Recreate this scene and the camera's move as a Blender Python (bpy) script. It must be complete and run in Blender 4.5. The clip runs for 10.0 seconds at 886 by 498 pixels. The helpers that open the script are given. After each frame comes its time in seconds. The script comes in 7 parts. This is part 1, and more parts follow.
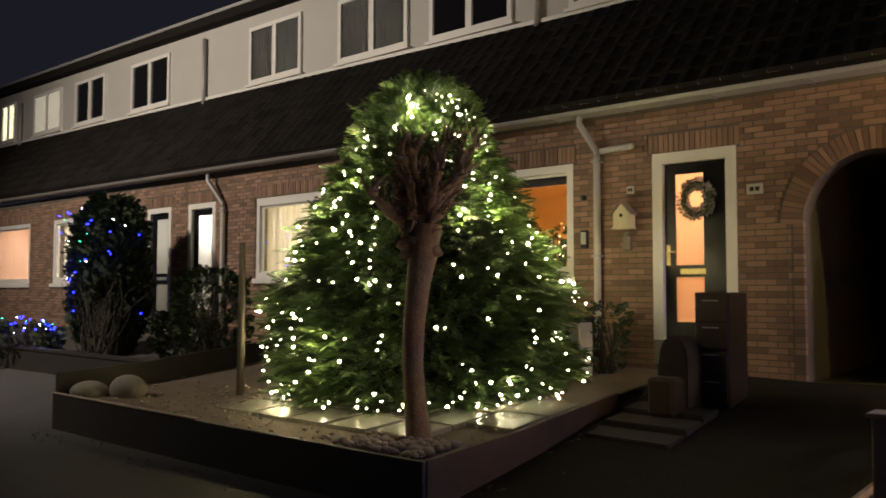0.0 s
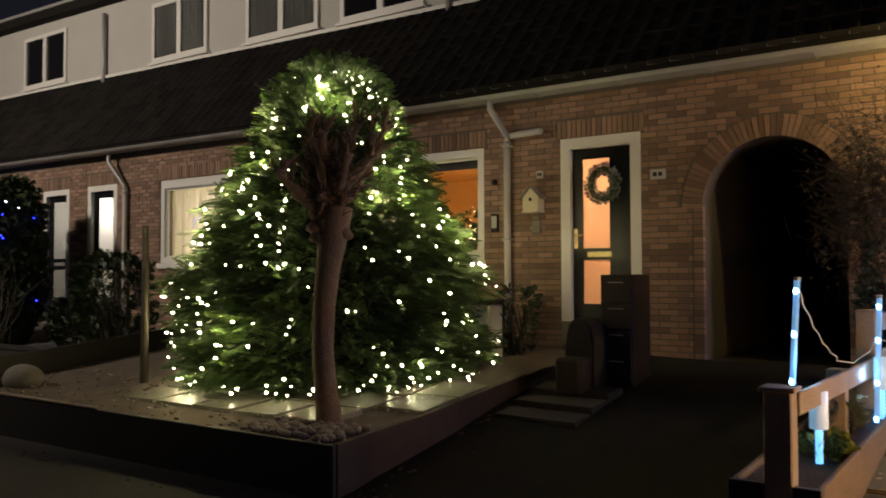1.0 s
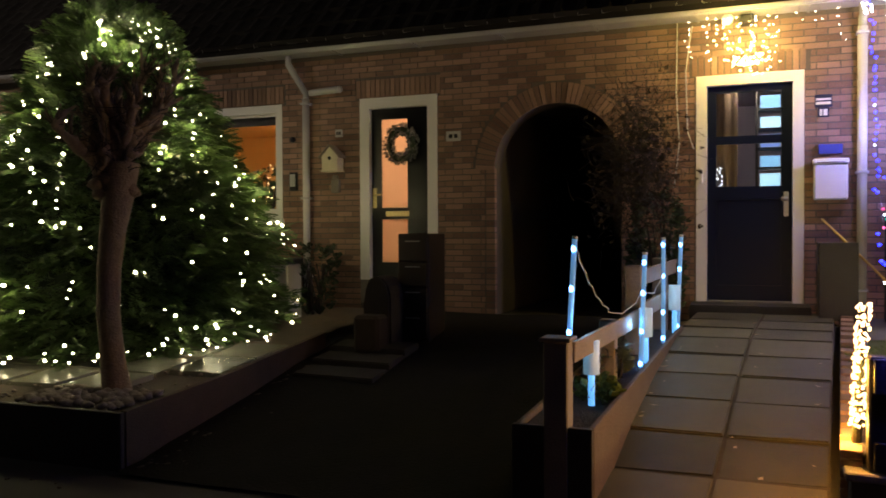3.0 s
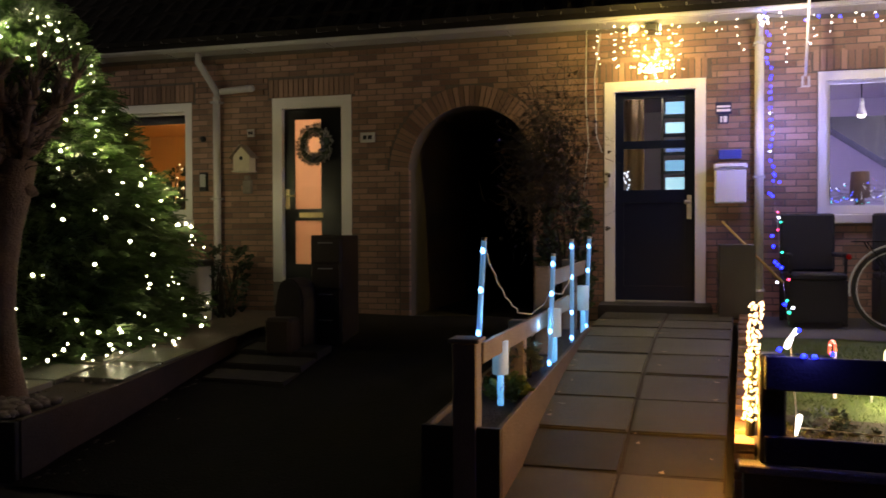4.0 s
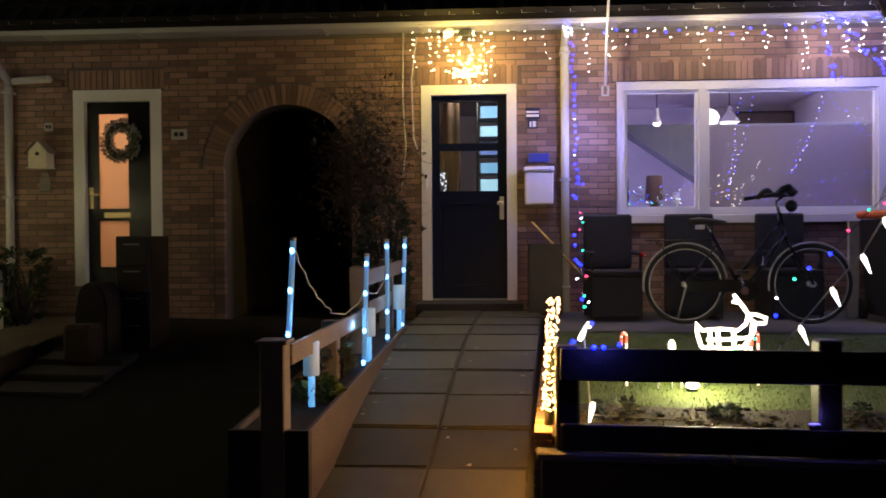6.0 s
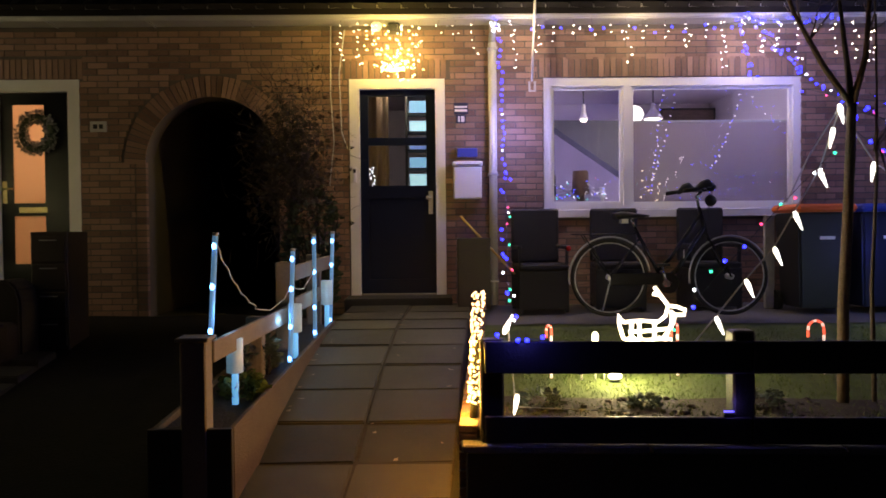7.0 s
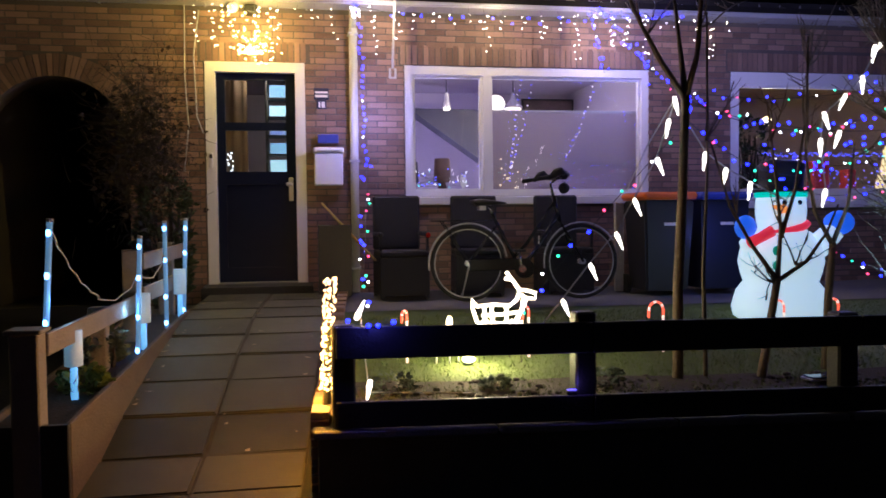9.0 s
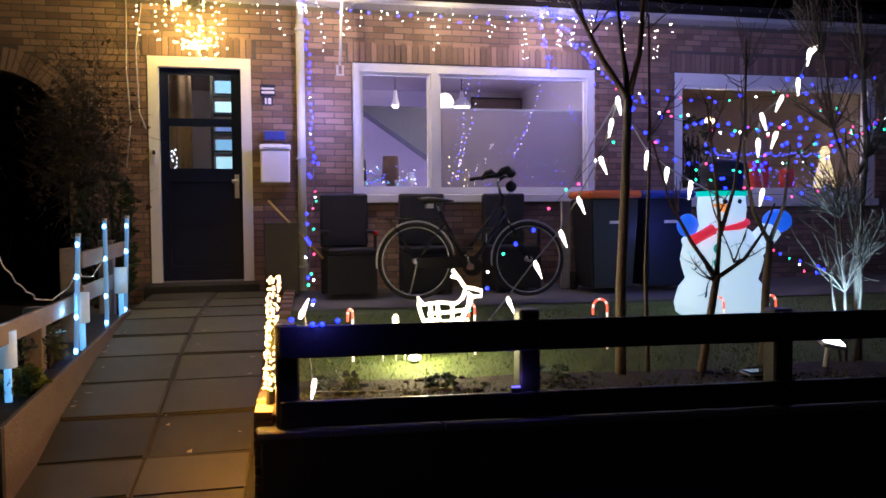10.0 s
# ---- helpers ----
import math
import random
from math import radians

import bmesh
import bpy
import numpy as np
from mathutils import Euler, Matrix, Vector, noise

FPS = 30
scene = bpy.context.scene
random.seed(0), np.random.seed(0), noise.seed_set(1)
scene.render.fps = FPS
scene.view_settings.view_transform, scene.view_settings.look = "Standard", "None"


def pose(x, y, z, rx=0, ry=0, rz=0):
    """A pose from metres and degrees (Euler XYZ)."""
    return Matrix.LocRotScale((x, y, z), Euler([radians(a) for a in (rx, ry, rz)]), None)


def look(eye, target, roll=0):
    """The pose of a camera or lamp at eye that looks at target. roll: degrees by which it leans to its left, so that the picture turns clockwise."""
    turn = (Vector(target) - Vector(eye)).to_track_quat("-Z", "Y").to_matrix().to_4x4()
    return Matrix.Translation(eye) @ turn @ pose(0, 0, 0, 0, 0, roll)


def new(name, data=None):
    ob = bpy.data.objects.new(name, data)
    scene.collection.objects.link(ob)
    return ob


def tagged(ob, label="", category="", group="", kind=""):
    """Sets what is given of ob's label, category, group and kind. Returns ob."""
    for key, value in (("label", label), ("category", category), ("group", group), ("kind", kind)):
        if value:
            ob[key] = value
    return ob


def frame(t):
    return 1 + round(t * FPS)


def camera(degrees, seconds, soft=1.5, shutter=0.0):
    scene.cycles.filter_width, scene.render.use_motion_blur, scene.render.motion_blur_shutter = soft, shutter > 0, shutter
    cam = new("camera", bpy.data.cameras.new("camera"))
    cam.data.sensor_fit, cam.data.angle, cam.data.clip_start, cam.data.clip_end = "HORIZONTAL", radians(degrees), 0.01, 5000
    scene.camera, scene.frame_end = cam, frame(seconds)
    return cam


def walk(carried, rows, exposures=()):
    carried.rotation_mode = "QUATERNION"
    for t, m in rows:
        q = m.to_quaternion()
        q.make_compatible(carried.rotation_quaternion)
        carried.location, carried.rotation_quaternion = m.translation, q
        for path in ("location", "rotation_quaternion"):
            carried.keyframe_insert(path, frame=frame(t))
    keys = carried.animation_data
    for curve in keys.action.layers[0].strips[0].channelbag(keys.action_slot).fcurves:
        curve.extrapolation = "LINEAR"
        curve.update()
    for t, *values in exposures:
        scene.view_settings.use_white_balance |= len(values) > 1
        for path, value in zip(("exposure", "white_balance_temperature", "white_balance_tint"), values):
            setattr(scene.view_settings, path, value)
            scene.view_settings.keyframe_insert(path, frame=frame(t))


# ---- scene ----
cam = camera(56.6, 10.0, soft=1.6, shutter=0.4)
PATH = [
    (0, (0.213, 0.11, 1.509), (-1.091, 1.623, 1.611), 0.1),
    (0.5, (0.194, 0.128, 1.495), (-1.029, 1.707, 1.594), -0.0),
    (1, (0.218, 0.131, 1.49), (-0.92, 1.775, 1.556), -0.2),
    (1.5, (0.232, 0.113, 1.485), (-0.807, 1.822, 1.518), -0.3),
    (2, (0.253, 0.122, 1.485), (-0.674, 1.894, 1.49), -0.3),
    (2.5, (0.258, 0.111, 1.487), (-0.56, 1.936, 1.466), -0.3),
    (3.8, (0.289, 0.116, 1.499), (-0.276, 2.034, 1.463), -0.2),
    (4, (0.314, 0.122, 1.493), (-0.215, 2.051, 1.46), -0.2),
    (4.5, (0.348, 0.133, 1.494), (-0.068, 2.089, 1.462), -0.3),
    (5, (0.375, 0.145, 1.483), (0.068, 2.121, 1.454), -0.2),
    (5.5, (0.394, 0.147, 1.483), (0.174, 2.135, 1.452), -0.3),
    (6, (0.439, 0.142, 1.483), (0.313, 2.138, 1.451), -0.4),
    (7.5, (0.51, 0.147, 1.476), (0.62, 2.144, 1.422), -0.6),
    (8, (0.54, 0.144, 1.471), (0.727, 2.135, 1.411), -0.6),
    (8.5, (0.565, 0.137, 1.472), (0.818, 2.12, 1.404), -0.6),
    (9, (0.612, 0.131, 1.464), (0.95, 2.101, 1.387), -0.6),
    (9.5, (0.638, 0.13, 1.47), (1.043, 2.086, 1.387), -0.6),
    (10, (0.651, 0.124, 1.467), (1.103, 2.07, 1.383), -0.5),
]
walk(cam, [(t, look(eye, target, roll)) for t, eye, target, roll in PATH],
     exposures=((0.0, 1.0, 6500, 10), (1.0, 0.66, 6500, 10), (1.5, 0.52, 6500, 10), (2.5, 0.2, 6400, 10), (4.0, -0.22, 6300, 10), (6.1, -0.34, 6200, 10), (7.4, -0.42, 7000, 8), (8.6, -0.4, 7000, 8), (9.0, -0.25, 6300, 10), (10.0, -0.15, 6200, 10)))

# ---- world and large lights ----
world = bpy.data.worlds.new("night")
scene.world = world
world.use_nodes = True
world.node_tree.nodes["Background"].inputs[0].default_value = (0.17, 0.17, 0.26, 1)
world.node_tree.nodes["Background"].inputs[1].default_value = 0.03


def lamp(name, at, watts, colour, radius=0.05):
    data = bpy.data.lights.new(name, "POINT")
    data.energy, data.color, data.shadow_soft_size = watts, colour, radius
    ob = new(name, data)
    ob.location = at
    return ob


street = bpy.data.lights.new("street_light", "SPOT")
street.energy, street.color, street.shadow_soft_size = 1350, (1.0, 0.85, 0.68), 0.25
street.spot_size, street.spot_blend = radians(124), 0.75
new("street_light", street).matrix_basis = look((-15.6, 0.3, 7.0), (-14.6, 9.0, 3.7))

# ---- materials ----
MATS = {}


def mat(name, colour, rough=0.7, metal=0.0, vary=0.25, scale=8.0, bump=0.2, fine=90.0, spec=0.5, per="", emit=None, power=0.0):
    """A surface with two scales of variation in colour and relief."""
    if name in MATS:
        return MATS[name]
    m = MATS[name] = bpy.data.materials.new(name)
    m.use_nodes = True
    n, l = m.node_tree.nodes, m.node_tree.links
    b = n["Principled BSDF"]
    b.inputs["Roughness"].default_value = rough
    b.inputs["Metallic"].default_value = metal
    b.inputs["Specular IOR Level"].default_value = spec
    if emit:
        b.inputs["Emission Color"].default_value = (*emit, 1)
        b.inputs["Emission Strength"].default_value = power
    co = n.new("ShaderNodeTexCoord")
    big, small = n.new("ShaderNodeTexNoise"), n.new("ShaderNodeTexNoise")
    big.inputs["Scale"].default_value, small.inputs["Scale"].default_value = scale, fine
    big.inputs["Detail"].default_value, small.inputs["Detail"].default_value = 5, 3
    geo = n.new("ShaderNodeNewGeometry")
    l.new(geo.outputs["Position"], big.inputs["Vector"])
    l.new(geo.outputs["Position"], small.inputs["Vector"])
    add = n.new("ShaderNodeMath")
    add.operation = "ADD"
    l.new(big.outputs["Fac"], add.inputs[0])
    l.new(small.outputs["Fac"], add.inputs[1])
    last = add.outputs[0]
    if per:
        src = n.new("ShaderNodeObjectInfo").outputs["Random"] if per == "object" else geo.outputs["Random Per Island"]
        mix = n.new("ShaderNodeMath")
        mix.operation = "ADD"
        l.new(last, mix.inputs[0])
        l.new(src, mix.inputs[1])
        off = n.new("ShaderNodeMath")
        off.operation = "SUBTRACT"
        off.inputs[1].default_value = 0.5
        l.new(mix.outputs[0], off.inputs[0])
        last = off.outputs[0]
    ramp = n.new("ShaderNodeMapRange")
    ramp.inputs["From Min"].default_value, ramp.inputs["From Max"].default_value = 0.35, 1.65
    ramp.inputs["To Min"].default_value, ramp.inputs["To Max"].default_value = 1 - vary, 1 + vary
    ramp.clamp = False
    l.new(last, ramp.inputs["Value"])
    mul = n.new("ShaderNodeVectorMath")
    mul.operation = "SCALE"
    mul.inputs[0].default_value = colour
    l.new(ramp.outputs[0], mul.inputs["Scale"])
    l.new(mul.outputs[0], b.inputs["Base Color"])
    if bump:
        bp = n.new("ShaderNodeBump")
        bp.inputs["Strength"].default_value, bp.inputs["Distance"].default_value = bump, 0.01
        l.new(small.outputs["Fac"], bp.inputs["Height"])
        l.new(bp.outputs[0], b.inputs["Normal"])
    return m


def glow(name, colour, power):
    """A surface that emits: lit bulb, luminous plastic, or curtain glowing without a lamp."""
    if name in MATS:
        return MATS[name]
    m = MATS[name] = bpy.data.materials.new(name)
    m.use_nodes = True
    b = m.node_tree.nodes["Principled BSDF"]
    b.inputs["Base Color"].default_value = (*[min(1, 0.06 + c * 0.8) for c in colour], 1)
    b.inputs["Emission Color"].default_value = (*colour, 1)
    b.inputs["Emission Strength"].default_value = power
    return m


def glass(name, tint=(0.96, 0.97, 0.98), rough=0.0, solid=0.0, haze=(0.8, 0.8, 0.8)):
    """Window glass, with a share of frosted haze."""
    if name in MATS:
        return MATS[name]
    m = MATS[name] = bpy.data.materials.new(name)
    m.use_nodes = True
    n, l = m.node_tree.nodes, m.node_tree.links
    n.remove(n["Principled BSDF"])
    clear = n.new("ShaderNodeBsdfGlass")
    clear.inputs["Color"].default_value = (*tint, 1)
    clear.inputs["Roughness"].default_value = rough
    clear.inputs["IOR"].default_value = 1.5
    src = clear.outputs[0]
    if solid:
        tr, mx = n.new("ShaderNodeBsdfTranslucent"), n.new("ShaderNodeMixShader")
        tr.inputs[0].default_value = (*haze, 1)
        mx.inputs[0].default_value = solid
        l.new(clear.outputs[0], mx.inputs[1])
        l.new(tr.outputs[0], mx.inputs[2])
        src = mx.outputs[0]
    l.new(src, n["Material Output"].inputs[0])
    return m


def cloth(name, colour, see=0.5):
    """Curtain or blind: part reflects, part lets light through."""
    if name in MATS:
        return MATS[name]
    m = MATS[name] = bpy.data.materials.new(name)
    m.use_nodes = True
    n, l = m.node_tree.nodes, m.node_tree.links
    n.remove(n["Principled BSDF"])
    d, t, x = n.new("ShaderNodeBsdfDiffuse"), n.new("ShaderNodeBsdfTranslucent"), n.new("ShaderNodeMixShader")
    w = n.new("ShaderNodeTexNoise")
    w.inputs["Scale"].default_value = 60
    mr = n.new("ShaderNodeMapRange")
    mr.inputs["To Min"].default_value, mr.inputs["To Max"].default_value = 0.75, 1.15
    l.new(w.outputs["Fac"], mr.inputs["Value"])
    sc = n.new("ShaderNodeVectorMath")
    sc.operation = "SCALE"
    sc.inputs[0].default_value = colour
    l.new(mr.outputs[0], sc.inputs["Scale"])
    l.new(sc.outputs[0], d.inputs[0])
    l.new(sc.outputs[0], t.inputs[0])
    x.inputs[0].default_value = see
    l.new(d.outputs[0], x.inputs[1])
    l.new(t.outputs[0], x.inputs[2])
    l.new(x.outputs[0], n["Material Output"].inputs[0])
    return m


BRICK = mat("brick_red", (0.265, 0.165, 0.118), 0.85, vary=0.46, scale=1.2, bump=0.5, fine=120, per="island")
BRICK_ONE = mat("brick_red_single", (0.265, 0.165, 0.118), 0.85, vary=0.46, scale=1.2, bump=0.5, fine=120, per="object")
MORTAR = mat("mortar", (0.13, 0.11, 0.09), 0.95, vary=0.3, scale=3, bump=0.5)
WHITE = mat("white_paint", (0.78, 0.77, 0.74), 0.42, vary=0.08, scale=4, bump=0.06)
BOARDING = mat("white_boarding", (0.52, 0.51, 0.485), 0.6, vary=0.12, scale=1.5, bump=0.05)
ZINC = mat("zinc", (0.42, 0.42, 0.41), 0.5, 0.35, vary=0.2, scale=3, bump=0.1)
ROOF = mat("roof_tile", (0.018, 0.016, 0.015), 0.9, vary=0.4, scale=2, bump=0.4, per="island", spec=0.12)
ASPHALT = mat("asphalt_paving", (0.06, 0.057, 0.053), 0.8, vary=0.4, scale=1.6, bump=0.6, fine=160)
SOIL = mat("soil", (0.055, 0.042, 0.03), 0.95, vary=0.5, scale=9, bump=1.0, fine=60)
SAND = mat("sandy_gravel", (0.13, 0.10, 0.075), 0.9, vary=0.4, scale=5, bump=0.9, fine=140)
SLAB = mat("wet_slab", (0.26, 0.25, 0.2), 0.22, vary=0.3, scale=5, bump=0.15, fine=120, per="object")
PATHTILE = mat("concrete_tile", (0.06, 0.051, 0.028), 0.6, vary=0.6, scale=3.2, bump=0.35, fine=170, per="object")
DARKWOOD = mat("dark_stained_wood", (0.027, 0.023, 0.02), 0.5, vary=0.4, scale=6, bump=0.4, fine=70)
BROWNWOOD = mat("brown_plank", (0.125, 0.088, 0.055), 0.75, vary=0.35, scale=7, bump=0.5, fine=60)
PALEWOOD = mat("weathered_wood", (0.27, 0.22, 0.17), 0.8, vary=0.3, scale=8, bump=0.5, fine=70)
BLACKPAINT = mat("black_door_paint", (0.010, 0.010, 0.012), 0.25, vary=0.2, scale=3, bump=0.05, spec=0.25)
NAVY = mat("dark_blue_door_paint", (0.004, 0.0075, 0.024), 0.42, vary=0.25, scale=3, bump=0.06, spec=0.16)
STONE = mat("boulder_stone", (0.22, 0.2, 0.17), 0.85, vary=0.35, scale=8, bump=0.6)
BARK = mat("bark", (0.2, 0.145, 0.1), 0.9, vary=0.5, scale=14, bump=1.0, fine=60)
BARKDARK = mat("dark_bark", (0.05, 0.04, 0.033), 0.9, vary=0.5, scale=20, bump=1.0, fine=90)
LEAF = mat("conifer_leaf", (0.07, 0.12, 0.032), 0.6, vary=0.5, scale=3, bump=0, per="island")
LEAFDARK = mat("dark_shrub_leaf", (0.035, 0.055, 0.022), 0.55, vary=0.5, scale=4, bump=0, per="island")
GRASS = mat("grass", (0.10, 0.14, 0.03), 0.75, vary=0.5, scale=5, bump=0, per="island")
TURF = mat("turf", (0.085, 0.115, 0.03), 0.9, vary=0.4, scale=8, bump=0.8)
BLACKPLASTIC = mat("black_plastic", (0.014, 0.014, 0.015), 0.45, vary=0.2, scale=6, bump=0.15)
CHROME = mat("chrome", (0.6, 0.6, 0.6), 0.2, 1.0, vary=0.1, bump=0)
STEEL = mat("brushed_steel", (0.62, 0.62, 0.62), 0.35, 0.7, vary=0.1, bump=0.1)
BRASS = mat("brass", (0.5, 0.4, 0.2), 0.35, 0.9, vary=0.15, bump=0.05)
GLASS = glass("window_glass")
PLASTER = mat("room_plaster", (0.7, 0.66, 0.6), 0.9, vary=0.08, scale=2, bump=0.1)
WIRE = mat("clear_cable", (0.5, 0.5, 0.48), 0.4, vary=0.1, bump=0)
FINEWIRE = mat("dull_clear_cable", (0.16, 0.15, 0.13), 0.5, vary=0.1, bump=0)
DARKWIRE = mat("green_cable", (0.02, 0.03, 0.02), 0.5, vary=0.1, bump=0)


# ---- mesh helpers ----
def box(bm, x0, x1, y0, y1, z0, z1, bevel=0.0):
    vs = [bm.verts.new(p) for p in ((x0, y0, z0), (x1, y0, z0), (x1, y1, z0), (x0, y1, z0), (x0, y0, z1), (x1, y0, z1), (x1, y1, z1), (x0, y1, z1))]
    fs = [bm.faces.new([vs[i] for i in f]) for f in ((3, 2, 1, 0), (4, 5, 6, 7), (0, 1, 5, 4), (1, 2, 6, 5), (2, 3, 7, 6), (3, 0, 4, 7))]
    if bevel:
        bmesh.ops.bevel(bm, geom=list({e for f in fs for e in f.edges}), offset=bevel, segments=1, affect="EDGES")
    return vs


def tube(bm, points, radii, seg=8, cap=True):
    """A round bar along points, its radius given at each (or one for all)."""
    pts = [Vector(p) for p in points]
    if not hasattr(radii, "__len__"):
        radii = [radii] * len(pts)
    rings = []
    side = None
    for i, p in enumerate(pts):
        d = (pts[min(i + 1, len(pts) - 1)] - pts[max(i - 1, 0)]).normalized()
        if side is None:
            side = d.orthogonal().normalized()
        side = (side - d * side.dot(d)).normalized()
        up = d.cross(side)
        rings.append([bm.verts.new(p + (side * math.cos(a) + up * math.sin(a)) * radii[i]) for a in (2 * math.pi * k / seg for k in range(seg))])
    for a, b in zip(rings, rings[1:]):
        for k in range(seg):
            bm.faces.new((a[k], a[(k + 1) % seg], b[(k + 1) % seg], b[k])).smooth = seg > 5
    if cap:
        bm.faces.new(rings[0][::-1])
        bm.faces.new(rings[-1])


def lathe(bm, profile, at=(0, 0, 0), seg=20):
    """Turns a profile of (radius, height) about the upright through at."""
    c = Vector(at)
    tube_rings = [[bm.verts.new(c + Vector((r * math.cos(a), r * math.sin(a), z))) for a in (2 * math.pi * k / seg for k in range(seg))] for r, z in profile]
    for a, b in zip(tube_rings, tube_rings[1:]):
        for k in range(seg):
            bm.faces.new((a[k], a[(k + 1) % seg], b[(k + 1) % seg], b[k])).smooth = True
    bm.faces.new(tube_rings[0][::-1])
    bm.faces.new(tube_rings[-1])


def ball(bm, at, r, sub=1, squash=(1, 1, 1)):
    m = Matrix.Translation(at) @ Matrix.Diagonal((*squash, 1))
    for v in bmesh.ops.create_icosphere(bm, subdivisions=sub, radius=r, matrix=m)["verts"]:
        for f in v.link_faces:
            f.smooth = True


def mesh_of(name, bm, *materials):
    me = bpy.data.meshes.new(name)
    bmesh.ops.recalc_face_normals(bm, faces=bm.faces)
    bm.to_mesh(me)
    bm.free()
    for m in materials:
        me.materials.append(m)
    return me


def part(name, bm, material, parent=None, label=""):
    ob = new(name, mesh_of(name, bm, material))
    if parent:
        ob.parent = parent
    return tagged(ob, label)


def boxes(name, list_of, material, parent=None, label="", bevel=0.0):
    bm = bmesh.new()
    for b in list_of:
        box(bm, *b, bevel=bevel)
    return part(name, bm, material, parent, label)


def bars(name, list_of, r, material, parent=None, label="", seg=8):
    bm = bmesh.new()
    for pts in list_of:
        tube(bm, pts, r, seg)
    return part(name, bm, material, parent, label)


def thing(name, at, label, category, group="", kind="", turn=0.0):
    ob = new(name)
    ob.matrix_basis = pose(*at, 0, 0, turn)
    ob.empty_display_size = 0.1
    return tagged(ob, label, category, group, kind)


def raw(name, verts, faces, material, parent=None, smooth=False):
    me = bpy.data.meshes.new(name)
    me.from_pydata(verts, [], faces)
    me.materials.append(material)
    if smooth:
        me.polygons.foreach_set("use_smooth", [True] * len(me.polygons))
    ob = new(name, me)
    if parent:
        ob.parent = parent
    return ob


# ---- levels ----
FACE = 8.72          # front of the mortar bed of the house row


def ramp(y, table):
    for (a, za), (b, zb) in zip(table, table[1:]):
        if y <= b:
            return za + (zb - za) * max(0, (y - a) / (b - a))
    return table[-1][1]


STREET = -0.1
GROUND = ((4.3, STREET), (5.4, 0.06), (6.6, 0.28), (8.7, 0.6))
PATHZ = ((4.35, -0.06), (5.06, 0.09), (5.47, 0.24), (6.29, 0.48), (7.2, 0.66), (8.3, 0.74))
LAWNZ = ((4.5, 0.38), (5.4, 0.47), (6.6, 0.57), (7.2, 0.63), (8.7, 0.68))

# ---- ground ----
rng = random.Random(3)
xs = [-300, -120, -60] + [-40 + i * 0.8 for i in range(76)] + [30, 60, 120, 300]
ys = [-300, -60, -20] + [-10 + i * 0.5 for i in range(28)] + [4.0 + i * 0.25 for i in range(20)] + [9.5, 15, 40, 300]
verts, faces = [], []
for y in ys:
    for x in xs:
        near = 1 if -30 < x < 12 and 4.4 < y < 9 else 0
        verts.append((x, y, ramp(y, GROUND) + near * 0.025 * noise.noise((x * 0.9, y * 0.9, 0))))
w = len(xs)
for j in range(len(ys) - 1):
    for i in range(w - 1):
        faces.append((j * w + i, j * w + i + 1, (j + 1) * w + i + 1, (j + 1) * w + i))
ground = tagged(raw("ground", verts, faces, ASPHALT, smooth=True), "dark asphalt street and sloping earth forecourt at night", "ground", kind="structure")

# ---- the house row: wall with openings ----
# x0, x1, z0, z1 of each opening
OPEN = {
    "front_door": (-0.32, 0.67, 0.72, 3.05),
    "front_window": (1.695, 4.405, 1.685, 3.055),
    "wreath_door": (-4.06, -3.095, 0.70, 3.065),
    "left_window": (-7.82, -5.11, 1.69, 3.07),
    "curtain_window": (-11.47, -8.74, 1.72, 3.10),
    "lamp_door": (-13.55, -12.66, 0.62, 3.13),
    "grey_door": (-15.02, -14.14, 0.62, 3.13),
    "hedge_window": (-19.27, -16.70, 1.67, 3.15),
    "far_window": (-23.30, -20.50, 1.66, 3.15),
    "right_window": (5.37, 8.05, 1.62, 3.06),
}
ARCH_X, ARCH_R, ARCH_Z = -1.74, 0.69, 2.19
X0, X1, WALLTOP, DEEP = -34.0, 13.0, 3.68, 0.28


def wall_strip(bm, a, b, holes):
    """Wall from x=a to x=b with the openings left out."""
    zs = sorted({0.0, WALLTOP, *[h[2] for h in holes], *[h[3] for h in holes]})
    cuts = sorted({a, b, *[h[0] for h in holes], *[h[1] for h in holes]})
    for p, q in zip(cuts, cuts[1:]):
        for s, t in zip(zs, zs[1:]):
            mx, mz = (p + q) / 2, (s + t) / 2
            if not any(h[0] < mx < h[1] and h[2] < mz < h[3] for h in holes):
                box(bm, p, q, FACE, FACE + DEEP, s, t)


bm = bmesh.new()
wall_strip(bm, X0, ARCH_X - ARCH_R, [o for o in OPEN.values() if o[1] < ARCH_X])
wall_strip(bm, ARCH_X + ARCH_R, X1, [o for o in OPEN.values() if o[0] > ARCH_X])
# spandrel over the arch
n = 20
for i in range(n):
    a0, a1 = math.pi * i / n, math.pi * (i + 1) / n
    p, q = [(ARCH_X - ARCH_R * math.cos(a), ARCH_Z + ARCH_R * math.sin(a)) for a in (a0, a1)]
    f = [bm.verts.new((x, y, z)) for y in (FACE, FACE + DEEP) for x, z in ((p[0], p[1]), (q[0], q[1]), (q[0], WALLTOP), (p[0], WALLTOP))]
    for k in ((0, 1, 2, 3), (7, 6, 5, 4), (0, 4, 5, 1), (2, 6, 7, 3)):
        bm.faces.new([f[j] for j in k])
bmesh.ops.remove_doubles(bm, verts=bm.verts[:], dist=0.0005)
facade = tagged(part("wall_facade", bm, MORTAR), "red brick front wall of a terraced house row", "wall", kind="structure")

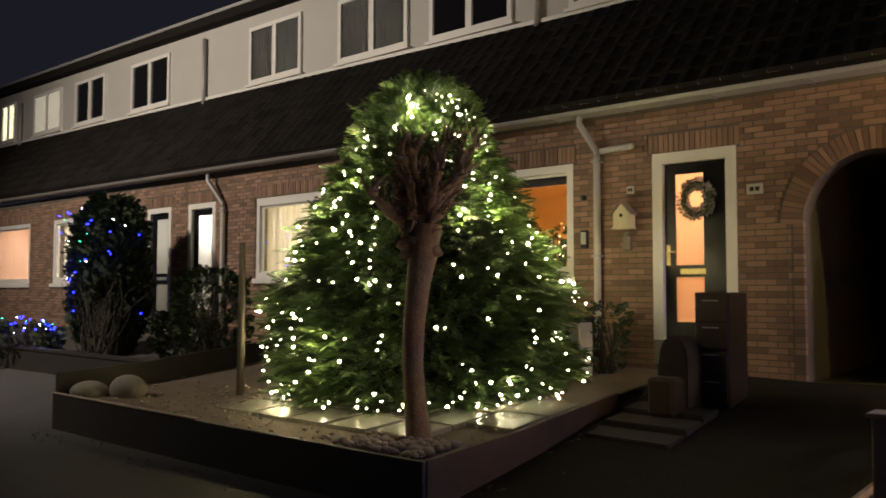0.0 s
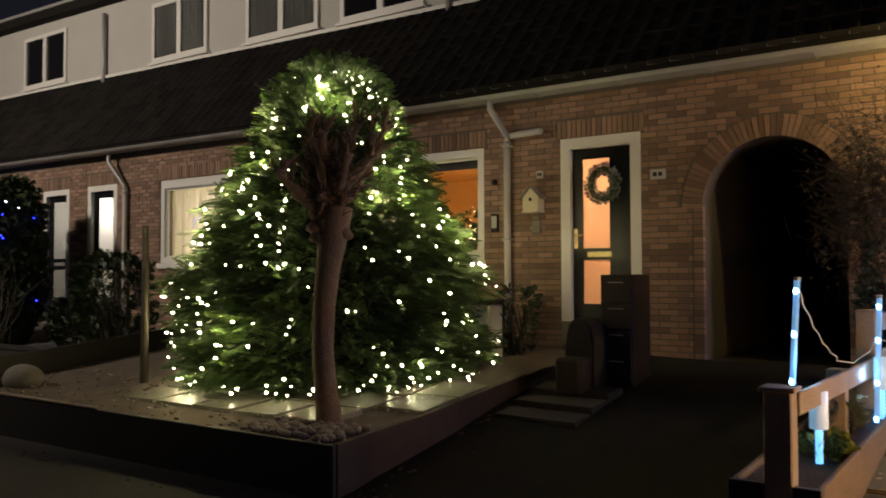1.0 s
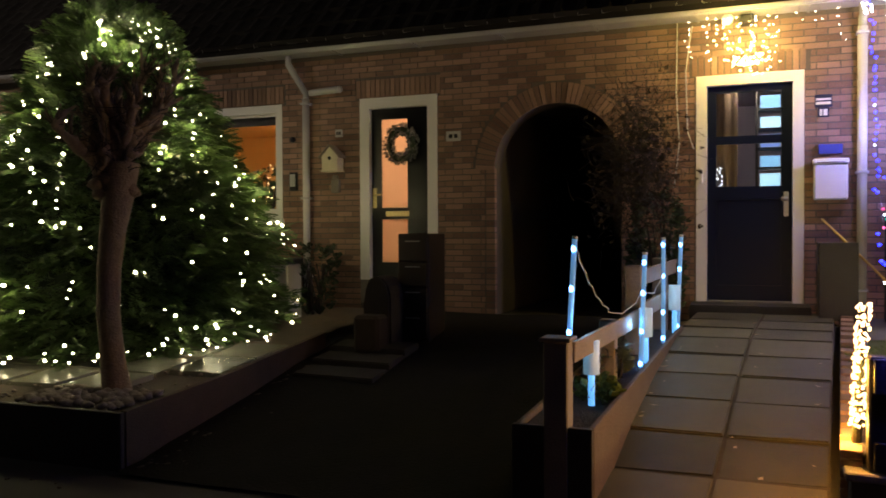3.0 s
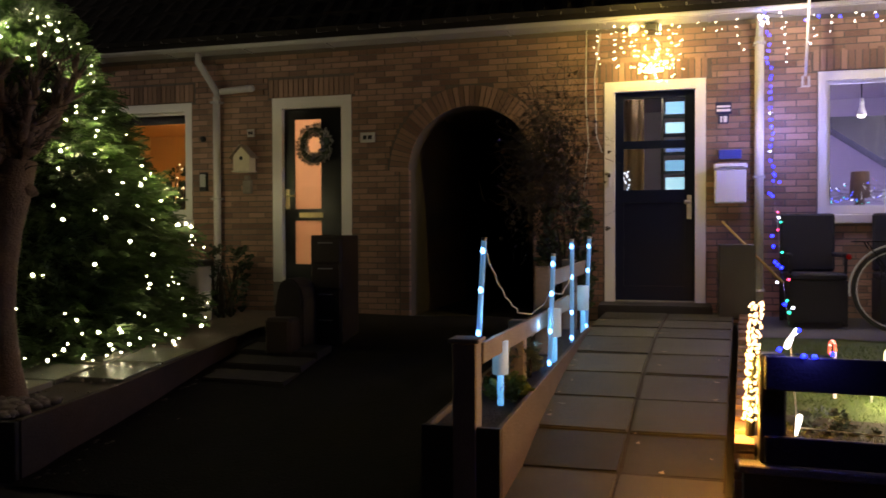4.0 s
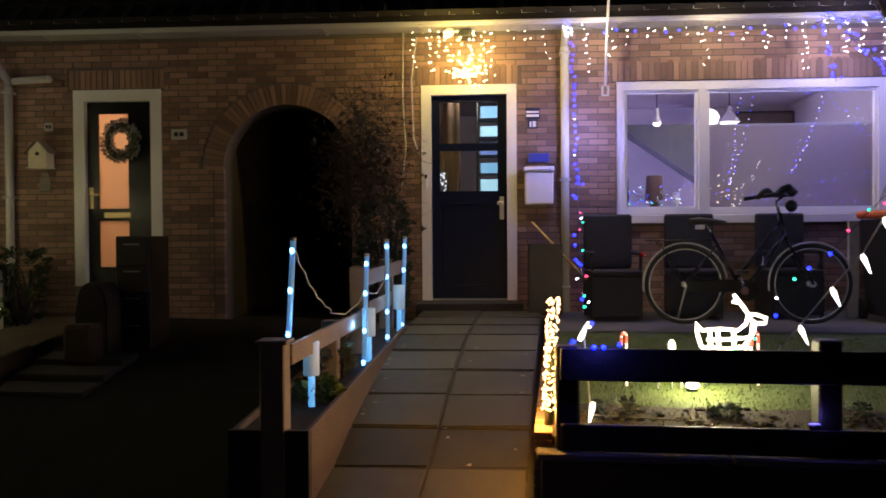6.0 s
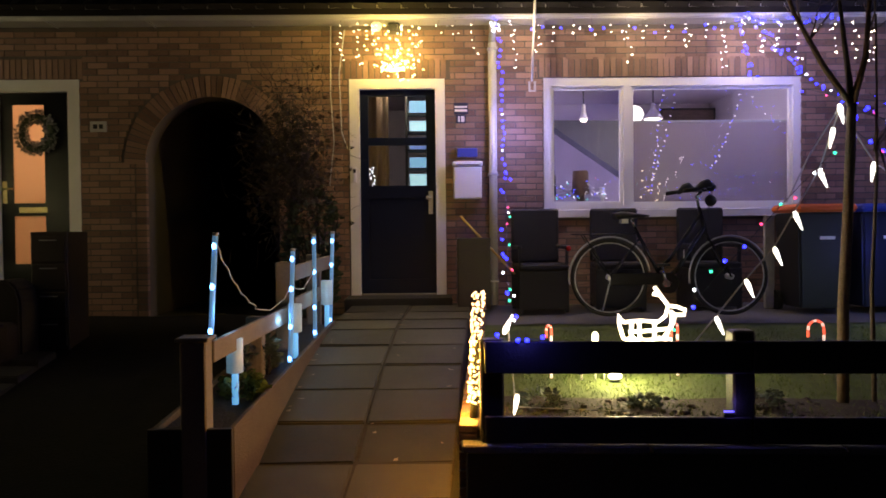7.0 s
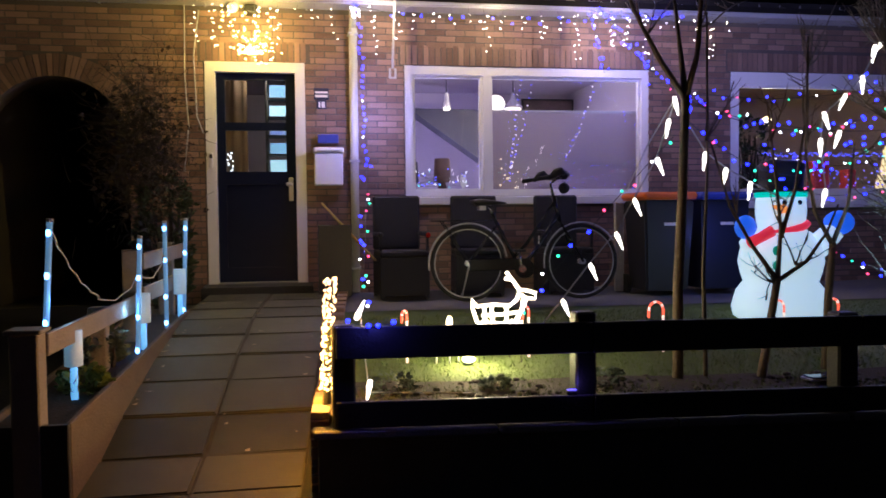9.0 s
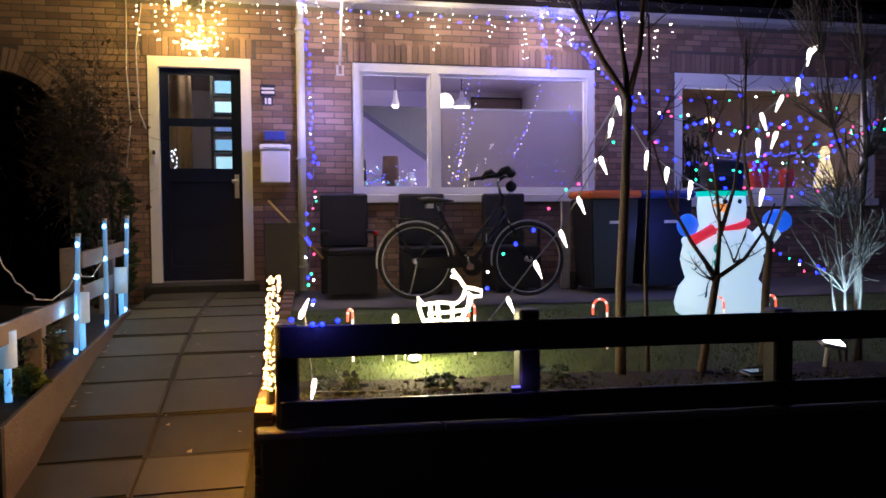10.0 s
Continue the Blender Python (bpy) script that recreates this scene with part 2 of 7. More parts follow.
# passage behind the arch, and the block that closes the houses behind
for k, dims in enumerate(((ARCH_X - ARCH_R - 0.2, ARCH_X - ARCH_R, FACE + DEEP, FACE + 8, 0, WALLTOP), (ARCH_X + ARCH_R, ARCH_X + ARCH_R + 0.2, FACE + DEEP, FACE + 8, 0, WALLTOP),
                          (ARCH_X - 0.9, ARCH_X + 0.9, FACE + 8, FACE + 8.2, 0, WALLTOP), (ARCH_X - ARCH_R, ARCH_X + ARCH_R, FACE + DEEP, FACE + 8, 2.95, 3.15))):
    bm = bmesh.new()
    box(bm, *dims)
    tagged(part(f"wall_passage_{k + 1}" if k < 3 else "ceiling_passage", bm, MORTAR), "dark wall of an unlit arched passage", "wall", kind="structure")

# roof slope, gutter, dormer band; the terrace climbs slightly beyond x = -6
def rise(x, k):
    return max(0.0, -6.0 - x) * k


def climb(ob, k_low, k_high):
    """Lets a long piece follow the climb: cut at x = -6, its far end raised."""
    bmm = bmesh.new()
    bmm.from_mesh(ob.data)
    bmesh.ops.bisect_plane(bmm, geom=bmm.verts[:] + bmm.edges[:] + bmm.faces[:], plane_co=(-6, 0, 0), plane_no=(1, 0, 0))
    for v in bmm.verts:
        f = min(1, max(0, (v.co.z - 3.6) / 1.8))
        v.co.z += rise(v.co.x, k_low + (k_high - k_low) * f)
    bmm.to_mesh(ob.data)
    bmm.free()
    return ob


EAVE_Y, EAVE_Z, DORM_Y, DORM_Z, DORM_T = 8.42, 3.70, 10.0, 5.38, 6.92
bm = bmesh.new()
vs = [bm.verts.new(p) for p in ((X0, EAVE_Y, EAVE_Z), (X1, EAVE_Y, EAVE_Z), (X1, DORM_Y + 0.1, DORM_Z + 0.1), (X0, DORM_Y + 0.1, DORM_Z + 0.1),
                                (X0, EAVE_Y, EAVE_Z - 0.06), (X1, EAVE_Y, EAVE_Z - 0.06), (X1, DORM_Y + 0.1, DORM_Z - 0.1), (X0, DORM_Y + 0.1, DORM_Z - 0.1))]
for f in ((0, 1, 2, 3), (7, 6, 5, 4), (0, 4, 5, 1), (3, 2, 6, 7)):
    bm.faces.new([vs[i] for i in f])
roof = tagged(part("roof", bm, ROOF), "dark tiled roof slope of the terrace", "roof", kind="structure")
bm = bmesh.new()
box(bm, X0, X1, DORM_Y, DORM_Y + 0.2, DORM_Z - 0.3, DORM_T)
dormer = tagged(part("wall_dormer", bm, BOARDING), "white boarded dormer band above the roof", "wall", kind="structure")
boxes("trim", [(X0, X1, DORM_Y - 0.06, DORM_Y, DORM_Z + 0.02, DORM_Z + 0.08)], WHITE, dormer)
boxes("fascia", [(X0, X1, DORM_Y - 0.25, DORM_Y + 3, DORM_T, DORM_T + 0.22)], ROOF, dormer, "dark dormer roof edge")
boxes("edge_strip", [(X0, X1, DORM_Y - 0.29, DORM_Y - 0.253, DORM_T + 0.17, DORM_T + 0.235)], ZINC, dormer, "zinc roof edge strip")

bm = bmesh.new()
prof = [(8.715, 3.60), (8.46, 3.60), (8.43, 3.63), (8.42, 3.725), (8.435, 3.74), (8.45, 3.725), (8.46, 3.65), (8.70, 3.65)]
ring = [[bm.verts.new((x, y, z)) for y, z in prof] for x in (X0, X1)]
for k in range(len(prof)):
    bm.faces.new((ring[0][k], ring[0][(k + 1) % 8], ring[1][(k + 1) % 8], ring[1][k]))
gutter = tagged(part("gutter", bm, ZINC), "weathered zinc box gutter along the eaves", "gutter", kind="structure")
bm = bmesh.new()
x = X0 + 0.7
while x < X1:
    box(bm, x - 0.012, x + 0.012, 8.47, 8.715, 3.588, 3.598)
    x += 1.0
climb(part("gutter_bracket", bm, ZINC, gutter), 0.009, 0.018)
for ob in (roof, dormer, gutter, *dormer.children):
    climb(ob, 0.009, 0.018)

# dormer windows
DW = [(-25.7, -24.75, 1), (-23.5, -21.8, 2), (-21.0, -19.4, 0), (-18.12, -16.43, 0), (-13.45, -11.83, 3), (-10.79, -9.07, 3), (-8.58, -6.93, 0), (-5.93, -4.3, 0), (-0.5, 1.2, 0), (4.0, 5.7, 0)]
DARKROOM = mat("unlit_room", (0.03, 0.03, 0.032), 0.9, vary=0.2)
CURTAIN = cloth("white_curtain", (0.72, 0.68, 0.58), 0.5)
GREYCURTAIN = cloth("grey_curtain", (0.34, 0.33, 0.31), 0.3)


def pleats(bm, x0, x1, y, z0, z1, step=0.09, depth=0.02):
    """A hanging cloth with soft folds."""
    k = max(4, int((x1 - x0) / step * 4))
    cols = [(x0 + (x1 - x0) * i / k, y + depth * math.sin(i * math.pi / 2) + depth * 0.5 * math.sin(i * 0.7)) for i in range(k + 1)]
    lo, hi = [[bm.verts.new((x, yy, z)) for x, yy in cols] for z in (z0, z1)]
    for i in range(k):
        bm.faces.new((lo[i], lo[i + 1], hi[i + 1], hi[i])).smooth = True


for i, (a, b, lit) in enumerate(DW):
    z0, z1 = DORM_Z + 0.12, DORM_Z + 1.28
    win = thing(f"window_{i + 20}", ((a + b) / 2, DORM_Y, z0 + rise(a, 0.018)), "white framed dormer window with two panes", "window", "dormer windows", "structure")
    h, t = (b - a) / 2, z1 - z0
    boxes("window_frame", [(-h, h, -0.05, 0, 0, 0.09), (-h, h, -0.05, 0, t - 0.08, t), (-h, -h + 0.08, -0.05, 0, 0.09, t - 0.08), (h - 0.08, h, -0.05, 0, 0.09, t - 0.08), (-0.06, 0.06, -0.05, 0, 0.09, t - 0.08)], WHITE, win)
    boxes("window_sill", [(-h - 0.05, h + 0.05, -0.1, 0, -0.05, -0.002)], WHITE, win)
    for p, q in ((-h + 0.08, -0.06), (0.06, h - 0.08)):
        boxes("pane", [(p, q, -0.012, -0.008, 0.09, t - 0.08)], mat("dark_pane", (0.01, 0.01, 0.012), 0.05, vary=0.1, bump=0), win) if lit == 0 else boxes("pane", [(p, q, -0.035, -0.031, 0.09, t - 0.08)], GLASS, win)
        if lit:
            bm = bmesh.new()
            pleats(bm, p, q, -0.018, 0.09, t - 0.08, 0.12, 0.006)
            # emission replaces room light behind the curtain, no lamp is built there
            part("curtain", bm, {1: glow("glow_curtain_bright", (1.0, 0.86, 0.55), 0.9), 2: glow("glow_curtain", (1.0, 0.9, 0.68), 0.22), 3: GREYCURTAIN}[lit], win)

# ---- windows and doors of the front ----
def window(i, key, label, mullions=(), sill=True, frame_w=0.10, top=0.1, low=None):
    low = low or frame_w
    a, b, z0, z1 = OPEN[key]
    win = thing(f"window_{i}", ((a + b) / 2, FACE, z0), label, "window", kind="structure")
    h, t = (b - a) / 2, z1 - z0
    y0, y1 = 0.012, 0.11
    boxes("window_frame", [(-h, h, y0, y1, 0, low), (-h, h, y0, y1, t - top, t), (-h, -h + frame_w, y0, y1, low, t - top), (h - frame_w, h, y0, y1, low, t - top)], WHITE, win)
    edges = [-h + frame_w]
    for m in mullions:
        boxes("mullion", [(m - a - h - 0.042, m - a - h + 0.042, y0, y1, low, t - top)], WHITE, win)
        edges += [m - a - h - 0.042, m - a - h + 0.042]
    edges.append(h - frame_w)
    for p, q in zip(edges[::2], edges[1::2]):
        boxes("casement", [(p, q, y0 + 0.035, y1 - 0.01, low, low + 0.03), (p, q, y0 + 0.035, y1 - 0.01, t - top - 0.03, t - top), (p, p + 0.03, y0 + 0.035, y1 - 0.01, low + 0.03, t - top - 0.03), (q - 0.03, q, y0 + 0.035, y1 - 0.01, low + 0.03, t - top - 0.03)], WHITE, win)
        pane = boxes("pane", [(p + 0.03, q - 0.03, 0.066, 0.072, low + 0.03, t - top - 0.03)], GLASS, win)
        pane.visible_shadow = False
    if sill:
        boxes("window_sill", [(-h - 0.02, h + 0.02, -0.06, 0.012, -0.09, -0.003)], WHITE, win, bevel=0.008)
    return win


def room(i, a, b, depth=3.2, floor=0.75, top=3.2, material=None):
    """A closed room behind a window or door."""
    y0, y1 = FACE + DEEP + 0.004, FACE + DEEP + depth
    bm = bmesh.new()
    box(bm, a - 0.1, a, y0, y1, floor, top)
    box(bm, b, b + 0.1, y0, y1, floor, top)
    box(bm, a, b, y1, y1 + 0.1, floor, top)
    box(bm, a - 0.1, b + 0.1, y0, y1 + 0.1, floor - 0.1, floor - 0.002)
    box(bm, a - 0.1, b + 0.1, y0, y1 + 0.1, top + 0.002, top + 0.1)
    return tagged(part(f"wall_room_{i}", bm, material or PLASTER), "plain plastered room behind the front", "wall", kind="structure")


window(1, "front_window", "wide white framed front window with two panes", (2.575,), frame_w=0.085, top=0.09, low=0.045)
window(2, "left_window", "white framed window with warm light behind", frame_w=0.09)
window(3, "curtain_window", "white framed window with closed pale curtains", frame_w=0.09, top=0.14)
window(4, "hedge_window", "white framed lit window beside a hedge", frame_w=0.1)
window(5, "far_window", "white framed lit window with pale blind", frame_w=0.1)
window(6, "right_window", "grey white framed window with decorations inside", frame_w=0.1, top=0.14)

# ---- front doors ----
def door_frame(i, key, label, fw=0.1, foot=0.0, right_foot=None):
    a, b, z0, z1 = OPEN[key]
    d = thing(f"door_{i}", (a, FACE, z0), label, "door", kind="structure")
    w, t = b - a, z1 - z0
    boxes("jamb", [(0, fw, -0.015, 0.12, foot, t)], WHITE, d)
    boxes("jamb", [(w - fw, w, -0.015, 0.12, foot if right_foot is None else right_foot, t)], WHITE, d)
    boxes("head", [(fw, w - fw, -0.015, 0.12, t - fw, t)], WHITE, d)
    if foot:
        boxes("jamb_foot", [(0, fw, -0.012, 0.12, 0, foot - 0.002)], STONE, d, "dark stone foot of the frame")
        boxes("jamb_foot", [(w - fw, w, -0.012, 0.12, 0, (foot if right_foot is None else right_foot) - 0.002)], STONE, d, "dark stone foot of the frame")
    boxes("threshold", [(fw, w - fw, -0.03, 0.14, 0, 0.1)], STONE, d, "stone threshold", 0.006)
    return d, w, t, fw


FROST = glass("frosted_glass", (0.95, 0.85, 0.75), 0.25, 0.8, (0.95, 0.85, 0.74))

# dark blue door with two panes
d, w, t, fw = door_frame(1, "front_door", "dark blue panelled front door with two panes", 0.1)
L, R, Y0, Y1 = fw + 0.004, w - fw - 0.004, 0.05, 0.095
g0, g1, g2, g3 = 1.23, 1.65, 1.73, 2.16   # glass: lower pane, upper pane
leaf = boxes("door_leaf", [(L, L + 0.085, Y0, Y1, 0.105, t - fw - 0.004), (R - 0.095, R, Y0, Y1, 0.105, t - fw - 0.004), (L + 0.085, R - 0.095, Y0, Y1, 0.105, 0.25),
                           (L + 0.085, R - 0.095, Y0, Y1, g0 - 0.13, g0), (L + 0.085, R - 0.095, Y0, Y1, g1, g2), (L + 0.085, R - 0.095, Y0, Y1, g3, t - fw - 0.004), (L + 0.085, R - 0.095, Y0 + 0.015, Y1 - 0.01, 0.25, g0 - 0.13)], NAVY, d)
boxes("kick_moulding", [(L + 0.085, R - 0.095, Y0 + 0.002, Y0 + 0.014, 0.67, 0.70)], NAVY, leaf)
for z0, z1 in ((g0, g1), (g2, g3)):
    p = boxes("pane", [(L + 0.085, R - 0.095, Y0 + 0.02, Y0 + 0.026, z0, z1)], GLASS, d)
    p.visible_shadow = False
boxes("handle_plate", [(R - 0.075, R - 0.03, Y0 - 0.008, Y0, 0.93, 1.17)], STEEL, d, "steel handle plate", 0.003)
bars("door_handle", [[(R - 0.052, Y0 - 0.008, 1.1), (R - 0.052, Y0 - 0.05, 1.1), (R - 0.10, Y0 - 0.05, 1.1)]], 0.02, STEEL, d, "steel lever handle")
boxes("bell_push", [(0.03, 0.065, -0.04, -0.015, 1.26, 1.42)], mat("white_plastic", (0.75, 0.75, 0.75), 0.4, vary=0.05, bump=0), d, "white door bell with dark button", 0.005)
boxes("bell_button", [(0.033, 0.062, -0.044, -0.041, 1.36, 1.40)], BLACKPLASTIC, d)

# black door with a tall lit pane and a letter slot
d, w, t, fw = door_frame(2, "wreath_door", "black front door with tall frosted pane lit warm from inside", 0.12, 0.27, 0.72)
L, R = fw + 0.004, w - fw - 0.004
s0, s1 = L + 0.12, L + 0.45
boxes("door_leaf", [(L, s0, Y0, Y1, 0.105, t - fw - 0.004), (s1, R, Y0, Y1, 0.105, t - fw - 0.004), (s0, s1, Y0, Y1, 0.105, 0.47), (s0, s1, Y0, Y1, 0.97, 1.10), (s0, s1, Y0, Y1, 2.12, t - fw - 0.004)], BLACKPAINT, d)
for z0, z1 in ((0.47, 0.97), (1.10, 2.12)):
    boxes("pane", [(s0, s1, Y0 + 0.02, Y0 + 0.028, z0, z1)], FROST, d)
boxes("letter_slot", [(s0 + 0.06, s1 + 0.02, Y0 - 0.012, Y0, 1.0, 1.06)], BRASS, d, "brass letter slot", 0.003)
boxes("handle_plate", [(L + 0.01, L + 0.06, Y0 - 0.008, Y0, 1.1, 1.33)], BRASS, d, "brass handle plate", 0.003)
bars("door_handle", [[(L + 0.035, Y0 - 0.008, 1.25), (L + 0.035, Y0 - 0.055, 1.25), (L + 0.14, Y0 - 0.055, 1.25)]], 0.01, BRASS, d, "brass lever handle")

# far pair of glazed doors
for i, key in ((3, "lamp_door"), (4, "grey_door")):
    d, w, t, fw = door_frame(i, key, "dark door with long panes and a letter slot", 0.1, 0.12)
    L, R = fw + 0.004, w - fw - 0.004
    boxes("door_leaf", [(L, L + 0.13, Y0, Y1, 0.105, t - fw - 0.004), (R - 0.06, R, Y0, Y1, 0.105, t - fw - 0.004), (L + 0.13, R - 0.06, Y0, Y1, 0.105, 0.45), (L + 0.13, R - 0.06, Y0, Y1, 1.02, 1.22), (L + 0.13, R - 0.06, Y0, Y1, t - fw - 0.12, t - fw - 0.004)], BLACKPAINT, d)
    for z0, z1 in ((0.45, 1.02), (1.22, t - fw - 0.12)):
        boxes("pane", [(L + 0.13, R - 0.06, Y0 + 0.02, Y0 + 0.028, z0, z1)], glass("cloudy_glass", (0.8, 0.8, 0.8), 0.1, 0.75, (0.75, 0.75, 0.72)), d)
    boxes("letter_slot", [(L + 0.2, R - 0.12, Y0 - 0.012, Y0, 1.09, 1.15)], STEEL, d, "steel letter slot", 0.003)

# ---- rooms behind and their lamps ----
WARMROOM = mat("warm_room_paint", (0.75, 0.52, 0.25), 0.9, vary=0.1, scale=1)
GREYROOM = mat("lilac_grey_room_paint", (0.43, 0.38, 0.46), 0.9, vary=0.08, scale=1)
room(1, 1.2, 4.9, 4.0, 0.75, 3.42, GREYROOM)
room(2, -8.3, -4.6, 3.5, material=WARMROOM)
room(3, -11.8, -8.45, 2.5)
room(4, -19.8, -16.2, 2.5)
room(5, -23.8, -20.1, 2.5)
room(6, 5.05, 8.6, 2.6, material=mat("beige_room_paint", (0.5, 0.42, 0.34), 0.9, vary=0.1, scale=1))
room(7, -4.2, -2.75, 2.2, 0.7)
room(8, -0.6, 0.95, 3.0, 0.75, material=GREYROOM)
room(9, -13.8, -12.4, 1.8, 0.6)
room(10, -15.2, -14.0, 1.8, 0.6)
lamp("hall_light", (-3.6, FACE + 1.1, 2.7), 22, (1.0, 0.52, 0.27), 0.1)
lamp("room_light", (-6.0, FACE + 2.0, 2.7), 30, (1.0, 0.6, 0.22), 0.1)
lamp("room_light", (-10.0, FACE + 1.6, 2.6), 60, (1.0, 0.88, 0.6), 0.1)
lamp("room_light", (-17.8, FACE + 1.5, 2.6), 75, (1.0, 0.85, 0.66), 0.1)
lamp("room_light", (-21.8, FACE + 1.5, 2.6), 60, (1.0, 0.72, 0.5), 0.1)
lamp("hall_light", (-13.1, FACE + 0.32, 2.78), 24, (1.0, 0.95, 0.85), 0.08)
lamp("hall_light", (-14.6, FACE + 0.9, 2.7), 7, (1.0, 0.95, 0.85), 0.08)

# ---- garden path of concrete tiles ----
def slanted(name, quad, thick, material, parent=None, bevel=0.006):
    """A slab whose top is the given four corners."""
    bm = bmesh.new()
    top = [bm.verts.new(p) for p in quad]
    low = [bm.verts.new((p[0], p[1], p[2] - thick)) for p in quad]
    fs = [bm.faces.new(top), bm.faces.new(low[::-1])]
    for k in range(4):
        fs.append(bm.faces.new((top[k], low[k], low[(k + 1) % 4], top[(k + 1) % 4])))
    if bevel:
        bmesh.ops.bevel(bm, geom=list(fs[0].edges), offset=bevel, segments=2, affect="EDGES")
    return part(name, bm, material, parent)


SKEW = 0.085
pavement = thing("path", (0, 0, 0), "garden path of grey concrete tiles sloping up", "path", kind="structure")
bm = bmesh.new()
yy = [4.36 + 0.25 * i for i in range(18)]
for y0, y1 in zip(yy, yy[1:]):
    q = []
    for y in (y0, y1):
        for s in (-0.585, 0.615):
            q.append((s + SKEW * (y - 5.1) + 0.02, y, ramp(y, PATHZ) - 0.012))
    vs = [bm.verts.new(p) for p in (q[0], q[1], q[3], q[2])]
    bm.faces.new(vs)
part("bedding", bm, SOIL, pavement)
trng = random.Random(5)
SEAMS = (4.37, 4.64, 5.05, 5.46, 5.90, 6.29, 6.72, 7.12, 7.52, 7.92, 8.34)
for y, y2 in zip(SEAMS, SEAMS[1:]):
    for side in (0, 1):
        a, b = ((-0.58, 0.008), (0.026, 0.61))[side]
        j = trng.uniform(-0.006, 0.006)
        quad = [(s + SKEW * (yq - 5.1) + 0.02, yq, ramp(yq, PATHZ) + j + trng.uniform(-0.004, 0.004)) for s, yq in ((a, y + 0.012), (b, y + 0.012), (b, y2 - 0.008), (a, y2 - 0.008))]
        slanted("tile", quad, 0.05, PATHTILE, pavement, 0.009)
slanted("doorstep", [(-0.36, 8.36, 0.8), (0.72, 8.36, 0.8), (0.72, 8.715, 0.81), (-0.36, 8.715, 0.81)], 0.2, mat("dark_step_stone", (0.035, 0.031, 0.027), 0.85, vary=0.4, scale=7, bump=0.6), pavement, 0.01)

# ---- planter strip and fence beside the path ----
def fx(y):
    return -0.60 + 0.09 * (y - 4.6)


strip = thing("planter_strip", (0, 0, 0), "long narrow plant bed edged with brown boards", "planter")
def run(name, pts, half, z_of, material, parent, label=""):
    """An upright board along pts (x, y) between the two heights z_of gives."""
    bm = bmesh.new()
    rings = []
    for x, y in pts:
        lo, hi = z_of(y)
        rings.append([bm.verts.new(p) for p in ((x - half, y, lo), (x + half, y, lo), (x + half, y, hi), (x - half, y, hi))])
    for a, b in zip(rings, rings[1:]):
        for k in range(4):
            bm.faces.new((a[k], a[(k + 1) % 4], b[(k + 1) % 4], b[k]))
    bm.faces.new(rings[0][::-1])
    bm.faces.new(rings[-1])
    bmesh.ops.bevel(bm, geom=bm.edges[:], offset=0.005, segments=1, affect="EDGES")
    return part(name, bm, material, parent, label)


def board_z(y):
    return (ramp(y, PATHZ) - 0.06, 0.415 + (0.70 - 0.415) * (y - 4.6) / 2.7)


run("edge_board", [(fx(y), y) for y in (4.62, 6.0, 7.35)], 0.016, board_z, BROWNWOOD, strip)
run("edge_board", [(fx(y) - 0.42, y) for y in (4.62, 6.0, 7.35)], 0.016, lambda y: (ramp(y, GROUND) - 0.05, board_z(y)[1]), BROWNWOOD, strip)
boxes("end_board", [(fx(4.6) - 0.44, fx(4.6) + 0.016, 4.575, 4.615, STREET - 0.02, 0.42)], DARKWOOD, strip, "dark end board", 0.004)
bm = bmesh.new()
for i in range(9):
    y0, y1 = 4.62 + i * 0.3, 4.62 + (i + 1) * 0.3
    vs = [bm.verts.new((fx(y) - o, y, board_z(y)[1] - 0.03 + 0.012 * noise.noise((y * 7, o * 9, 0)))) for y, o in ((y0, 0.40), (y0, 0.02), (y1, 0.02), (y1, 0.40))]
    bm.faces.new(vs)
part("soil", bm, SOIL, strip)


def post(bm, x, y, z0, z1, s=0.06, cap=0.02):
    box(bm, x - s, x + s, y - s, y + s, z0, z1 - cap, bevel=0.008)


fence_a = thing("fence", (0, 0, 0), "low weathered wooden fence stepping up beside the path", "fence")
for y, top, s in ((4.64, 0.91, 0.07), (5.72, 0.93, 0.055), (6.47, 1.27, 0.06), (7.45, 1.30, 0.06)):
    bm = bmesh.new()
    post(bm, fx(y) - 0.19, y, ramp(y, GROUND) - 0.1, top, s)
    part("post", bm, PALEWOOD, fence_a)
bm = bmesh.new()
box(bm, fx(4.64) - 0.28, fx(4.64) - 0.1, 4.55, 4.73, 0.892, 0.915, bevel=0.006)
part("post_cap", bm, PALEWOOD, fence_a)
for ya, yb, z in ((4.7, 6.42, 0.86), (6.5, 7.8, 1.2), (6.5, 7.8, 0.95)):
    run("rail", [(fx(ya) - 0.125, ya), (fx(yb) - 0.125, yb)], 0.014, lambda y: (z - 0.1 + 0.03 * (y - ya), z + 0.03 * (y - ya) + 0.02), PALEWOOD, fence_a)

# ---- front garden: low wall, fence, lawn ----
def fy(x):
    return 4.55 - 0.075 * (x - 0.8)


lawn = thing("lawn", (0, 0, 0), "short green lawn with a dug soil bed along the fence", "lawn", kind="structure")
gx = [0.72 + 0.3 * i for i in range(28)]
verts, faces = [], []
cols = 16
for x in gx:
    for j in range(cols):
        y = fy(x) + 0.05 + (8.71 - fy(x) - 0.05) * j / (cols - 1)
        verts.append((x + (SKEW * (y - 4.6) if x < 1.0 else 0), y, ramp(y, LAWNZ) + 0.012 * noise.noise((x * 2, y * 2, 3))))
for i in range(len(gx) - 1):
    for j in range(cols - 1):
        faces.append((i * cols + j, (i + 1) * cols + j, (i + 1) * cols + j + 1, i * cols + j + 1))
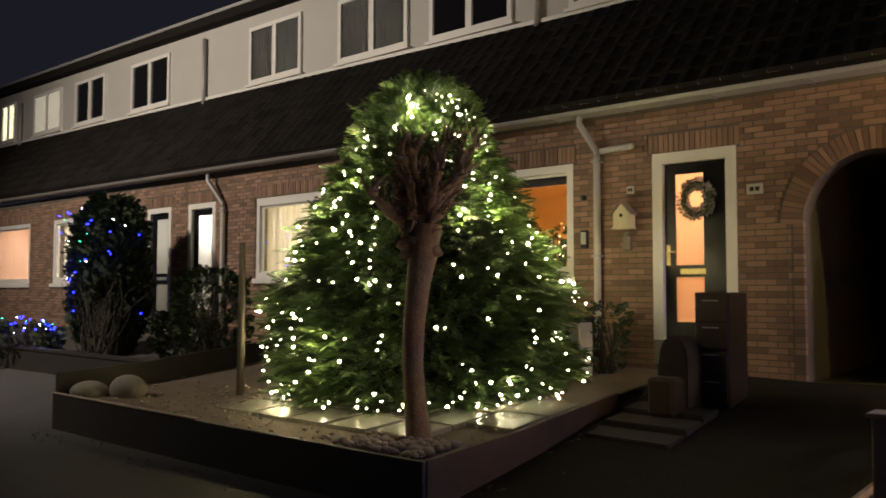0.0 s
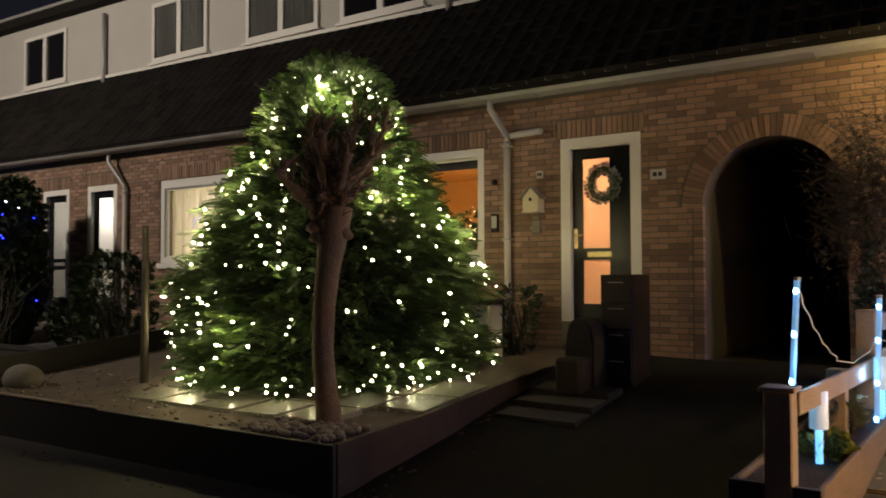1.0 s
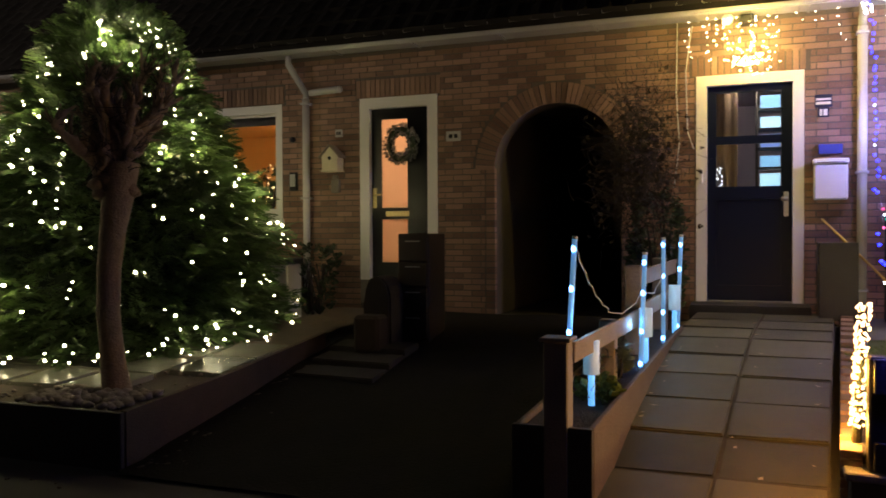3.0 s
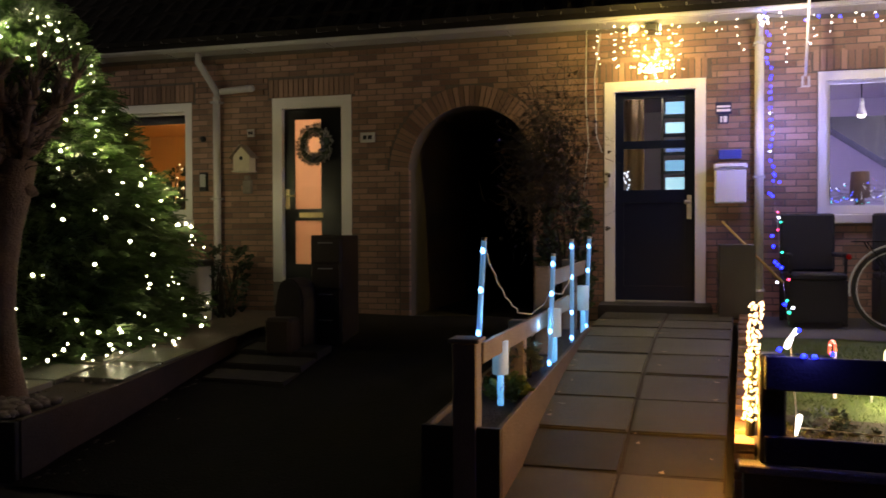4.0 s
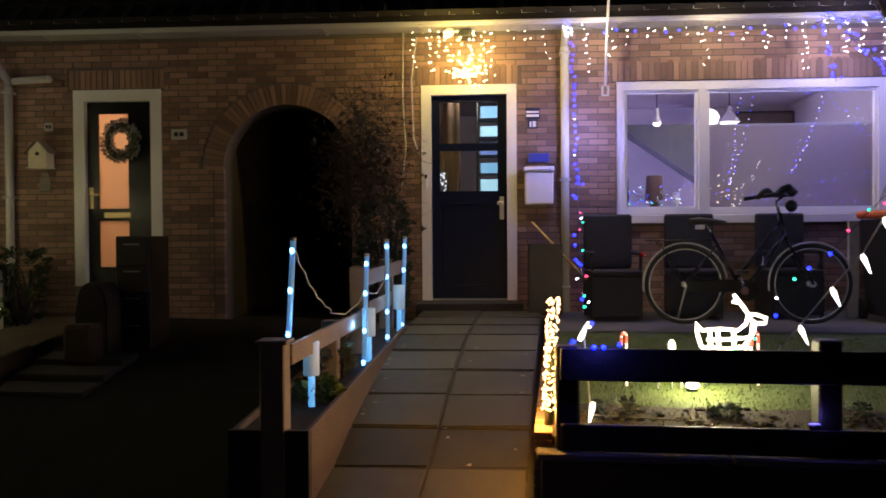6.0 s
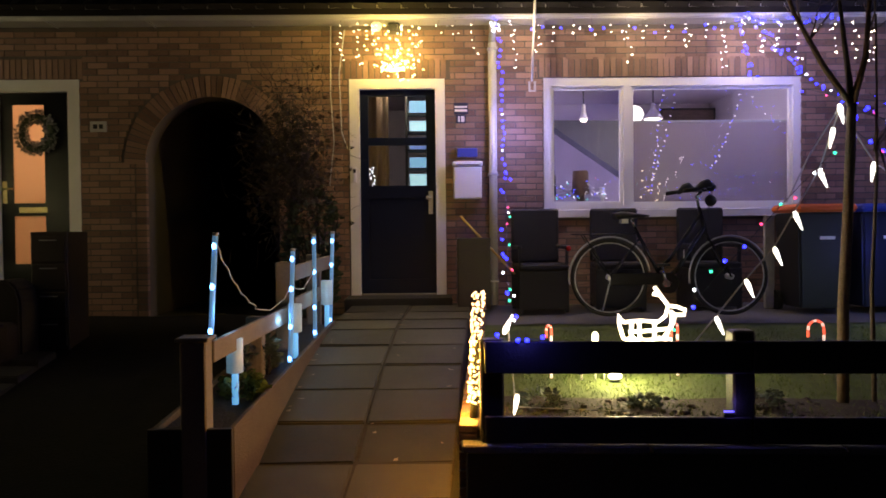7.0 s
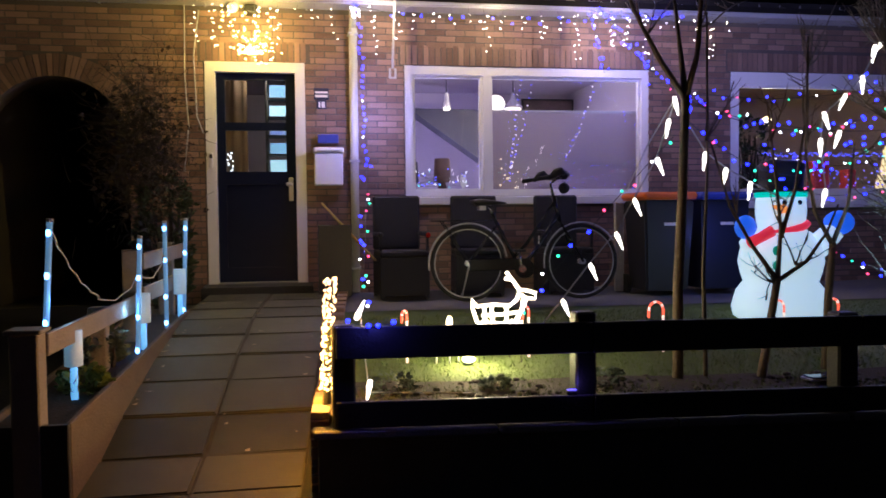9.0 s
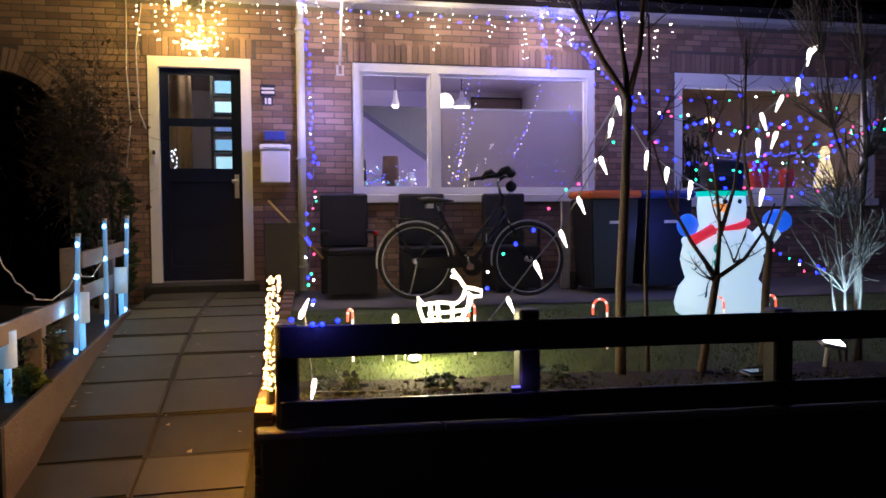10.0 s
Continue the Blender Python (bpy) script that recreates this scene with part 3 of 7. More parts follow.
raw("turf", verts, faces, TURF, lawn, True)
verts2 = [(x, y, z + 0.012) for (x, y, z) in verts]
front = [f for k, f in enumerate(faces) if k % (cols - 1) < 2]
raw("soil_bed", [(x, y, z + (0.015 + 0.03 * noise.noise((x * 5, y * 5, 8)))) for x, y, z in verts], front, SOIL, lawn, True)
back = [f for k, f in enumerate(faces) if k % (cols - 1) >= 10]
raw("terrace", verts2, back, mat("terrace_paving", (0.12, 0.115, 0.105), 0.75, vary=0.3, scale=4, bump=0.4), lawn)

kerb = thing("garden_wall", (0, 0, 0), "low dark concrete retaining wall with a pale coping under the fence", "wall", kind="structure")
def along(name, x0, x1, d0, d1, z0, z1, material, parent, bevel=0.006, label=""):
    """A straight piece parallel to the fence line, from depth d0 to d1 behind it."""
    bm = bmesh.new()
    vs = box(bm, x0, x1, d0, d1, z0, z1, bevel=bevel)
    for v in bm.verts:
        v.co.y += fy(v.co.x)
    return part(name, bm, material, parent, label)


along("wall_body", 0.68, 12, -0.05, 0.12, STREET - 0.05, 0.29, mat("dark_concrete", (0.1, 0.095, 0.085), 0.9, vary=0.4, scale=4, bump=0.6), kerb)
xx = 0.655
while xx < 12:
    along("coping", xx, min(xx + 0.985, 12), -0.075, 0.14, 0.292, 0.335, mat("worn_coping", (0.2, 0.19, 0.17), 0.8, vary=0.5, scale=9, bump=0.7), kerb, 0.008)
    xx += 1.0
fence_b = thing("fence", (0, 0, 0), "low black stained fence of thick posts and broad rails", "fence")
for x0, x1, top in ((0.76, 0.885, 0.89), (2.085, 2.205, 0.935), (3.60, 3.73, 0.90), (5.15, 5.29, 0.89), (6.6, 6.74, 0.89), (8.1, 8.24, 0.89)):
    bm = bmesh.new()
    box(bm, x0, x1, fy(x0) - 0.02, fy(x0) + 0.10, 0.335, top, bevel=0.012)
    part("post", bm, DARKWOOD, fence_b)
for z0, z1 in ((0.715, 0.885), (0.345, 0.485)):
    for xa, xb in ((0.78, 2.17), (2.174, 3.72), (3.724, 5.2), (5.204, 6.66), (6.664, 8.2)):
        along("rail", xa, xb, -0.052, -0.022, z0, z1, DARKWOOD, fence_b, 0.006)
# brick edging between path and lawn
edge = tagged(new("brick_edging"), "low edging wall of upright red bricks beside the path", "wall", kind="structure")
bm = bmesh.new()
box(bm, -0.05, 0.05, -0.105, 0.105, -0.02, 0.02, bevel=0.004)
ebrick = mesh_of("brick", bm, BRICK_ONE)
y = 4.62
while y < 8.2:
    h0, h1 = ramp(y, PATHZ) - 0.05, max(ramp(y, LAWNZ), ramp(y, PATHZ)) + 0.02
    z = h1 - 0.02
    while z > h0:
        b = new("brick", ebrick)
        b.parent = edge
        b.matrix_basis = pose(0.70 + SKEW * (y - 4.6), y + 0.1, z, 0, 0, -5)
        z -= 0.05
    y += 0.222

# ---- tree bed in front of the next house ----
BEDZ = ((4.5, 0.30), (5.2, 0.33), (6.2, 0.42), (7.2, 0.52), (8.7, 0.66))
bed = thing("tree_bed", (0, 0, 0), "raised sandy front garden bed edged with dark boards", "garden bed", kind="structure")
verts, faces = [], []
bx = [-9.4 + 0.3 * i for i in range(20)]
by = [4.5 + 0.3 * j for j in range(15)]
for x in bx:
    for y in by:
        verts.append((min(x, -3.72), min(y, 8.7), ramp(y, BEDZ) - 0.02 + 0.014 * noise.noise((x * 3, y * 3, 5)) + 0.02 * noise.noise((x, y, 2))))
for i in range(len(bx) - 1):
    for j in range(len(by) - 1):
        k = i * len(by) + j
        faces.append((k, k + len(by), k + len(by) + 1, k + 1))
raw("sand", verts, faces, SAND, bed, True)
run("edge_board", [(-3.71, y) for y in (4.47, 5.6, 7.2)], 0.025, lambda y: (ramp(y, GROUND) - 0.1, ramp(y, BEDZ) + 0.02), mat("dark_brown_board", (0.06, 0.042, 0.03), 0.8, vary=0.4, scale=7, bump=0.5), bed)
boxes("edge_board", [(-9.45, -3.69, 4.42, 4.465, STREET - 0.05, 0.315)], DARKWOOD, bed, "", 0.006)
boxes("edge_capping", [(-9.46, -6.5, 4.41, 4.47, 0.317, 0.335)], PALEWOOD, bed, "pale worn top edge", 0.004)
run("side_board", [(-9.47, y) for y in (4.47, 5.6, 8.0)], 0.025, lambda y: (0, ramp(y, BEDZ) + 0.25), DARKWOOD, bed)

# near-black sheet over the forecourt before the arch, unlit darkness in its colour
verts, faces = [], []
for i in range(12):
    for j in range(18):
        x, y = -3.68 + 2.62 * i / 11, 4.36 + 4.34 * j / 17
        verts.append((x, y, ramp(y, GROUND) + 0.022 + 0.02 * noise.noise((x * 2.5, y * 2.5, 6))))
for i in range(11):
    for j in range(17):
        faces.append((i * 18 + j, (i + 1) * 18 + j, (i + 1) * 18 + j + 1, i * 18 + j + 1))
tagged(raw("forecourt", verts, faces, mat("unlit_earth", (0.012, 0.011, 0.009), 0.95, vary=0.5, scale=4, bump=1.0, fine=50, spec=0.2), smooth=True), "near-black earth sheet before the arched passage, its unlit darkness put into the colour", "ground", kind="structure")

# curtains behind the far windows
bm = bmesh.new()
pleats(bm, -11.4, -8.8, FACE + 0.2, 1.75, 3.1, 0.14, 0.03)
tagged(part("curtain", bm, CURTAIN), "closed pale cream curtains lit from inside", "curtain")
bm = bmesh.new()
pleats(bm, -23.2, -20.6, FACE + 0.2, 1.7, 3.1, 0.5, 0.01)
tagged(part("blind", bm, cloth("salmon_blind", (0.72, 0.52, 0.42), 0.5)), "plain salmon coloured blind lit from inside", "blind")
bm = bmesh.new()
pleats(bm, -19.1, -16.8, FACE + 0.2, 1.7, 3.1, 0.2, 0.02)
tagged(part("curtain", bm, CURTAIN), "closed white curtains lit from inside", "curtain")

# ---- lamps of the decorations and rooms, with some added fills ----
YELLOW = (1.0, 0.7, 0.16)
lamp("star_light", (0.20, 8.44, 3.24), 19, YELLOW, 0.014)
lamp("star_light", (0.1, 8.05, 3.42), 36, YELLOW, 0.014)
for x in (1.45, 2.6, 3.75):
    lamp("curtain_light", (x, 8.2, 3.42), 18, (1.0, 0.78, 0.48), 0.014)
lamp("blue_light", (1.32, 8.25, 2.5), 28, (0.38, 0.36, 1.0), 0.014)
lamp("blue_light", (3.9, 8.05, 3.2), 27, (0.38, 0.36, 1.0), 0.014)
lamp("blue_light", (5.6, 7.2, 2.8), 46, (0.35, 0.35, 1.0), 0.014)
lamp("blue_light", (0.97, 4.43, 0.95), 3, (0.1, 0.1, 1.0), 0.014)
lamp("rope_light", (0.65, 4.66, 0.80), 20, (1.0, 0.44, 0.06), 0.014)
lamp("rope_light", (0.66, 4.76, 0.52), 15, (1.0, 0.44, 0.06), 0.014)
lamp("lawn_light", (1.70, 5.38, 0.66), 33, (1.0, 0.86, 0.4), 0.014)
lamp("deer_light", (1.95, 5.40, 0.95), 13.5, (1.0, 0.85, 0.62), 0.014)
flood = bpy.data.lights.new("tree_flood", "SPOT")
flood.energy, flood.color, flood.shadow_soft_size, flood.spot_size, flood.spot_blend = 95, (0.36, 0.66, 1.0), 0.03, radians(80), 0.6
new("tree_flood", flood).matrix_basis = look((4.42, 4.72, 0.62), (4.62, 5.02, 1.45))
lamp("ceiling_pendant", (3.28, FACE + 1.6, 2.76), 65, (1.0, 0.84, 0.76), 0.014)
# added lilac fill low in the room, where no lamp stands
lamp("ceiling_pendant", (2.3, FACE + 2.0, 1.75), 120, (0.62, 0.56, 1.0), 0.014)
# unseen fill above the door head, added to brighten the hall
lamp("hall_shelf_light", (0.1, FACE + 0.4, 3.12), 24, (1.0, 0.86, 0.66), 0.014)
lamp("room_light", (6.35, FACE + 0.8, 2.62), 21, (1.0, 0.72, 0.42), 0.014)
lamp("stick_light", (-0.70, 4.98, 0.98), 1.05, (0.2, 0.55, 1.0), 0.014)
lamp("stick_light", (-0.56, 6.0, 0.85), 1.2, (0.2, 0.55, 1.0), 0.014)
# added blue fill that tints the bins, no lights hang here
lamp("blue_light", (4.55, 7.5, 1.25), 2.2, (0.12, 0.15, 1.0), 0.014)
lamp("blue_light", (2.065, 4.40, 0.55), 0.28, (0.2, 0.15, 1.0), 0.014)
lamp("stick_light", (-0.36, 6.9, 1.0), 1.5, (0.3, 0.65, 1.0), 0.014)


# ---- bulbs ----
def bulb_mesh(name, material, r, sub=1, squash=(1, 1, 1)):
    bm = bmesh.new()
    ball(bm, (0, 0, 0), r, sub, squash)
    return mesh_of(name, bm, material)


WARMBULB = bulb_mesh("bulb", glow("warm_white_bulb", (1.0, 0.86, 0.5), 30), 0.0155)
SMALLBULB = bulb_mesh("bulb", glow("warm_white_bulb", (1.0, 0.86, 0.5), 30), 0.0098)
ICEBULB = bulb_mesh("bulb", glow("warm_curtain_bulb", (1.0, 0.76, 0.46), 26), 0.0066)
PALEBULB = bulb_mesh("bulb", glow("pale_curtain_bulb", (1.0, 0.85, 0.75), 12), 0.0055)
STARBULB = bulb_mesh("bulb", glow("golden_bulb", (1.0, 0.68, 0.2), 30), 0.0085)
BLUEBULB = bulb_mesh("bulb", glow("blue_bulb", (0.006, 0.009, 1.0), 20), 0.0132)
GREENBULB = bulb_mesh("bulb", glow("green_bulb", (0.03, 0.9, 0.45), 4), 0.0105)
REDBULB = bulb_mesh("bulb", glow("red_bulb", (1.0, 0.05, 0.16), 5), 0.0105)
WHITEBULB = bulb_mesh("bulb", glow("cool_white_bulb", (0.75, 0.82, 1.0), 16), 0.009)


def bulbs(parent, mesh, points):
    for p in points:
        b = new("bulb", mesh)
        b.parent = parent
        b.location = p


def sag(a, b, drop, k=10):
    a, b = Vector(a), Vector(b)
    return [a.lerp(b, i / k) - Vector((0, 0, drop * 4 * (i / k) * (1 - i / k))) for i in range(k + 1)]


# ---- foliage ----
def sprays(count, place, size, blades=6, seed=1, width=0.16, curl=0.3):
    """Feathery twigs: place(rng) gives a point and the way it grows."""
    r = random.Random(seed)
    V, F = [], []
    for _ in range(count):
        p, d = place(r)
        p, d = Vector(p), Vector(d).normalized()
        s = size * r.uniform(0.6, 1.3)
        side = d.cross(Vector((r.uniform(-1, 1), r.uniform(-1, 1), r.uniform(-0.2, 1)))).normalized()
        nrm = side.cross(d)
        for k in range(blades):
            f = (k + 0.5) / blades
            base = p + d * s * f * 0.8 + nrm * curl * s * f * f * 0.5
            for sg in (-1, 1):
                tip = base + (d * 0.55 + side * sg * (0.75 - 0.45 * f) + nrm * r.uniform(-0.25, 0.35)) * s * (0.55 - 0.25 * f)
                wv = d.cross(tip - base).cross(tip - base).normalized() * s * width * 0.5
                i = len(V)
                mid = base.lerp(tip, 0.5)
                V += [tuple(base), tuple(mid + wv), tuple(tip), tuple(mid - wv)]
                F.append((i, i + 1, i + 2, i + 3))
    return V, F


def fronds(count, place, size, pairs=9, seed=1, droop=0.35):
    """Flat feathery fans with a drooping axis and leaflets on both sides."""
    r = random.Random(seed)
    V, F = [], []
    for _ in range(count):
        p, d = place(r)
        p, d = Vector(p), Vector(d).normalized()
        s = size * r.uniform(0.55, 1.35)
        side = d.cross(Vector((r.uniform(-0.5, 0.5), r.uniform(-0.5, 0.5), 1))).normalized()
        nrm = side.cross(d)
        tilt = r.uniform(-0.7, 0.7)
        side, nrm = side * math.cos(tilt) + nrm * math.sin(tilt), nrm * math.cos(tilt) - side * math.sin(tilt)
        fall = droop * r.uniform(0.3, 1.4)
        axis = [p + d * s * f - Vector((0, 0, fall * s * f * f)) for f in (k / pairs for k in range(pairs + 1))]
        for k in range(pairs):
            f = (k + 0.5) / pairs
            base, ahead = axis[k], (axis[k + 1] - axis[k]).normalized()
            reach = s * (0.42 * (1 - f) + 0.10) * r.uniform(0.75, 1.2)
            for sg in (-1, 1):
                out = (ahead * 0.85 + side * sg * 0.65 + nrm * r.uniform(-0.15, 0.2)).normalized()
                tip = base + out * reach - Vector((0, 0, 0.15 * reach))
                mid = base.lerp(tip, 0.55)
                wide = out.cross(nrm).normalized() * (0.02 * s + 0.002)
                i = len(V)
                V += [tuple(base), tuple(mid + wide), tuple(tip), tuple(mid - wide)]
                F.append((i, i + 1, i + 2, i + 3))
    return V, F


def branch(bm, p, d, length, r0, r1, rnd, bend=0.35, steps=5, up=0.0, seg=6):
    """A crooked tapering limb; returns its points."""
    p, d = Vector(p), Vector(d).normalized()
    pts, rad = [p.copy()], [r0]
    for i in range(steps):
        d = (d + Vector((rnd.uniform(-bend, bend), rnd.uniform(-bend, bend), rnd.uniform(-bend, bend) + up))).normalized()
        p = p + d * (length / steps)
        pts.append(p.copy())
        rad.append(r0 + (r1 - r0) * (i + 1) / steps)
    tube(bm, pts, rad, seg)
    return pts


# the lit cypress
TC = Vector((-5.78, 6.72, 0.42))
TPROF = ((0.0, 1.40), (0.12, 1.50), (0.45, 1.60), (0.86, 1.55), (1.45, 1.35), (2.04, 1.02), (2.5, 0.72), (2.9, 0.58), (3.15, 0.40), (3.28, 0.15))


def tree_r(h):
    return ramp(h, TPROF)


def on_tree(r):
    while True:
        h = r.uniform(0.0, 3.26)
        if r.random() < tree_r(h) / 1.66:
            break
    a = r.uniform(0, 2 * math.pi)
    lump = 1 + 0.15 * noise.noise((math.cos(a) * 2.2, math.sin(a) * 2.2, h * 2.4)) + 0.05 * noise.noise((a * 5, h * 6, 4))
    return h, a, tree_r(h) * lump


def cypress_place(r):
    h, a, rad = on_tree(r)
    q = rad * r.choice((r.uniform(0.60, 0.80), r.uniform(0.72, 0.88), r.uniform(0.76, 0.93)))
    out = Vector((math.cos(a), math.sin(a), 0))
    up = 0.25 + 1.1 * max(0, (h - 2.0) / 1.4) + r.uniform(-0.3, 0.45)
    return TC + out * q + Vector((0, 0, h)), out + Vector((r.uniform(-0.4, 0.4), r.uniform(-0.4, 0.4), up))


cypress = thing("conifer_tree", tuple(TC), "broad green cypress tree wrapped in warm white fairy lights", "tree")
bm = bmesh.new()
tube(bm, [(0, 0, -0.1), (0.02, 0, 1.2), (0, 0.02, 2.6)], [0.11, 0.08, 0.03], 10)
part("trunk", bm, BARK, cypress)
# near-black core paints in the shade seen between the fronds
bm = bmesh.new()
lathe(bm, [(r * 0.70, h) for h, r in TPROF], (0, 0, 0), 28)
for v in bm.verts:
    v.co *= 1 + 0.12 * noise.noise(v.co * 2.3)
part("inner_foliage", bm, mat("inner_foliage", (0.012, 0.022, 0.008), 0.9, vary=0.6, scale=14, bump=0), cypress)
V, F = fronds(8200, cypress_place, 0.30, 13, 11)
V = [(x - TC.x, y - TC.y, z - TC.z) for x, y, z in V]
tagged(raw("crown", V, F, LEAF, cypress), "feathery green cypress foliage")
tree_string = thing("fairy_lights", tuple(TC), "warm white fairy lights wound round the cypress", "string lights")
r = random.Random(21)
pts = []
for k in range(560):
    h, a, rad = on_tree(r)
    if r.random() < 0.25:
        h = r.uniform(2.55, 3.22)
        rad = tree_r(h)
    if k < 45:
        h, rad = r.uniform(0.0, 0.1), tree_r(0.05) * r.uniform(0.95, 1.05)
    q = rad * r.uniform(0.96, 1.06) + 0.04
    # the back of the tree is left dark
    if math.cos(a - math.atan2(-6.6, 6.0)) < -0.25:
        continue
    pts.append((math.cos(a) * q, math.sin(a) * q, h))
bulbs(tree_string, WARMBULB, [p for i, p in enumerate(pts) if i % 5 < 2])
bulbs(tree_string, SMALLBULB, [p for i, p in enumerate(pts) if i % 5 >= 2])
order = sorted(pts, key=lambda p: p[2] + 0.12 * math.atan2(p[1], p[0]))
bm = bmesh.new()
for a, b in zip(order, order[1:]):
    if (Vector(a) - Vector(b)).length < 0.5:
        tube(bm, [a, b], 0.0035, 3, False)
tagged(part("cable", bm, DARKWIRE, tree_string), kind="stuff")
for p in [pts[i] for i in range(3, len(pts), max(1, len(pts) // 26))]:
    v = Vector(p) * 1.06
    if p[0] < 0.5 or p[2] > 1.1:
        lamp("fairy_light", TC + Vector((v.x, v.y, p[2] + 0.02)), 3.2, (1.0, 0.84, 0.42), 0.013)
for x, y, h in ((0.5, -0.55, 2.75), (0.3, -0.5, 2.98), (0.1, -0.4, 3.12), (0.78, -0.15, 2.45), (1.0, -0.1, 2.0)):
    lamp("fairy_light", TC + Vector((x, y, h)), 3.6, (1.0, 0.88, 0.46), 0.013)

# the pollarded tree before it
PB = Vector((-4.30, 5.05, 0.30))
PU = Vector((0.739, 0.674, 0))
pollard = thing("pollard_tree", tuple(PB), "bare pollarded tree with a knotty head of short branches", "tree")
bm = bmesh.new()
tube(bm, [tuple(PU * u + Vector((0, 0, z))) for u, z in ((0.0, -0.1), (0.0, 0.0), (-0.02, 0.25), (-0.05, 0.6), (-0.04, 0.95), (-0.01, 1.25), (0.03, 1.5), (0.06, 1.75))], [0.14, 0.112, 0.09, 0.084, 0.088, 0.096, 0.115, 0.13], 14)
for v in bm.verts:
    v.co += v.co.normalized() * 0.02 * noise.noise(v.co * 6)
part("trunk", bm, BARK, pollard)
bm, shoots = bmesh.new(), bmesh.new()
r = random.Random(8)
SIDEWAYS = PU.cross(Vector((0, 0, 1)))
for k in range(17):
    u = -0.36 + 0.72 * k / 16
    d = PU * (u * 1.7 + r.uniform(-0.25, 0.25)) + SIDEWAYS * r.uniform(-0.5, 0.6) + Vector((0, 0, r.uniform(0.55, 1.2)))
    limb = branch(bm, PU * u * 0.2 + Vector((0, 0, r.uniform(1.42, 1.8))), d, r.uniform(0.45, 0.88), r.uniform(0.04, 0.055), r.uniform(0.024, 0.034), r, 0.24, 6, 0.16, 8)
    for j in (2, 4, 6):
        ball(bm, limb[j] + Vector((r.uniform(-0.02, 0.02), r.uniform(-0.02, 0.02), 0)), r.uniform(0.032, 0.05), 2, (1, 1, 0.85))
        for _ in range(4):
            branch(bm, limb[j], d * 0.5 + Vector((r.uniform(-0.8, 0.8), r.uniform(-0.8, 0.8), r.uniform(0.1, 1.0))), r.uniform(0.10, 0.24), r.uniform(0.016, 0.026), 0.008, r, 0.4, 4, 0.08, 6)
        for _ in range(9):
            branch(shoots, limb[j], Vector((r.uniform(-1, 1), r.uniform(-1, 1), r.uniform(-0.3, 1.1))), r.uniform(0.10, 0.34), 0.0055, 0.002, r, 0.3, 4, 0.08, 4)
for k in range(30):
    ball(bm, PU * r.uniform(-0.05, 0.12) + Vector((r.uniform(-0.06, 0.06), r.uniform(-0.06, 0.06), r.uniform(1.5, 1.95))), r.uniform(0.04, 0.07), 2, (1, 1, 0.8))
for v in bm.verts:
    v.co += Vector((noise.noise(v.co * 14), noise.noise(v.co * 14 + Vector((5, 0, 0))), noise.noise(v.co * 14 + Vector((0, 5, 0))))) * 0.026
part("head", bm, mat("knotty_bark", (0.19, 0.135, 0.1), 0.9, vary=0.6, scale=22, bump=1.0, fine=80), pollard, "dark knotty pollard head")
part("twig_crown", shoots, BARKDARK, pollard)

# slabs and stones in the tree bed
slabs = thing("stepping_slabs", (0, 0, 0), "wet square concrete slabs laid in the sandy bed", "paving")
r = random.Random(4)
for i, j in [(a, b) for a in range(6) for b in range(2)] + [(5, 2), (4, 2), (0, 2)]:
    x0, y0 = -6.99 + i * 0.54 + r.uniform(-0.02, 0.02), 5.0 + j * 0.54 + (0.1 if i == 5 else 0)
    if i == 5 and j == 0:
        continue
    quad = [(x, y, ramp(y, BEDZ) + 0.012 + r.uniform(-0.006, 0.006)) for x, y in ((x0, y0), (x0 + 0.5, y0), (x0 + 0.5, y0 + 0.5), (x0, y0 + 0.5))]
    slanted("slab", quad, 0.05, SLAB, slabs)


def boulder(at, s, seed):
    bm = bmesh.new()
    ball(bm, (0, 0, 0), 1.0, 3, s)
    for v in bm.verts:
        v.co *= 1 + 0.12 * noise.noise(v.co * 3 + Vector((seed, 0, 0)))
    ob = part("boulder", bm, STONE)
    ob.location = at
    return tagged(ob, "large rounded pale boulder lying on the bed", "stone", "boulders on the bed")


boulder((-8.75, 4.98, 0.38), (0.26, 0.2, 0.17), 1)
boulder((-9.2, 4.72, 0.33), (0.25, 0.2, 0.13), 5)
bm = bmesh.new()
for k in range(170):
    x, y = r.uniform(-4.75, -3.85), r.uniform(4.55, 5.0)
    s = r.uniform(0.02, 0.055)
    ball(bm, (x, y, ramp(y, BEDZ) + 0.01), s, 1, (1, r.uniform(0.7, 1.2), 0.7))
tagged(part("pebbles", bm, mat("brown_pebble", (0.27, 0.22, 0.175), 0.85, vary=0.4, scale=9, bump=0.5)), "pale pebbles heaped round the tree foot", "pebbles", kind="stuff")
bm = bmesh.new()
for k in range(420):
    x, y = r.uniform(-9.3, -3.8), r.uniform(4.5, 6.0)
    ball(bm, (x, y, ramp(y, BEDZ)), r.uniform(0.008, 0.025), 1, (1, 1, 0.6))
tagged(part("gravel", bm, mat("brown_pebble", (0.2, 0.165, 0.13), 0.85)), "small loose stones on sandy soil", "gravel", kind="stuff")
bm = bmesh.new()
for k in range(260):
    y = r.uniform(4.4, 7.4) if k < 170 else r.uniform(4.05, 4.4)
    x = -3.62 + abs(r.gauss(0, 0.16)) if k < 170 else r.uniform(-9.5, -3.7)
    ball(bm, (x, y, ramp(y, GROUND) + 0.005), r.uniform(0.012, 0.05) if k < 170 else r.uniform(0.006, 0.016), 1, (1, r.uniform(0.6, 1.3), 0.5))
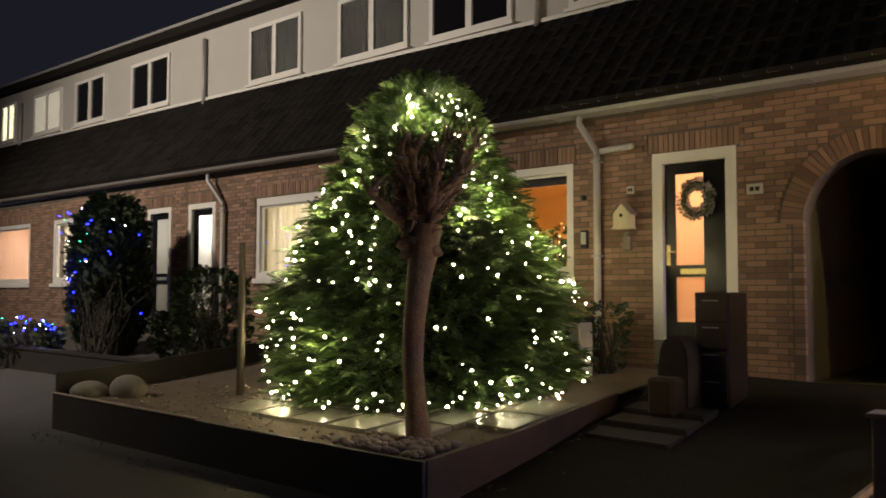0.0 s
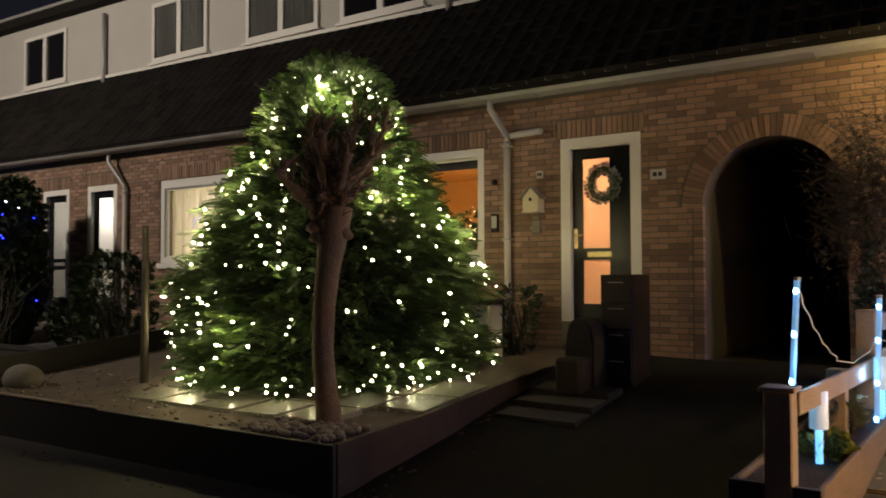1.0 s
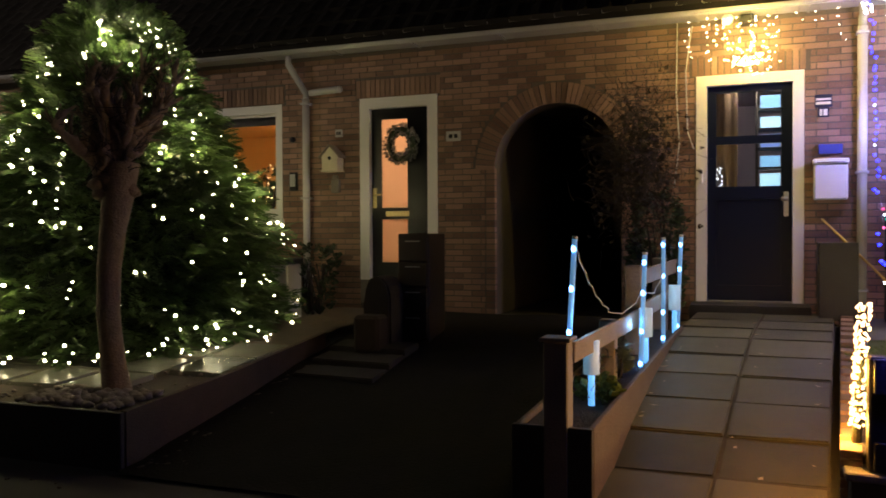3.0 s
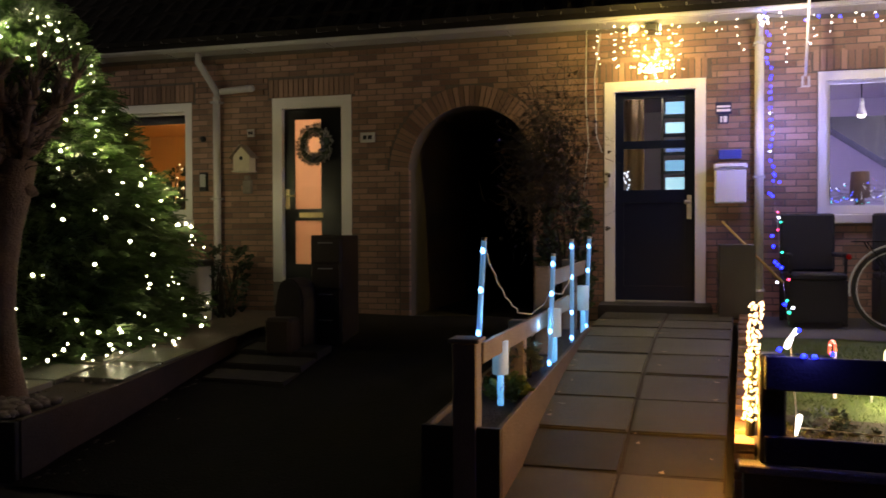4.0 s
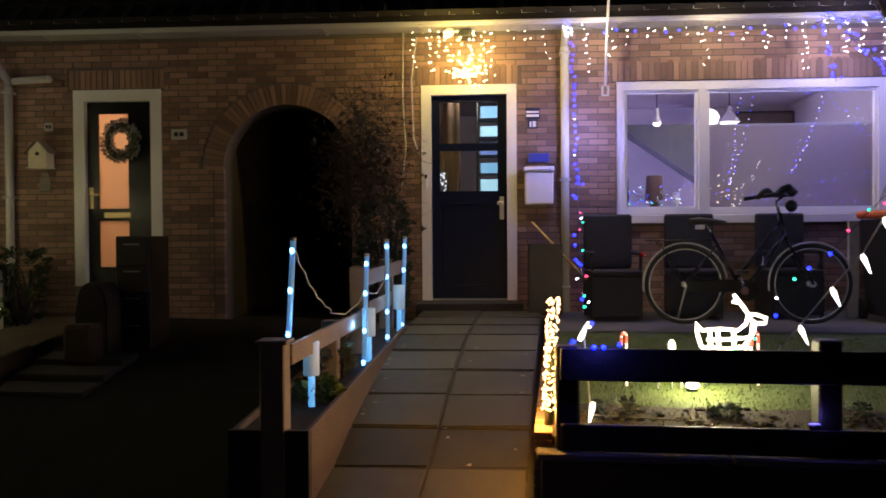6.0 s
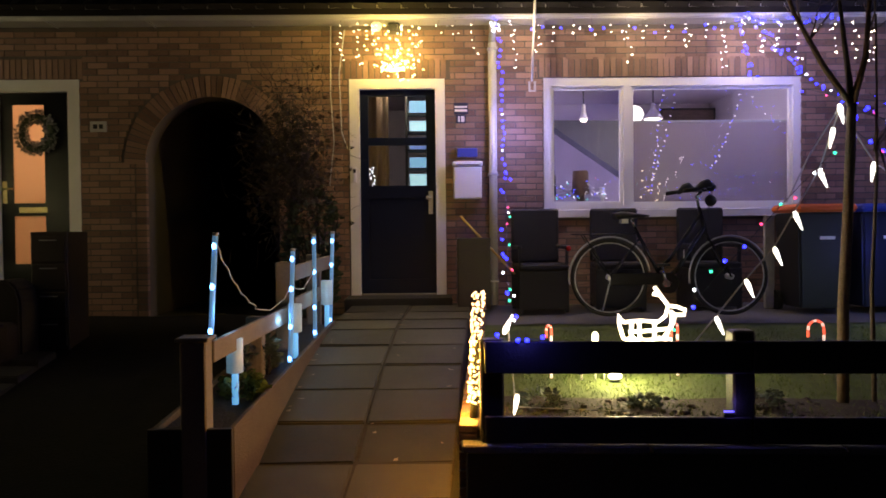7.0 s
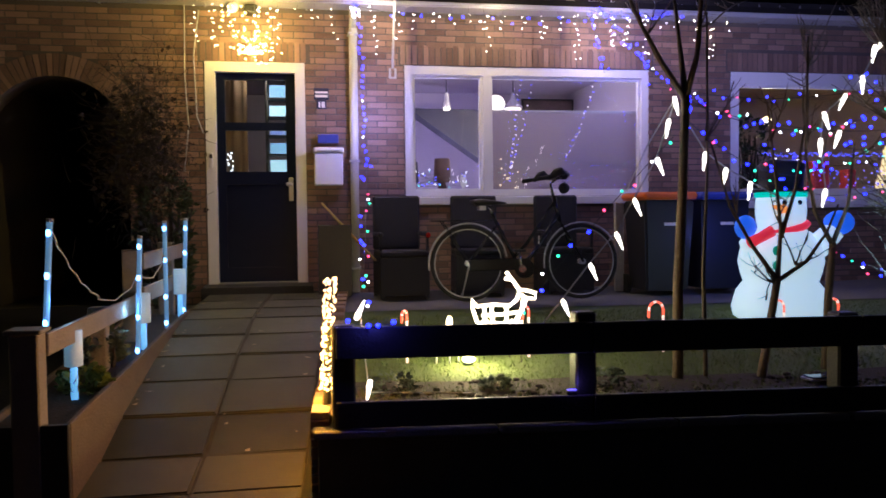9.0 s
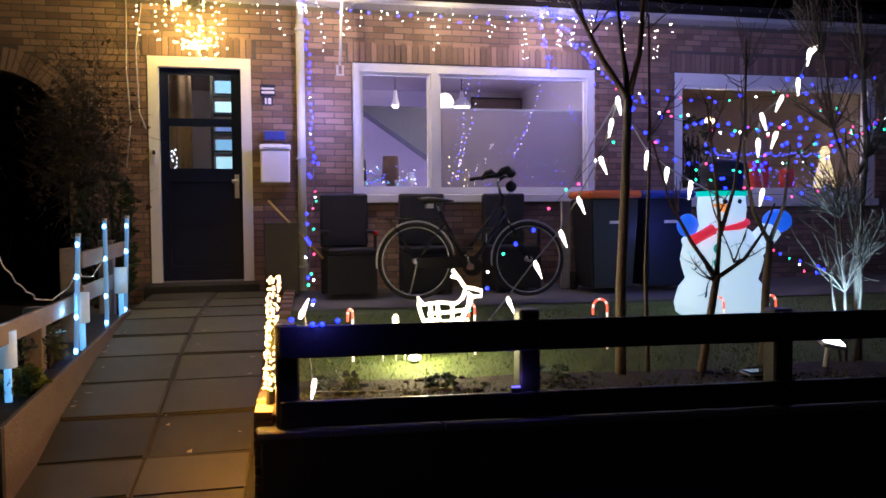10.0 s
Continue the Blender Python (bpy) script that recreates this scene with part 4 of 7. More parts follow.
tagged(part("rubble", bm, mat("dark_rubble", (0.09, 0.075, 0.06), 0.9, vary=0.5, scale=9, bump=0.5)), "loose stones and leaves along the bed edge", "rubble", kind="stuff")

# flat stone steps up to the black door
steps = thing("stone_steps", (0, 0, 0), "low dark stone steps towards the black door", "steps")
for k in range(3):
    y0 = 6.35 + k * 0.34
    slanted("step", [(-3.55, y0, ramp(y0, GROUND) + 0.05 + 0.02 * k), (-2.75, y0 - 0.05, ramp(y0, GROUND) + 0.05 + 0.02 * k), (-2.75, y0 + 0.28, ramp(y0, GROUND) + 0.08 + 0.02 * k), (-3.55, y0 + 0.32, ramp(y0, GROUND) + 0.08 + 0.02 * k)], 0.12, mat("dark_step_stone", (0.035, 0.031, 0.027), 0.85, vary=0.4, scale=7, bump=0.6), steps, 0.01)

# stake in the bed and dark shrubs beyond
bm = bmesh.new()
tube(bm, [(-7.55, 5.65, 0.3), (-7.54, 5.65, 1.3), (-7.56, 5.66, 2.05)], [0.045, 0.04, 0.035], 10)
tagged(part("wooden_stake", bm, mat("dark_stake", (0.09, 0.075, 0.06), 0.85, vary=0.4, scale=9, bump=0.5)), "round weathered wooden stake in the sand", "stake")


def shrub(name, at, size, count, leaf, label, seed, mater=LEAFDARK):
    sh = thing(name, at, label, "shrub")
    def place(r):
        a, h = r.uniform(0, 2 * math.pi), r.random()
        q = math.sqrt(max(0.05, 1 - (2 * h - 1) ** 4)) * r.uniform(0.6, 1.0)
        return (math.cos(a) * q * size[0], math.sin(a) * q * size[1], h * size[2]), (math.cos(a), math.sin(a), r.uniform(-0.2, 0.9))
    V, F = sprays(count, place, leaf, 4, seed, 0.3)
    raw("leaves", V, F, mater, sh)
    # same near-black core, added to stop light passing through tall hedges
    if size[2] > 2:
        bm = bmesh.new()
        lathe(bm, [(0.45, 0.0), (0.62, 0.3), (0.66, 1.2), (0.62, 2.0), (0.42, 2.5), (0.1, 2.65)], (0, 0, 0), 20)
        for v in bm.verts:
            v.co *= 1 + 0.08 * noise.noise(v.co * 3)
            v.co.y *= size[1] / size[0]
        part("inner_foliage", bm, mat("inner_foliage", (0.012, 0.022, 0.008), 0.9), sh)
    bm = bmesh.new()
    r = random.Random(seed)
    for k in range(14):
        branch(bm, (r.uniform(-0.1, 0.1), r.uniform(-0.1, 0.1), -0.05), (r.uniform(-0.6, 0.6) * size[0], r.uniform(-0.6, 0.6) * size[1], size[2]), size[2] * 0.85, 0.02, 0.005, r, 0.2, 5, 0.1, 5)
    part("stemwork", bm, BARKDARK, sh)
    return sh


shrub("dark_hedge", (-10.6, 7.3, 0.45), (0.55, 0.5, 1.35), 700, 0.16, "dark evergreen shrub below the curtained window", 31)
shrub("dark_hedge", (-8.6, 7.6, 0.5), (0.6, 0.5, 1.0), 700, 0.16, "dark evergreen shrub below the curtained window", 32)
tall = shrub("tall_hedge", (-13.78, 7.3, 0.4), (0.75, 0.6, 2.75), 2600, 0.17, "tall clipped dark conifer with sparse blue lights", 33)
s = thing("fairy_lights", (-13.78, 7.3, 0.4), "sparse blue and white fairy lights on the tall hedge", "string lights")
r = random.Random(6)
hp = [(r.uniform(-0.62, 0.72), -0.62 - r.uniform(0, 0.05), r.uniform(0.7, 2.6)) for _ in range(44)] + [(0.76, r.uniform(-0.5, 0.3), r.uniform(0.6, 2.4)) for _ in range(14)]
bulbs(s, BLUEBULB, hp[::3])
bulbs(s, WHITEBULB, hp[1::9])
bulbs(s, GREENBULB, hp[3::8])
low = shrub("low_bush", (-14.9, 6.3, 0.35), (0.85, 0.6, 0.55), 500, 0.15, "low rounded bush under a net of blue lights", 34)
s = thing("net_lights", (-14.9, 6.3, 0.35), "net of bright blue and turquoise lights over the low bush", "string lights")
hp = [(0.95 * math.cos(a) * q, 0.7 * math.sin(a) * q - 0.1, 0.62 * math.sqrt(max(0, 1 - q * q * 0.7)) + 0.08) for a, q in [(r.uniform(0, 6.28), math.sqrt(r.random())) for _ in range(46)]]
bulbs(s, BLUEBULB, hp[::2])
bulbs(s, WHITEBULB, hp[1::3])
bulbs(s, GREENBULB, hp[3::6])
lamp("net_light", (-14.8, 5.7, 1.2), 2.0, (0.15, 0.25, 1.0), 0.05)
bm = bmesh.new()
r = random.Random(61)
for k in range(40):
    branch(bm, (r.uniform(-0.3, 0.3), r.uniform(-0.2, 0.2), 0), (r.uniform(-0.5, 0.5), r.uniform(-0.4, 0.4), 1), r.uniform(0.7, 1.5), 0.014, 0.003, r, 0.22, 6, 0.05, 5)
ob = part("bare_shrub", bm, mat("grey_twig", (0.075, 0.064, 0.052), 0.9, vary=0.4, bump=0.3))
ob.location = (-12.6, 6.5, 0.42)
tagged(ob, "bare twiggy shrub with upright grey stems", "shrub")
shrub("dark_hedge", (-11.6, 7.4, 0.42), (0.5, 0.4, 0.75), 420, 0.15, "low dark shrub before the glazed doors", 36)
garden = boxes("low_wall", [(-20.0, -9.55, 6.0, 6.14, STREET, 0.52), (-20.0, -9.55, 5.98, 6.16, 0.522, 0.56)], DARKWOOD)
tagged(garden, "low dark garden edge with a pale worn top", "wall", kind="structure")

# ---- downpipes and wall fittings ----
PVC = mat("grey_white_pipe", (0.5, 0.49, 0.46), 0.5, vary=0.15, scale=4, bump=0.1)
def downpipe(x, top_off, z_low, elbow_z, label):
    pipe = thing("downpipe", (x, FACE, 0), label, "pipe", "downpipes")
    bm = bmesh.new()
    tube(bm, [(0, -0.07, z_low), (0, -0.07, elbow_z)], 0.043, 12)
    part("pipe", bm, PVC, pipe)
    bm = bmesh.new()
    tube(bm, [(0, -0.07, elbow_z - 0.02), (0, -0.07, elbow_z + 0.06), (top_off, -0.16, 3.50), (top_off, -0.16, 3.62)], 0.037, 12)
    part("elbow", bm, ZINC, pipe)
    for z in (elbow_z - 0.06, (elbow_z + z_low) / 2, z_low + 0.25):
        boxes("bracket", [(-0.052, 0.052, -0.12, 0.0, z - 0.012, z + 0.012)], ZINC, pipe)
    return pipe


downpipe(-4.74, -0.18, 0.75, 3.1, "pale downpipe with a bent zinc elbow under the gutter")
downpipe(1.16, 0.0, 0.7, 3.4, "straight pale downpipe between door and window")
downpipe(-12.35, -0.35, 0.6, 3.0, "dark downpipe beside the glazed doors")
downpipe(-16.2, -0.35, 0.6, 3.1, "dark downpipe behind the hedge")
bm = bmesh.new()
tube(bm, [(-4.68, 8.64, 3.16), (-4.30, 8.64, 3.18)], [0.035, 0.04], 12)
ball(bm, (-4.29, 8.64, 3.18), 0.042, 2)
tagged(part("overflow_pipe", bm, PVC), "short pale side pipe reaching out of the downpipe", "pipe")
# dormer downpipes
for x in (-15.0, -6.45, -24.3):
    bm = bmesh.new()
    tube(bm, [(x, 9.93, 5.2), (x, 9.93, 6.9)], 0.045, 10)
    tagged(part("downpipe", bm, ZINC), "grey downpipe between the dormers", "pipe", "downpipes")

house = thing("birdhouse", (-4.38, FACE, 2.24), "small cream wooden birdhouse with a pitched roof", "birdhouse")
CREAM = mat("cream_paint", (0.68, 0.62, 0.46), 0.6, vary=0.15, scale=12, bump=0.2)
bm = bmesh.new()
vs = [bm.verts.new(p) for y in (-0.16, -0.005) for p in ((-0.1, y, 0), (0.1, y, 0), (0.1, y, 0.17), (0, y, 0.27), (-0.1, y, 0.17))]
bm.faces.new(vs[:5])
bm.faces.new(vs[5:][::-1])
for k in range(5):
    bm.faces.new((vs[k], vs[k + 5], vs[(k + 1) % 5 + 5], vs[(k + 1) % 5]))
part("body", bm, CREAM, house)
for sgn in (-1, 1):
    bm = bmesh.new()
    a, b = Vector((0, 0, 0.285)), Vector((sgn * 0.14, 0, 0.14))
    vs = [bm.verts.new((p.x, y, p.z + dz)) for dz in (0, 0.014) for y in (-0.19, 0.0) for p in (a, b)]
    for f in ((0, 1, 3, 2), (4, 6, 7, 5), (0, 4, 5, 1), (2, 3, 7, 6), (1, 5, 7, 3), (0, 2, 6, 4)):
        bm.faces.new([vs[i] for i in f])
    part("roof_board", bm, PALEWOOD, house)
bm = bmesh.new()
tube(bm, [(0, -0.163, 0.14), (0, -0.1605, 0.14)], 0.022, 14)
part("hole", bm, BLACKPLASTIC, house, "round dark entrance hole")
boxes("base_board", [(-0.115, 0.115, -0.18, -0.002, -0.012, -0.001)], CREAM, house)
feeder = boxes("garden_ornament", [(-4.42, -4.31, 8.66, 8.712, 1.98, 2.14), (-4.40, -4.33, 8.65, 8.70, 2.14, 2.19)], STONE, bevel=0.012)
tagged(feeder, "small pale ornament plaque hanging on the brick", "ornament")
for k, (x, z, w, h, c, lab) in enumerate(((-4.33, 2.68, 0.09, 0.09, PVC, "small pale square house sign on the brick"), (-2.90, 2.58, 0.17, 0.11, PVC, "small pale name plate on the brick"))):
    sg = thing("wall_sign", (x, FACE, z), lab, "sign")
    boxes("plate", [(-w / 2, w / 2, -0.025, -0.009, -h / 2, h / 2)], c, sg, bevel=0.003)
    boxes("mark", [(-w * 0.3, -w * 0.05, -0.028, -0.0255, -h * 0.2, h * 0.2), (w * 0.05, w * 0.3, -0.028, -0.0255, -h * 0.2, h * 0.2)], BLACKPLASTIC, sg)
cam_ob = thing("intercom", (-4.94, FACE, 2.13), "narrow dark intercom with a pale panel", "intercom")
boxes("body", [(-0.05, 0.05, -0.05, -0.009, -0.11, 0.11)], BLACKPLASTIC, cam_ob, bevel=0.008)
boxes("panel", [(-0.035, 0.035, -0.056, -0.051, -0.06, 0.085)], ZINC, cam_ob)
bm = bmesh.new()
ball(bm, (-4.94, 8.68, 2.63), 0.035, 2)
tagged(part("outdoor_sensor", bm, BLACKPLASTIC), "small round dark sensor on the brick", "sensor")
# wreath
wreath = thing("door_wreath", (-3.55, FACE - 0.0, 2.52), "round snowy grey wreath hanging on the black door", "wreath")
bm = bmesh.new()
tube(bm, [(0.15 * math.cos(a), 0.0, 0.17 * math.sin(a)) for a in (2 * math.pi * k / 24 for k in range(25))], 0.035, 8)
part("ring", bm, LEAFDARK, wreath)
def wreath_place(r):
    a, b = r.uniform(0, 6.283), r.uniform(0, 6.283)
    return (math.cos(a) * (0.15 + 0.04 * math.cos(b)), 0.04 * math.sin(b), math.sin(a) * (0.17 + 0.04 * math.cos(b))), (math.cos(a) * math.cos(b), -0.5, math.sin(a) * math.cos(b) + 0.2)
V, F = sprays(420, wreath_place, 0.05, 3, 71, 0.35)
raw("needles", V, F, mat("frosted_needles", (0.3, 0.3, 0.28), 0.8, vary=0.6, scale=40, bump=0, per="island"), wreath)
wreath.location.y = FACE + 0.02

# sign, letterbox and tools by the blue door
sg = thing("number_sign", (0.835, FACE, 2.70), "small dark blue sign with white bars", "sign")
boxes("plate", [(-0.075, 0.075, -0.02, -0.009, -0.02, 0.10)], mat("blue_enamel", (0.02, 0.025, 0.06), 0.3, vary=0.1, bump=0), sg, bevel=0.003)
boxes("bar", [(-0.065, 0.065, -0.023, -0.0205, 0.045, 0.065)], WHITE, sg)
boxes("bar", [(-0.065, 0.065, -0.023, -0.0205, 0.005, 0.03)], WHITE, sg)
boxes("lower_plate", [(-0.05, 0.05, -0.02, -0.009, -0.115, -0.023)], mat("blue_enamel", (0.02, 0.025, 0.06), 0.3), sg, bevel=0.003)
boxes("bar", [(-0.03, -0.012, -0.023, -0.0205, -0.1, -0.04)], WHITE, sg)
boxes("bar", [(0.0, 0.034, -0.023, -0.0205, -0.1, -0.04)], WHITE, sg)
mb = thing("letterbox", (0.895, FACE, 1.80), "white steel wall letterbox with a hinged lid", "letterbox")
LETTER = mat("white_enamel_box", (0.78, 0.78, 0.78), 0.35, 0.0, vary=0.06, scale=5, bump=0.02)
boxes("body", [(-0.145, 0.145, -0.12, -0.009, 0, 0.33)], LETTER, mb, bevel=0.012)
boxes("lid", [(-0.155, 0.155, -0.135, -0.009, 0.332, 0.385)], LETTER, mb, bevel=0.01)
boxes("slot", [(-0.12, 0.12, -0.138, -0.1355, 0.345, 0.352)], BLACKPLASTIC, mb)
# blue of the plate is painted in place of blue light on it
pl = boxes("blue_plaque", [(0.79, 1.0, 8.66, 8.711, 2.235, 2.325)], mat("blue_plaque", (0.04, 0.06, 0.3), 0.4, vary=0.15), bevel=0.006)
tagged(pl, "small plaque above the letterbox, blue light put into its colour", "plaque")
bm = bmesh.new()
tube(bm, [(0.82, 8.62, 1.62), (1.32, 8.15, 1.05)], 0.012, 8)
tagged(part("broom_stick", bm, mat("yellow_wood", (0.5, 0.33, 0.08), 0.5, vary=0.2)), "yellow wooden broom stick leaning behind a crate", "broom")
crate = thing("planter_box", (0.93, 8.35, 0.70), "tall dark wooden planter box beside the door", "planter")
boxes("board", [(-0.16, 0.16, -0.15, -0.13, 0, 0.70)], DARKWOOD, crate, bevel=0.004)
boxes("board", [(-0.16, 0.16, 0.13, 0.15, 0, 0.70)], DARKWOOD, crate, bevel=0.004)
boxes("board", [(-0.16, -0.14, -0.13, 0.13, 0, 0.70)], DARKWOOD, crate, bevel=0.004)
boxes("board", [(0.14, 0.16, -0.13, 0.13, 0, 0.70)], DARKWOOD, crate, bevel=0.004)
boxes("soil", [(-0.14, 0.14, -0.13, 0.13, 0.5, 0.64)], SOIL, crate)
# loose cables by the door and a hanging rod
cb = thing("hanging_cable", (0, 0, 0), "loose white cable hanging beside the door", "cable")
bars("cable", [[(-0.50, 8.69, 3.6), (-0.51, 8.69, 2.9), (-0.48, 8.69, 2.4), (-0.53, 8.69, 1.95)], [(-0.36, 8.69, 3.55), (-0.42, 8.69, 3.1), (-0.40, 8.69, 2.5), (-0.34, 8.69, 2.33)]], 0.006, WIRE, cb)
rod = thing("hanging_rod", (1.55, 8.35, 2.95), "long pale rod with a hook hanging past the gutter", "rod")
bm = bmesh.new()
tube(bm, [(-0.02, 0, 0), (0.03, 0, 1.1), (0.06, 0.6, 2.4)], 0.012, 8)
part("rod", bm, PVC, rod)
boxes("hook", [(-0.055, -0.035, -0.01, 0.01, -0.1, 0.0), (0.0, 0.02, -0.01, 0.01, -0.1, 0.0), (-0.035, 0.0, -0.01, 0.01, -0.1, -0.085)], PVC, rod)

# clutter before the black door: covered chair and a pale bin by the tree
SLAT = mat("dark_brown_slat", (0.035, 0.023, 0.018), 0.55, vary=0.3, scale=8)
cover = thing("garden_cabinet", (-2.93, 7.75, 0.42), "dark brown garden cabinet with drawers standing before the doorway", "cabinet")
boxes("body", [(-0.13, 0.2, -0.215, 0.22, 0.0, 1.08)], SLAT, cover, bevel=0.008)
for k in range(4):
    z = 0.06 + k * 0.25
    drawer = boxes("drawer", [(-0.115, 0.185, -0.236, -0.217, z, z + 0.235)], SLAT, cover, bevel=0.006)
    boxes("handle", [(-0.04, 0.11, -0.25, -0.238, z + 0.19, z + 0.2)], STEEL, drawer, "thin steel drawer handle")
chair = thing("covered_chair", (-3.12, 7.36, 0.40), "dark brown garden chair under a canvas cover", "chair")
bm = bmesh.new()
prof = [(-0.15, 0.0), (0.13, 0.0), (0.13, 0.5), (0.10, 0.62), (0.03, 0.69), (-0.07, 0.69), (-0.13, 0.6), (-0.15, 0.42)]
rims = [[bm.verts.new((x, y, z)) for x, z in prof] for y in (-0.17, 0.17)]
bm.faces.new(rims[0])
bm.faces.new(rims[1][::-1])
for k in range(len(prof)):
    bm.faces.new((rims[0][k], rims[1][k], rims[1][(k + 1) % len(prof)], rims[0][(k + 1) % len(prof)]))
bmesh.ops.bevel(bm, geom=bm.edges[:], offset=0.02, segments=2, affect="EDGES")
CANVAS = mat("brown_canvas", (0.04, 0.028, 0.021), 0.9, vary=0.3, scale=6, bump=0.5)
part("cover", bm, CANVAS, chair)
boxes("seat_cover", [(-0.14, 0.12, -0.42, -0.175, 0.0, 0.34)], CANVAS, chair, bevel=0.03)
bn = thing("pale_bin", (-4.62, 7.95, 0.55), "narrow pale grey bin standing beside the cypress", "bin")
boxes("body", [(-0.14, 0.14, -0.14, 0.14, 0, 0.62)], PVC, bn, bevel=0.015)
boxes("lid", [(-0.16, 0.16, -0.16, 0.16, 0.622, 0.69)], BLACKPLASTIC, bn, bevel=0.015)
shrub("pot_plant", (-4.45, 8.3, 0.6), (0.25, 0.2, 0.75), 160, 0.12, "dark potted shrub against the brick wall", 41)

# climbing shrub between arch and door
shrub("climbing_shrub", (-0.62, 7.95, 0.7), (0.22, 0.28, 1.15), 520, 0.10, "dark evergreen shrub beside the blue door", 42)
bm = bmesh.new()
r = random.Random(43)
stem = branch(bm, (0.15, 0, 0), (0.05, 0, 1), 1.2, 0.02, 0.012, r, 0.08, 6, 0.05, 6)
stem_bm, bm = bm, bmesh.new()
for k in range(1500):
    a = Vector((r.gauss(-0.10, 0.16), r.gauss(0, 0.16), r.gauss(1.52, 0.34)))
    branch(bm, a, (r.uniform(-0.7, 0.5), r.uniform(-0.5, 0.5), r.uniform(-0.6, 0.8)), r.uniform(0.12, 0.32), 0.0026, 0.001, r, 0.25, 4, 0.0, 3)
climber = thing("bare_climber", (-0.66, 7.8, 0.6), "bare brown bush with fine hanging twigs", "shrub")
part("stem", stem_bm, mat("brown_twig", (0.042, 0.03, 0.02), 0.9, vary=0.4, bump=0.3), climber)
V, F = sprays(900, lambda q: ((q.gauss(-0.10, 0.17), q.gauss(0, 0.16), q.gauss(1.52, 0.33)), (q.uniform(-1, 1), q.uniform(-1, 1), q.uniform(-0.8, 0.6))), 0.06, 3, 46, 0.3)
raw("dry_leaves", V, F, mat("brown_dry_leaf", (0.035, 0.024, 0.014), 0.9, vary=0.5, bump=0, per="island"), climber)
tagged(part("twig_crown", bm, mat("brown_twig", (0.042, 0.03, 0.02), 0.9, vary=0.4, bump=0.3), climber), kind="stuff")

# ---- light sticks in the planter strip ----
STICKBULB = bulb_mesh("bulb", glow("ice_blue_led", (0.12, 0.34, 1.0), 14), 0.0145, 2, (1, 1, 1.7))
def light_stick(at, h, lean, leds, label):
    st = thing("light_stick", at, label, "light stick", "light sticks along the path")
    bm = bmesh.new()
    tube(bm, [(0, 0, 0), (lean, 0, h)], 0.016, 10)
    part("tube", bm, glow("ice_blue_tube", (0.22, 0.52, 0.9), 0.33), st)
    bm = bmesh.new()
    tube(bm, [(lean, 0, h), (lean * 1.05, 0, h + 0.02)], 0.018, 10)
    part("cap", bm, WIRE, st)
    bulbs(st, STICKBULB, [(lean * f - 0.002, -0.008, h * f) for f in leds])
    return st


light_stick((-0.805, 5.02, 0.86), 0.60, 0.035, (0.06, 0.5, 0.9), "ice blue light stick standing on the fence")
light_stick((-0.52, 6.08, 0.54), 0.80, 0.03, (0.03, 0.32, 0.66, 0.93), "ice blue light stick in the plant bed")
light_stick((-0.44, 6.82, 0.62), 0.82, 0.0, (0.05, 0.3, 0.65, 0.95), "ice blue light stick in the plant bed")
light_stick((-0.375, 7.3, 0.66), 0.80, 0.03, (0.06, 0.38, 0.66, 0.92), "ice blue light stick in the plant bed")
def solar(at, label):
    so = thing("solar_lamp", at, label, "garden lamp", "solar lamps")
    bm = bmesh.new()
    tube(bm, [(0, 0, 0), (0, 0, 0.2)], 0.02, 10)
    part("stem", bm, mat("lit_acrylic", (0.3, 0.6, 0.9), 0.1, emit=(0.15, 0.5, 1.0), power=1.0), so, "blue lit acrylic stem")
    bm = bmesh.new()
    tube(bm, [(0, 0, 0.19), (0, 0, 0.195), (0, 0, 0.40)], [0.036, 0.05, 0.05], 14)
    # sleeve emission stands in for blue light from the neighbouring stick
    part("sleeve", bm, mat("self_glow_sleeve", (0.7, 0.75, 0.78), 0.4, emit=(0.35, 0.7, 1.0), power=0.22), so, "pale sleeve with light from the stick put in as glow")


solar((-0.69, 5.12, 0.44), "steel garden lamp with a glowing blue stem")
solar((-0.50, 6.2, 0.55), "steel garden lamp with a glowing blue stem")
solar((-0.39, 7.2, 0.66), "steel garden lamp with a glowing blue stem")
cb = thing("light_cable", (0, 0, 0), "twisted clear cable joining the light sticks", "cable")
pp = sag((-0.77, 5.02, 1.42), (-0.70, 5.75, 0.98), 0.06, 14) + sag((-0.70, 5.78, 0.96), (-0.50, 6.1, 1.1), 0.08, 8) + sag((-0.50, 6.1, 1.1), (-0.44, 6.8, 1.2), 0.1, 8)
bars("cable", [[p + Vector((0.006 * math.sin(i * 1.9), 0, 0.006 * math.cos(i * 1.9))) for i, p in enumerate(pp)]], 0.005, WIRE, cb)
shrub("bed_plant", (-0.72, 5.85, 0.52), (0.14, 0.2, 0.22), 150, 0.08, "small grey green plant in the strip bed", 44, mat("grey_green_leaf", (0.11, 0.14, 0.1), 0.7, vary=0.4, bump=0, per="island"))
shrub("bed_plant", (-0.68, 5.3, 0.44), (0.08, 0.15, 0.12), 90, 0.09, "small grassy plant in the strip bed", 45, GRASS)

# ---- rope of lights on the gate post ----
rope = thing("rope_lights", (0.735, 4.80, 0.50), "post wound thickly with warm white lights", "string lights")
bm = bmesh.new()
tube(bm, [(0, 0, -0.1), (0.03, 0, 0.62)], 0.025, 8)
part("core", bm, DARKWIRE, rope)
r = random.Random(9)
ROPEBULB = bulb_mesh("bulb", glow("amber_white_bulb", (1.0, 0.6, 0.3), 5), 0.0088)
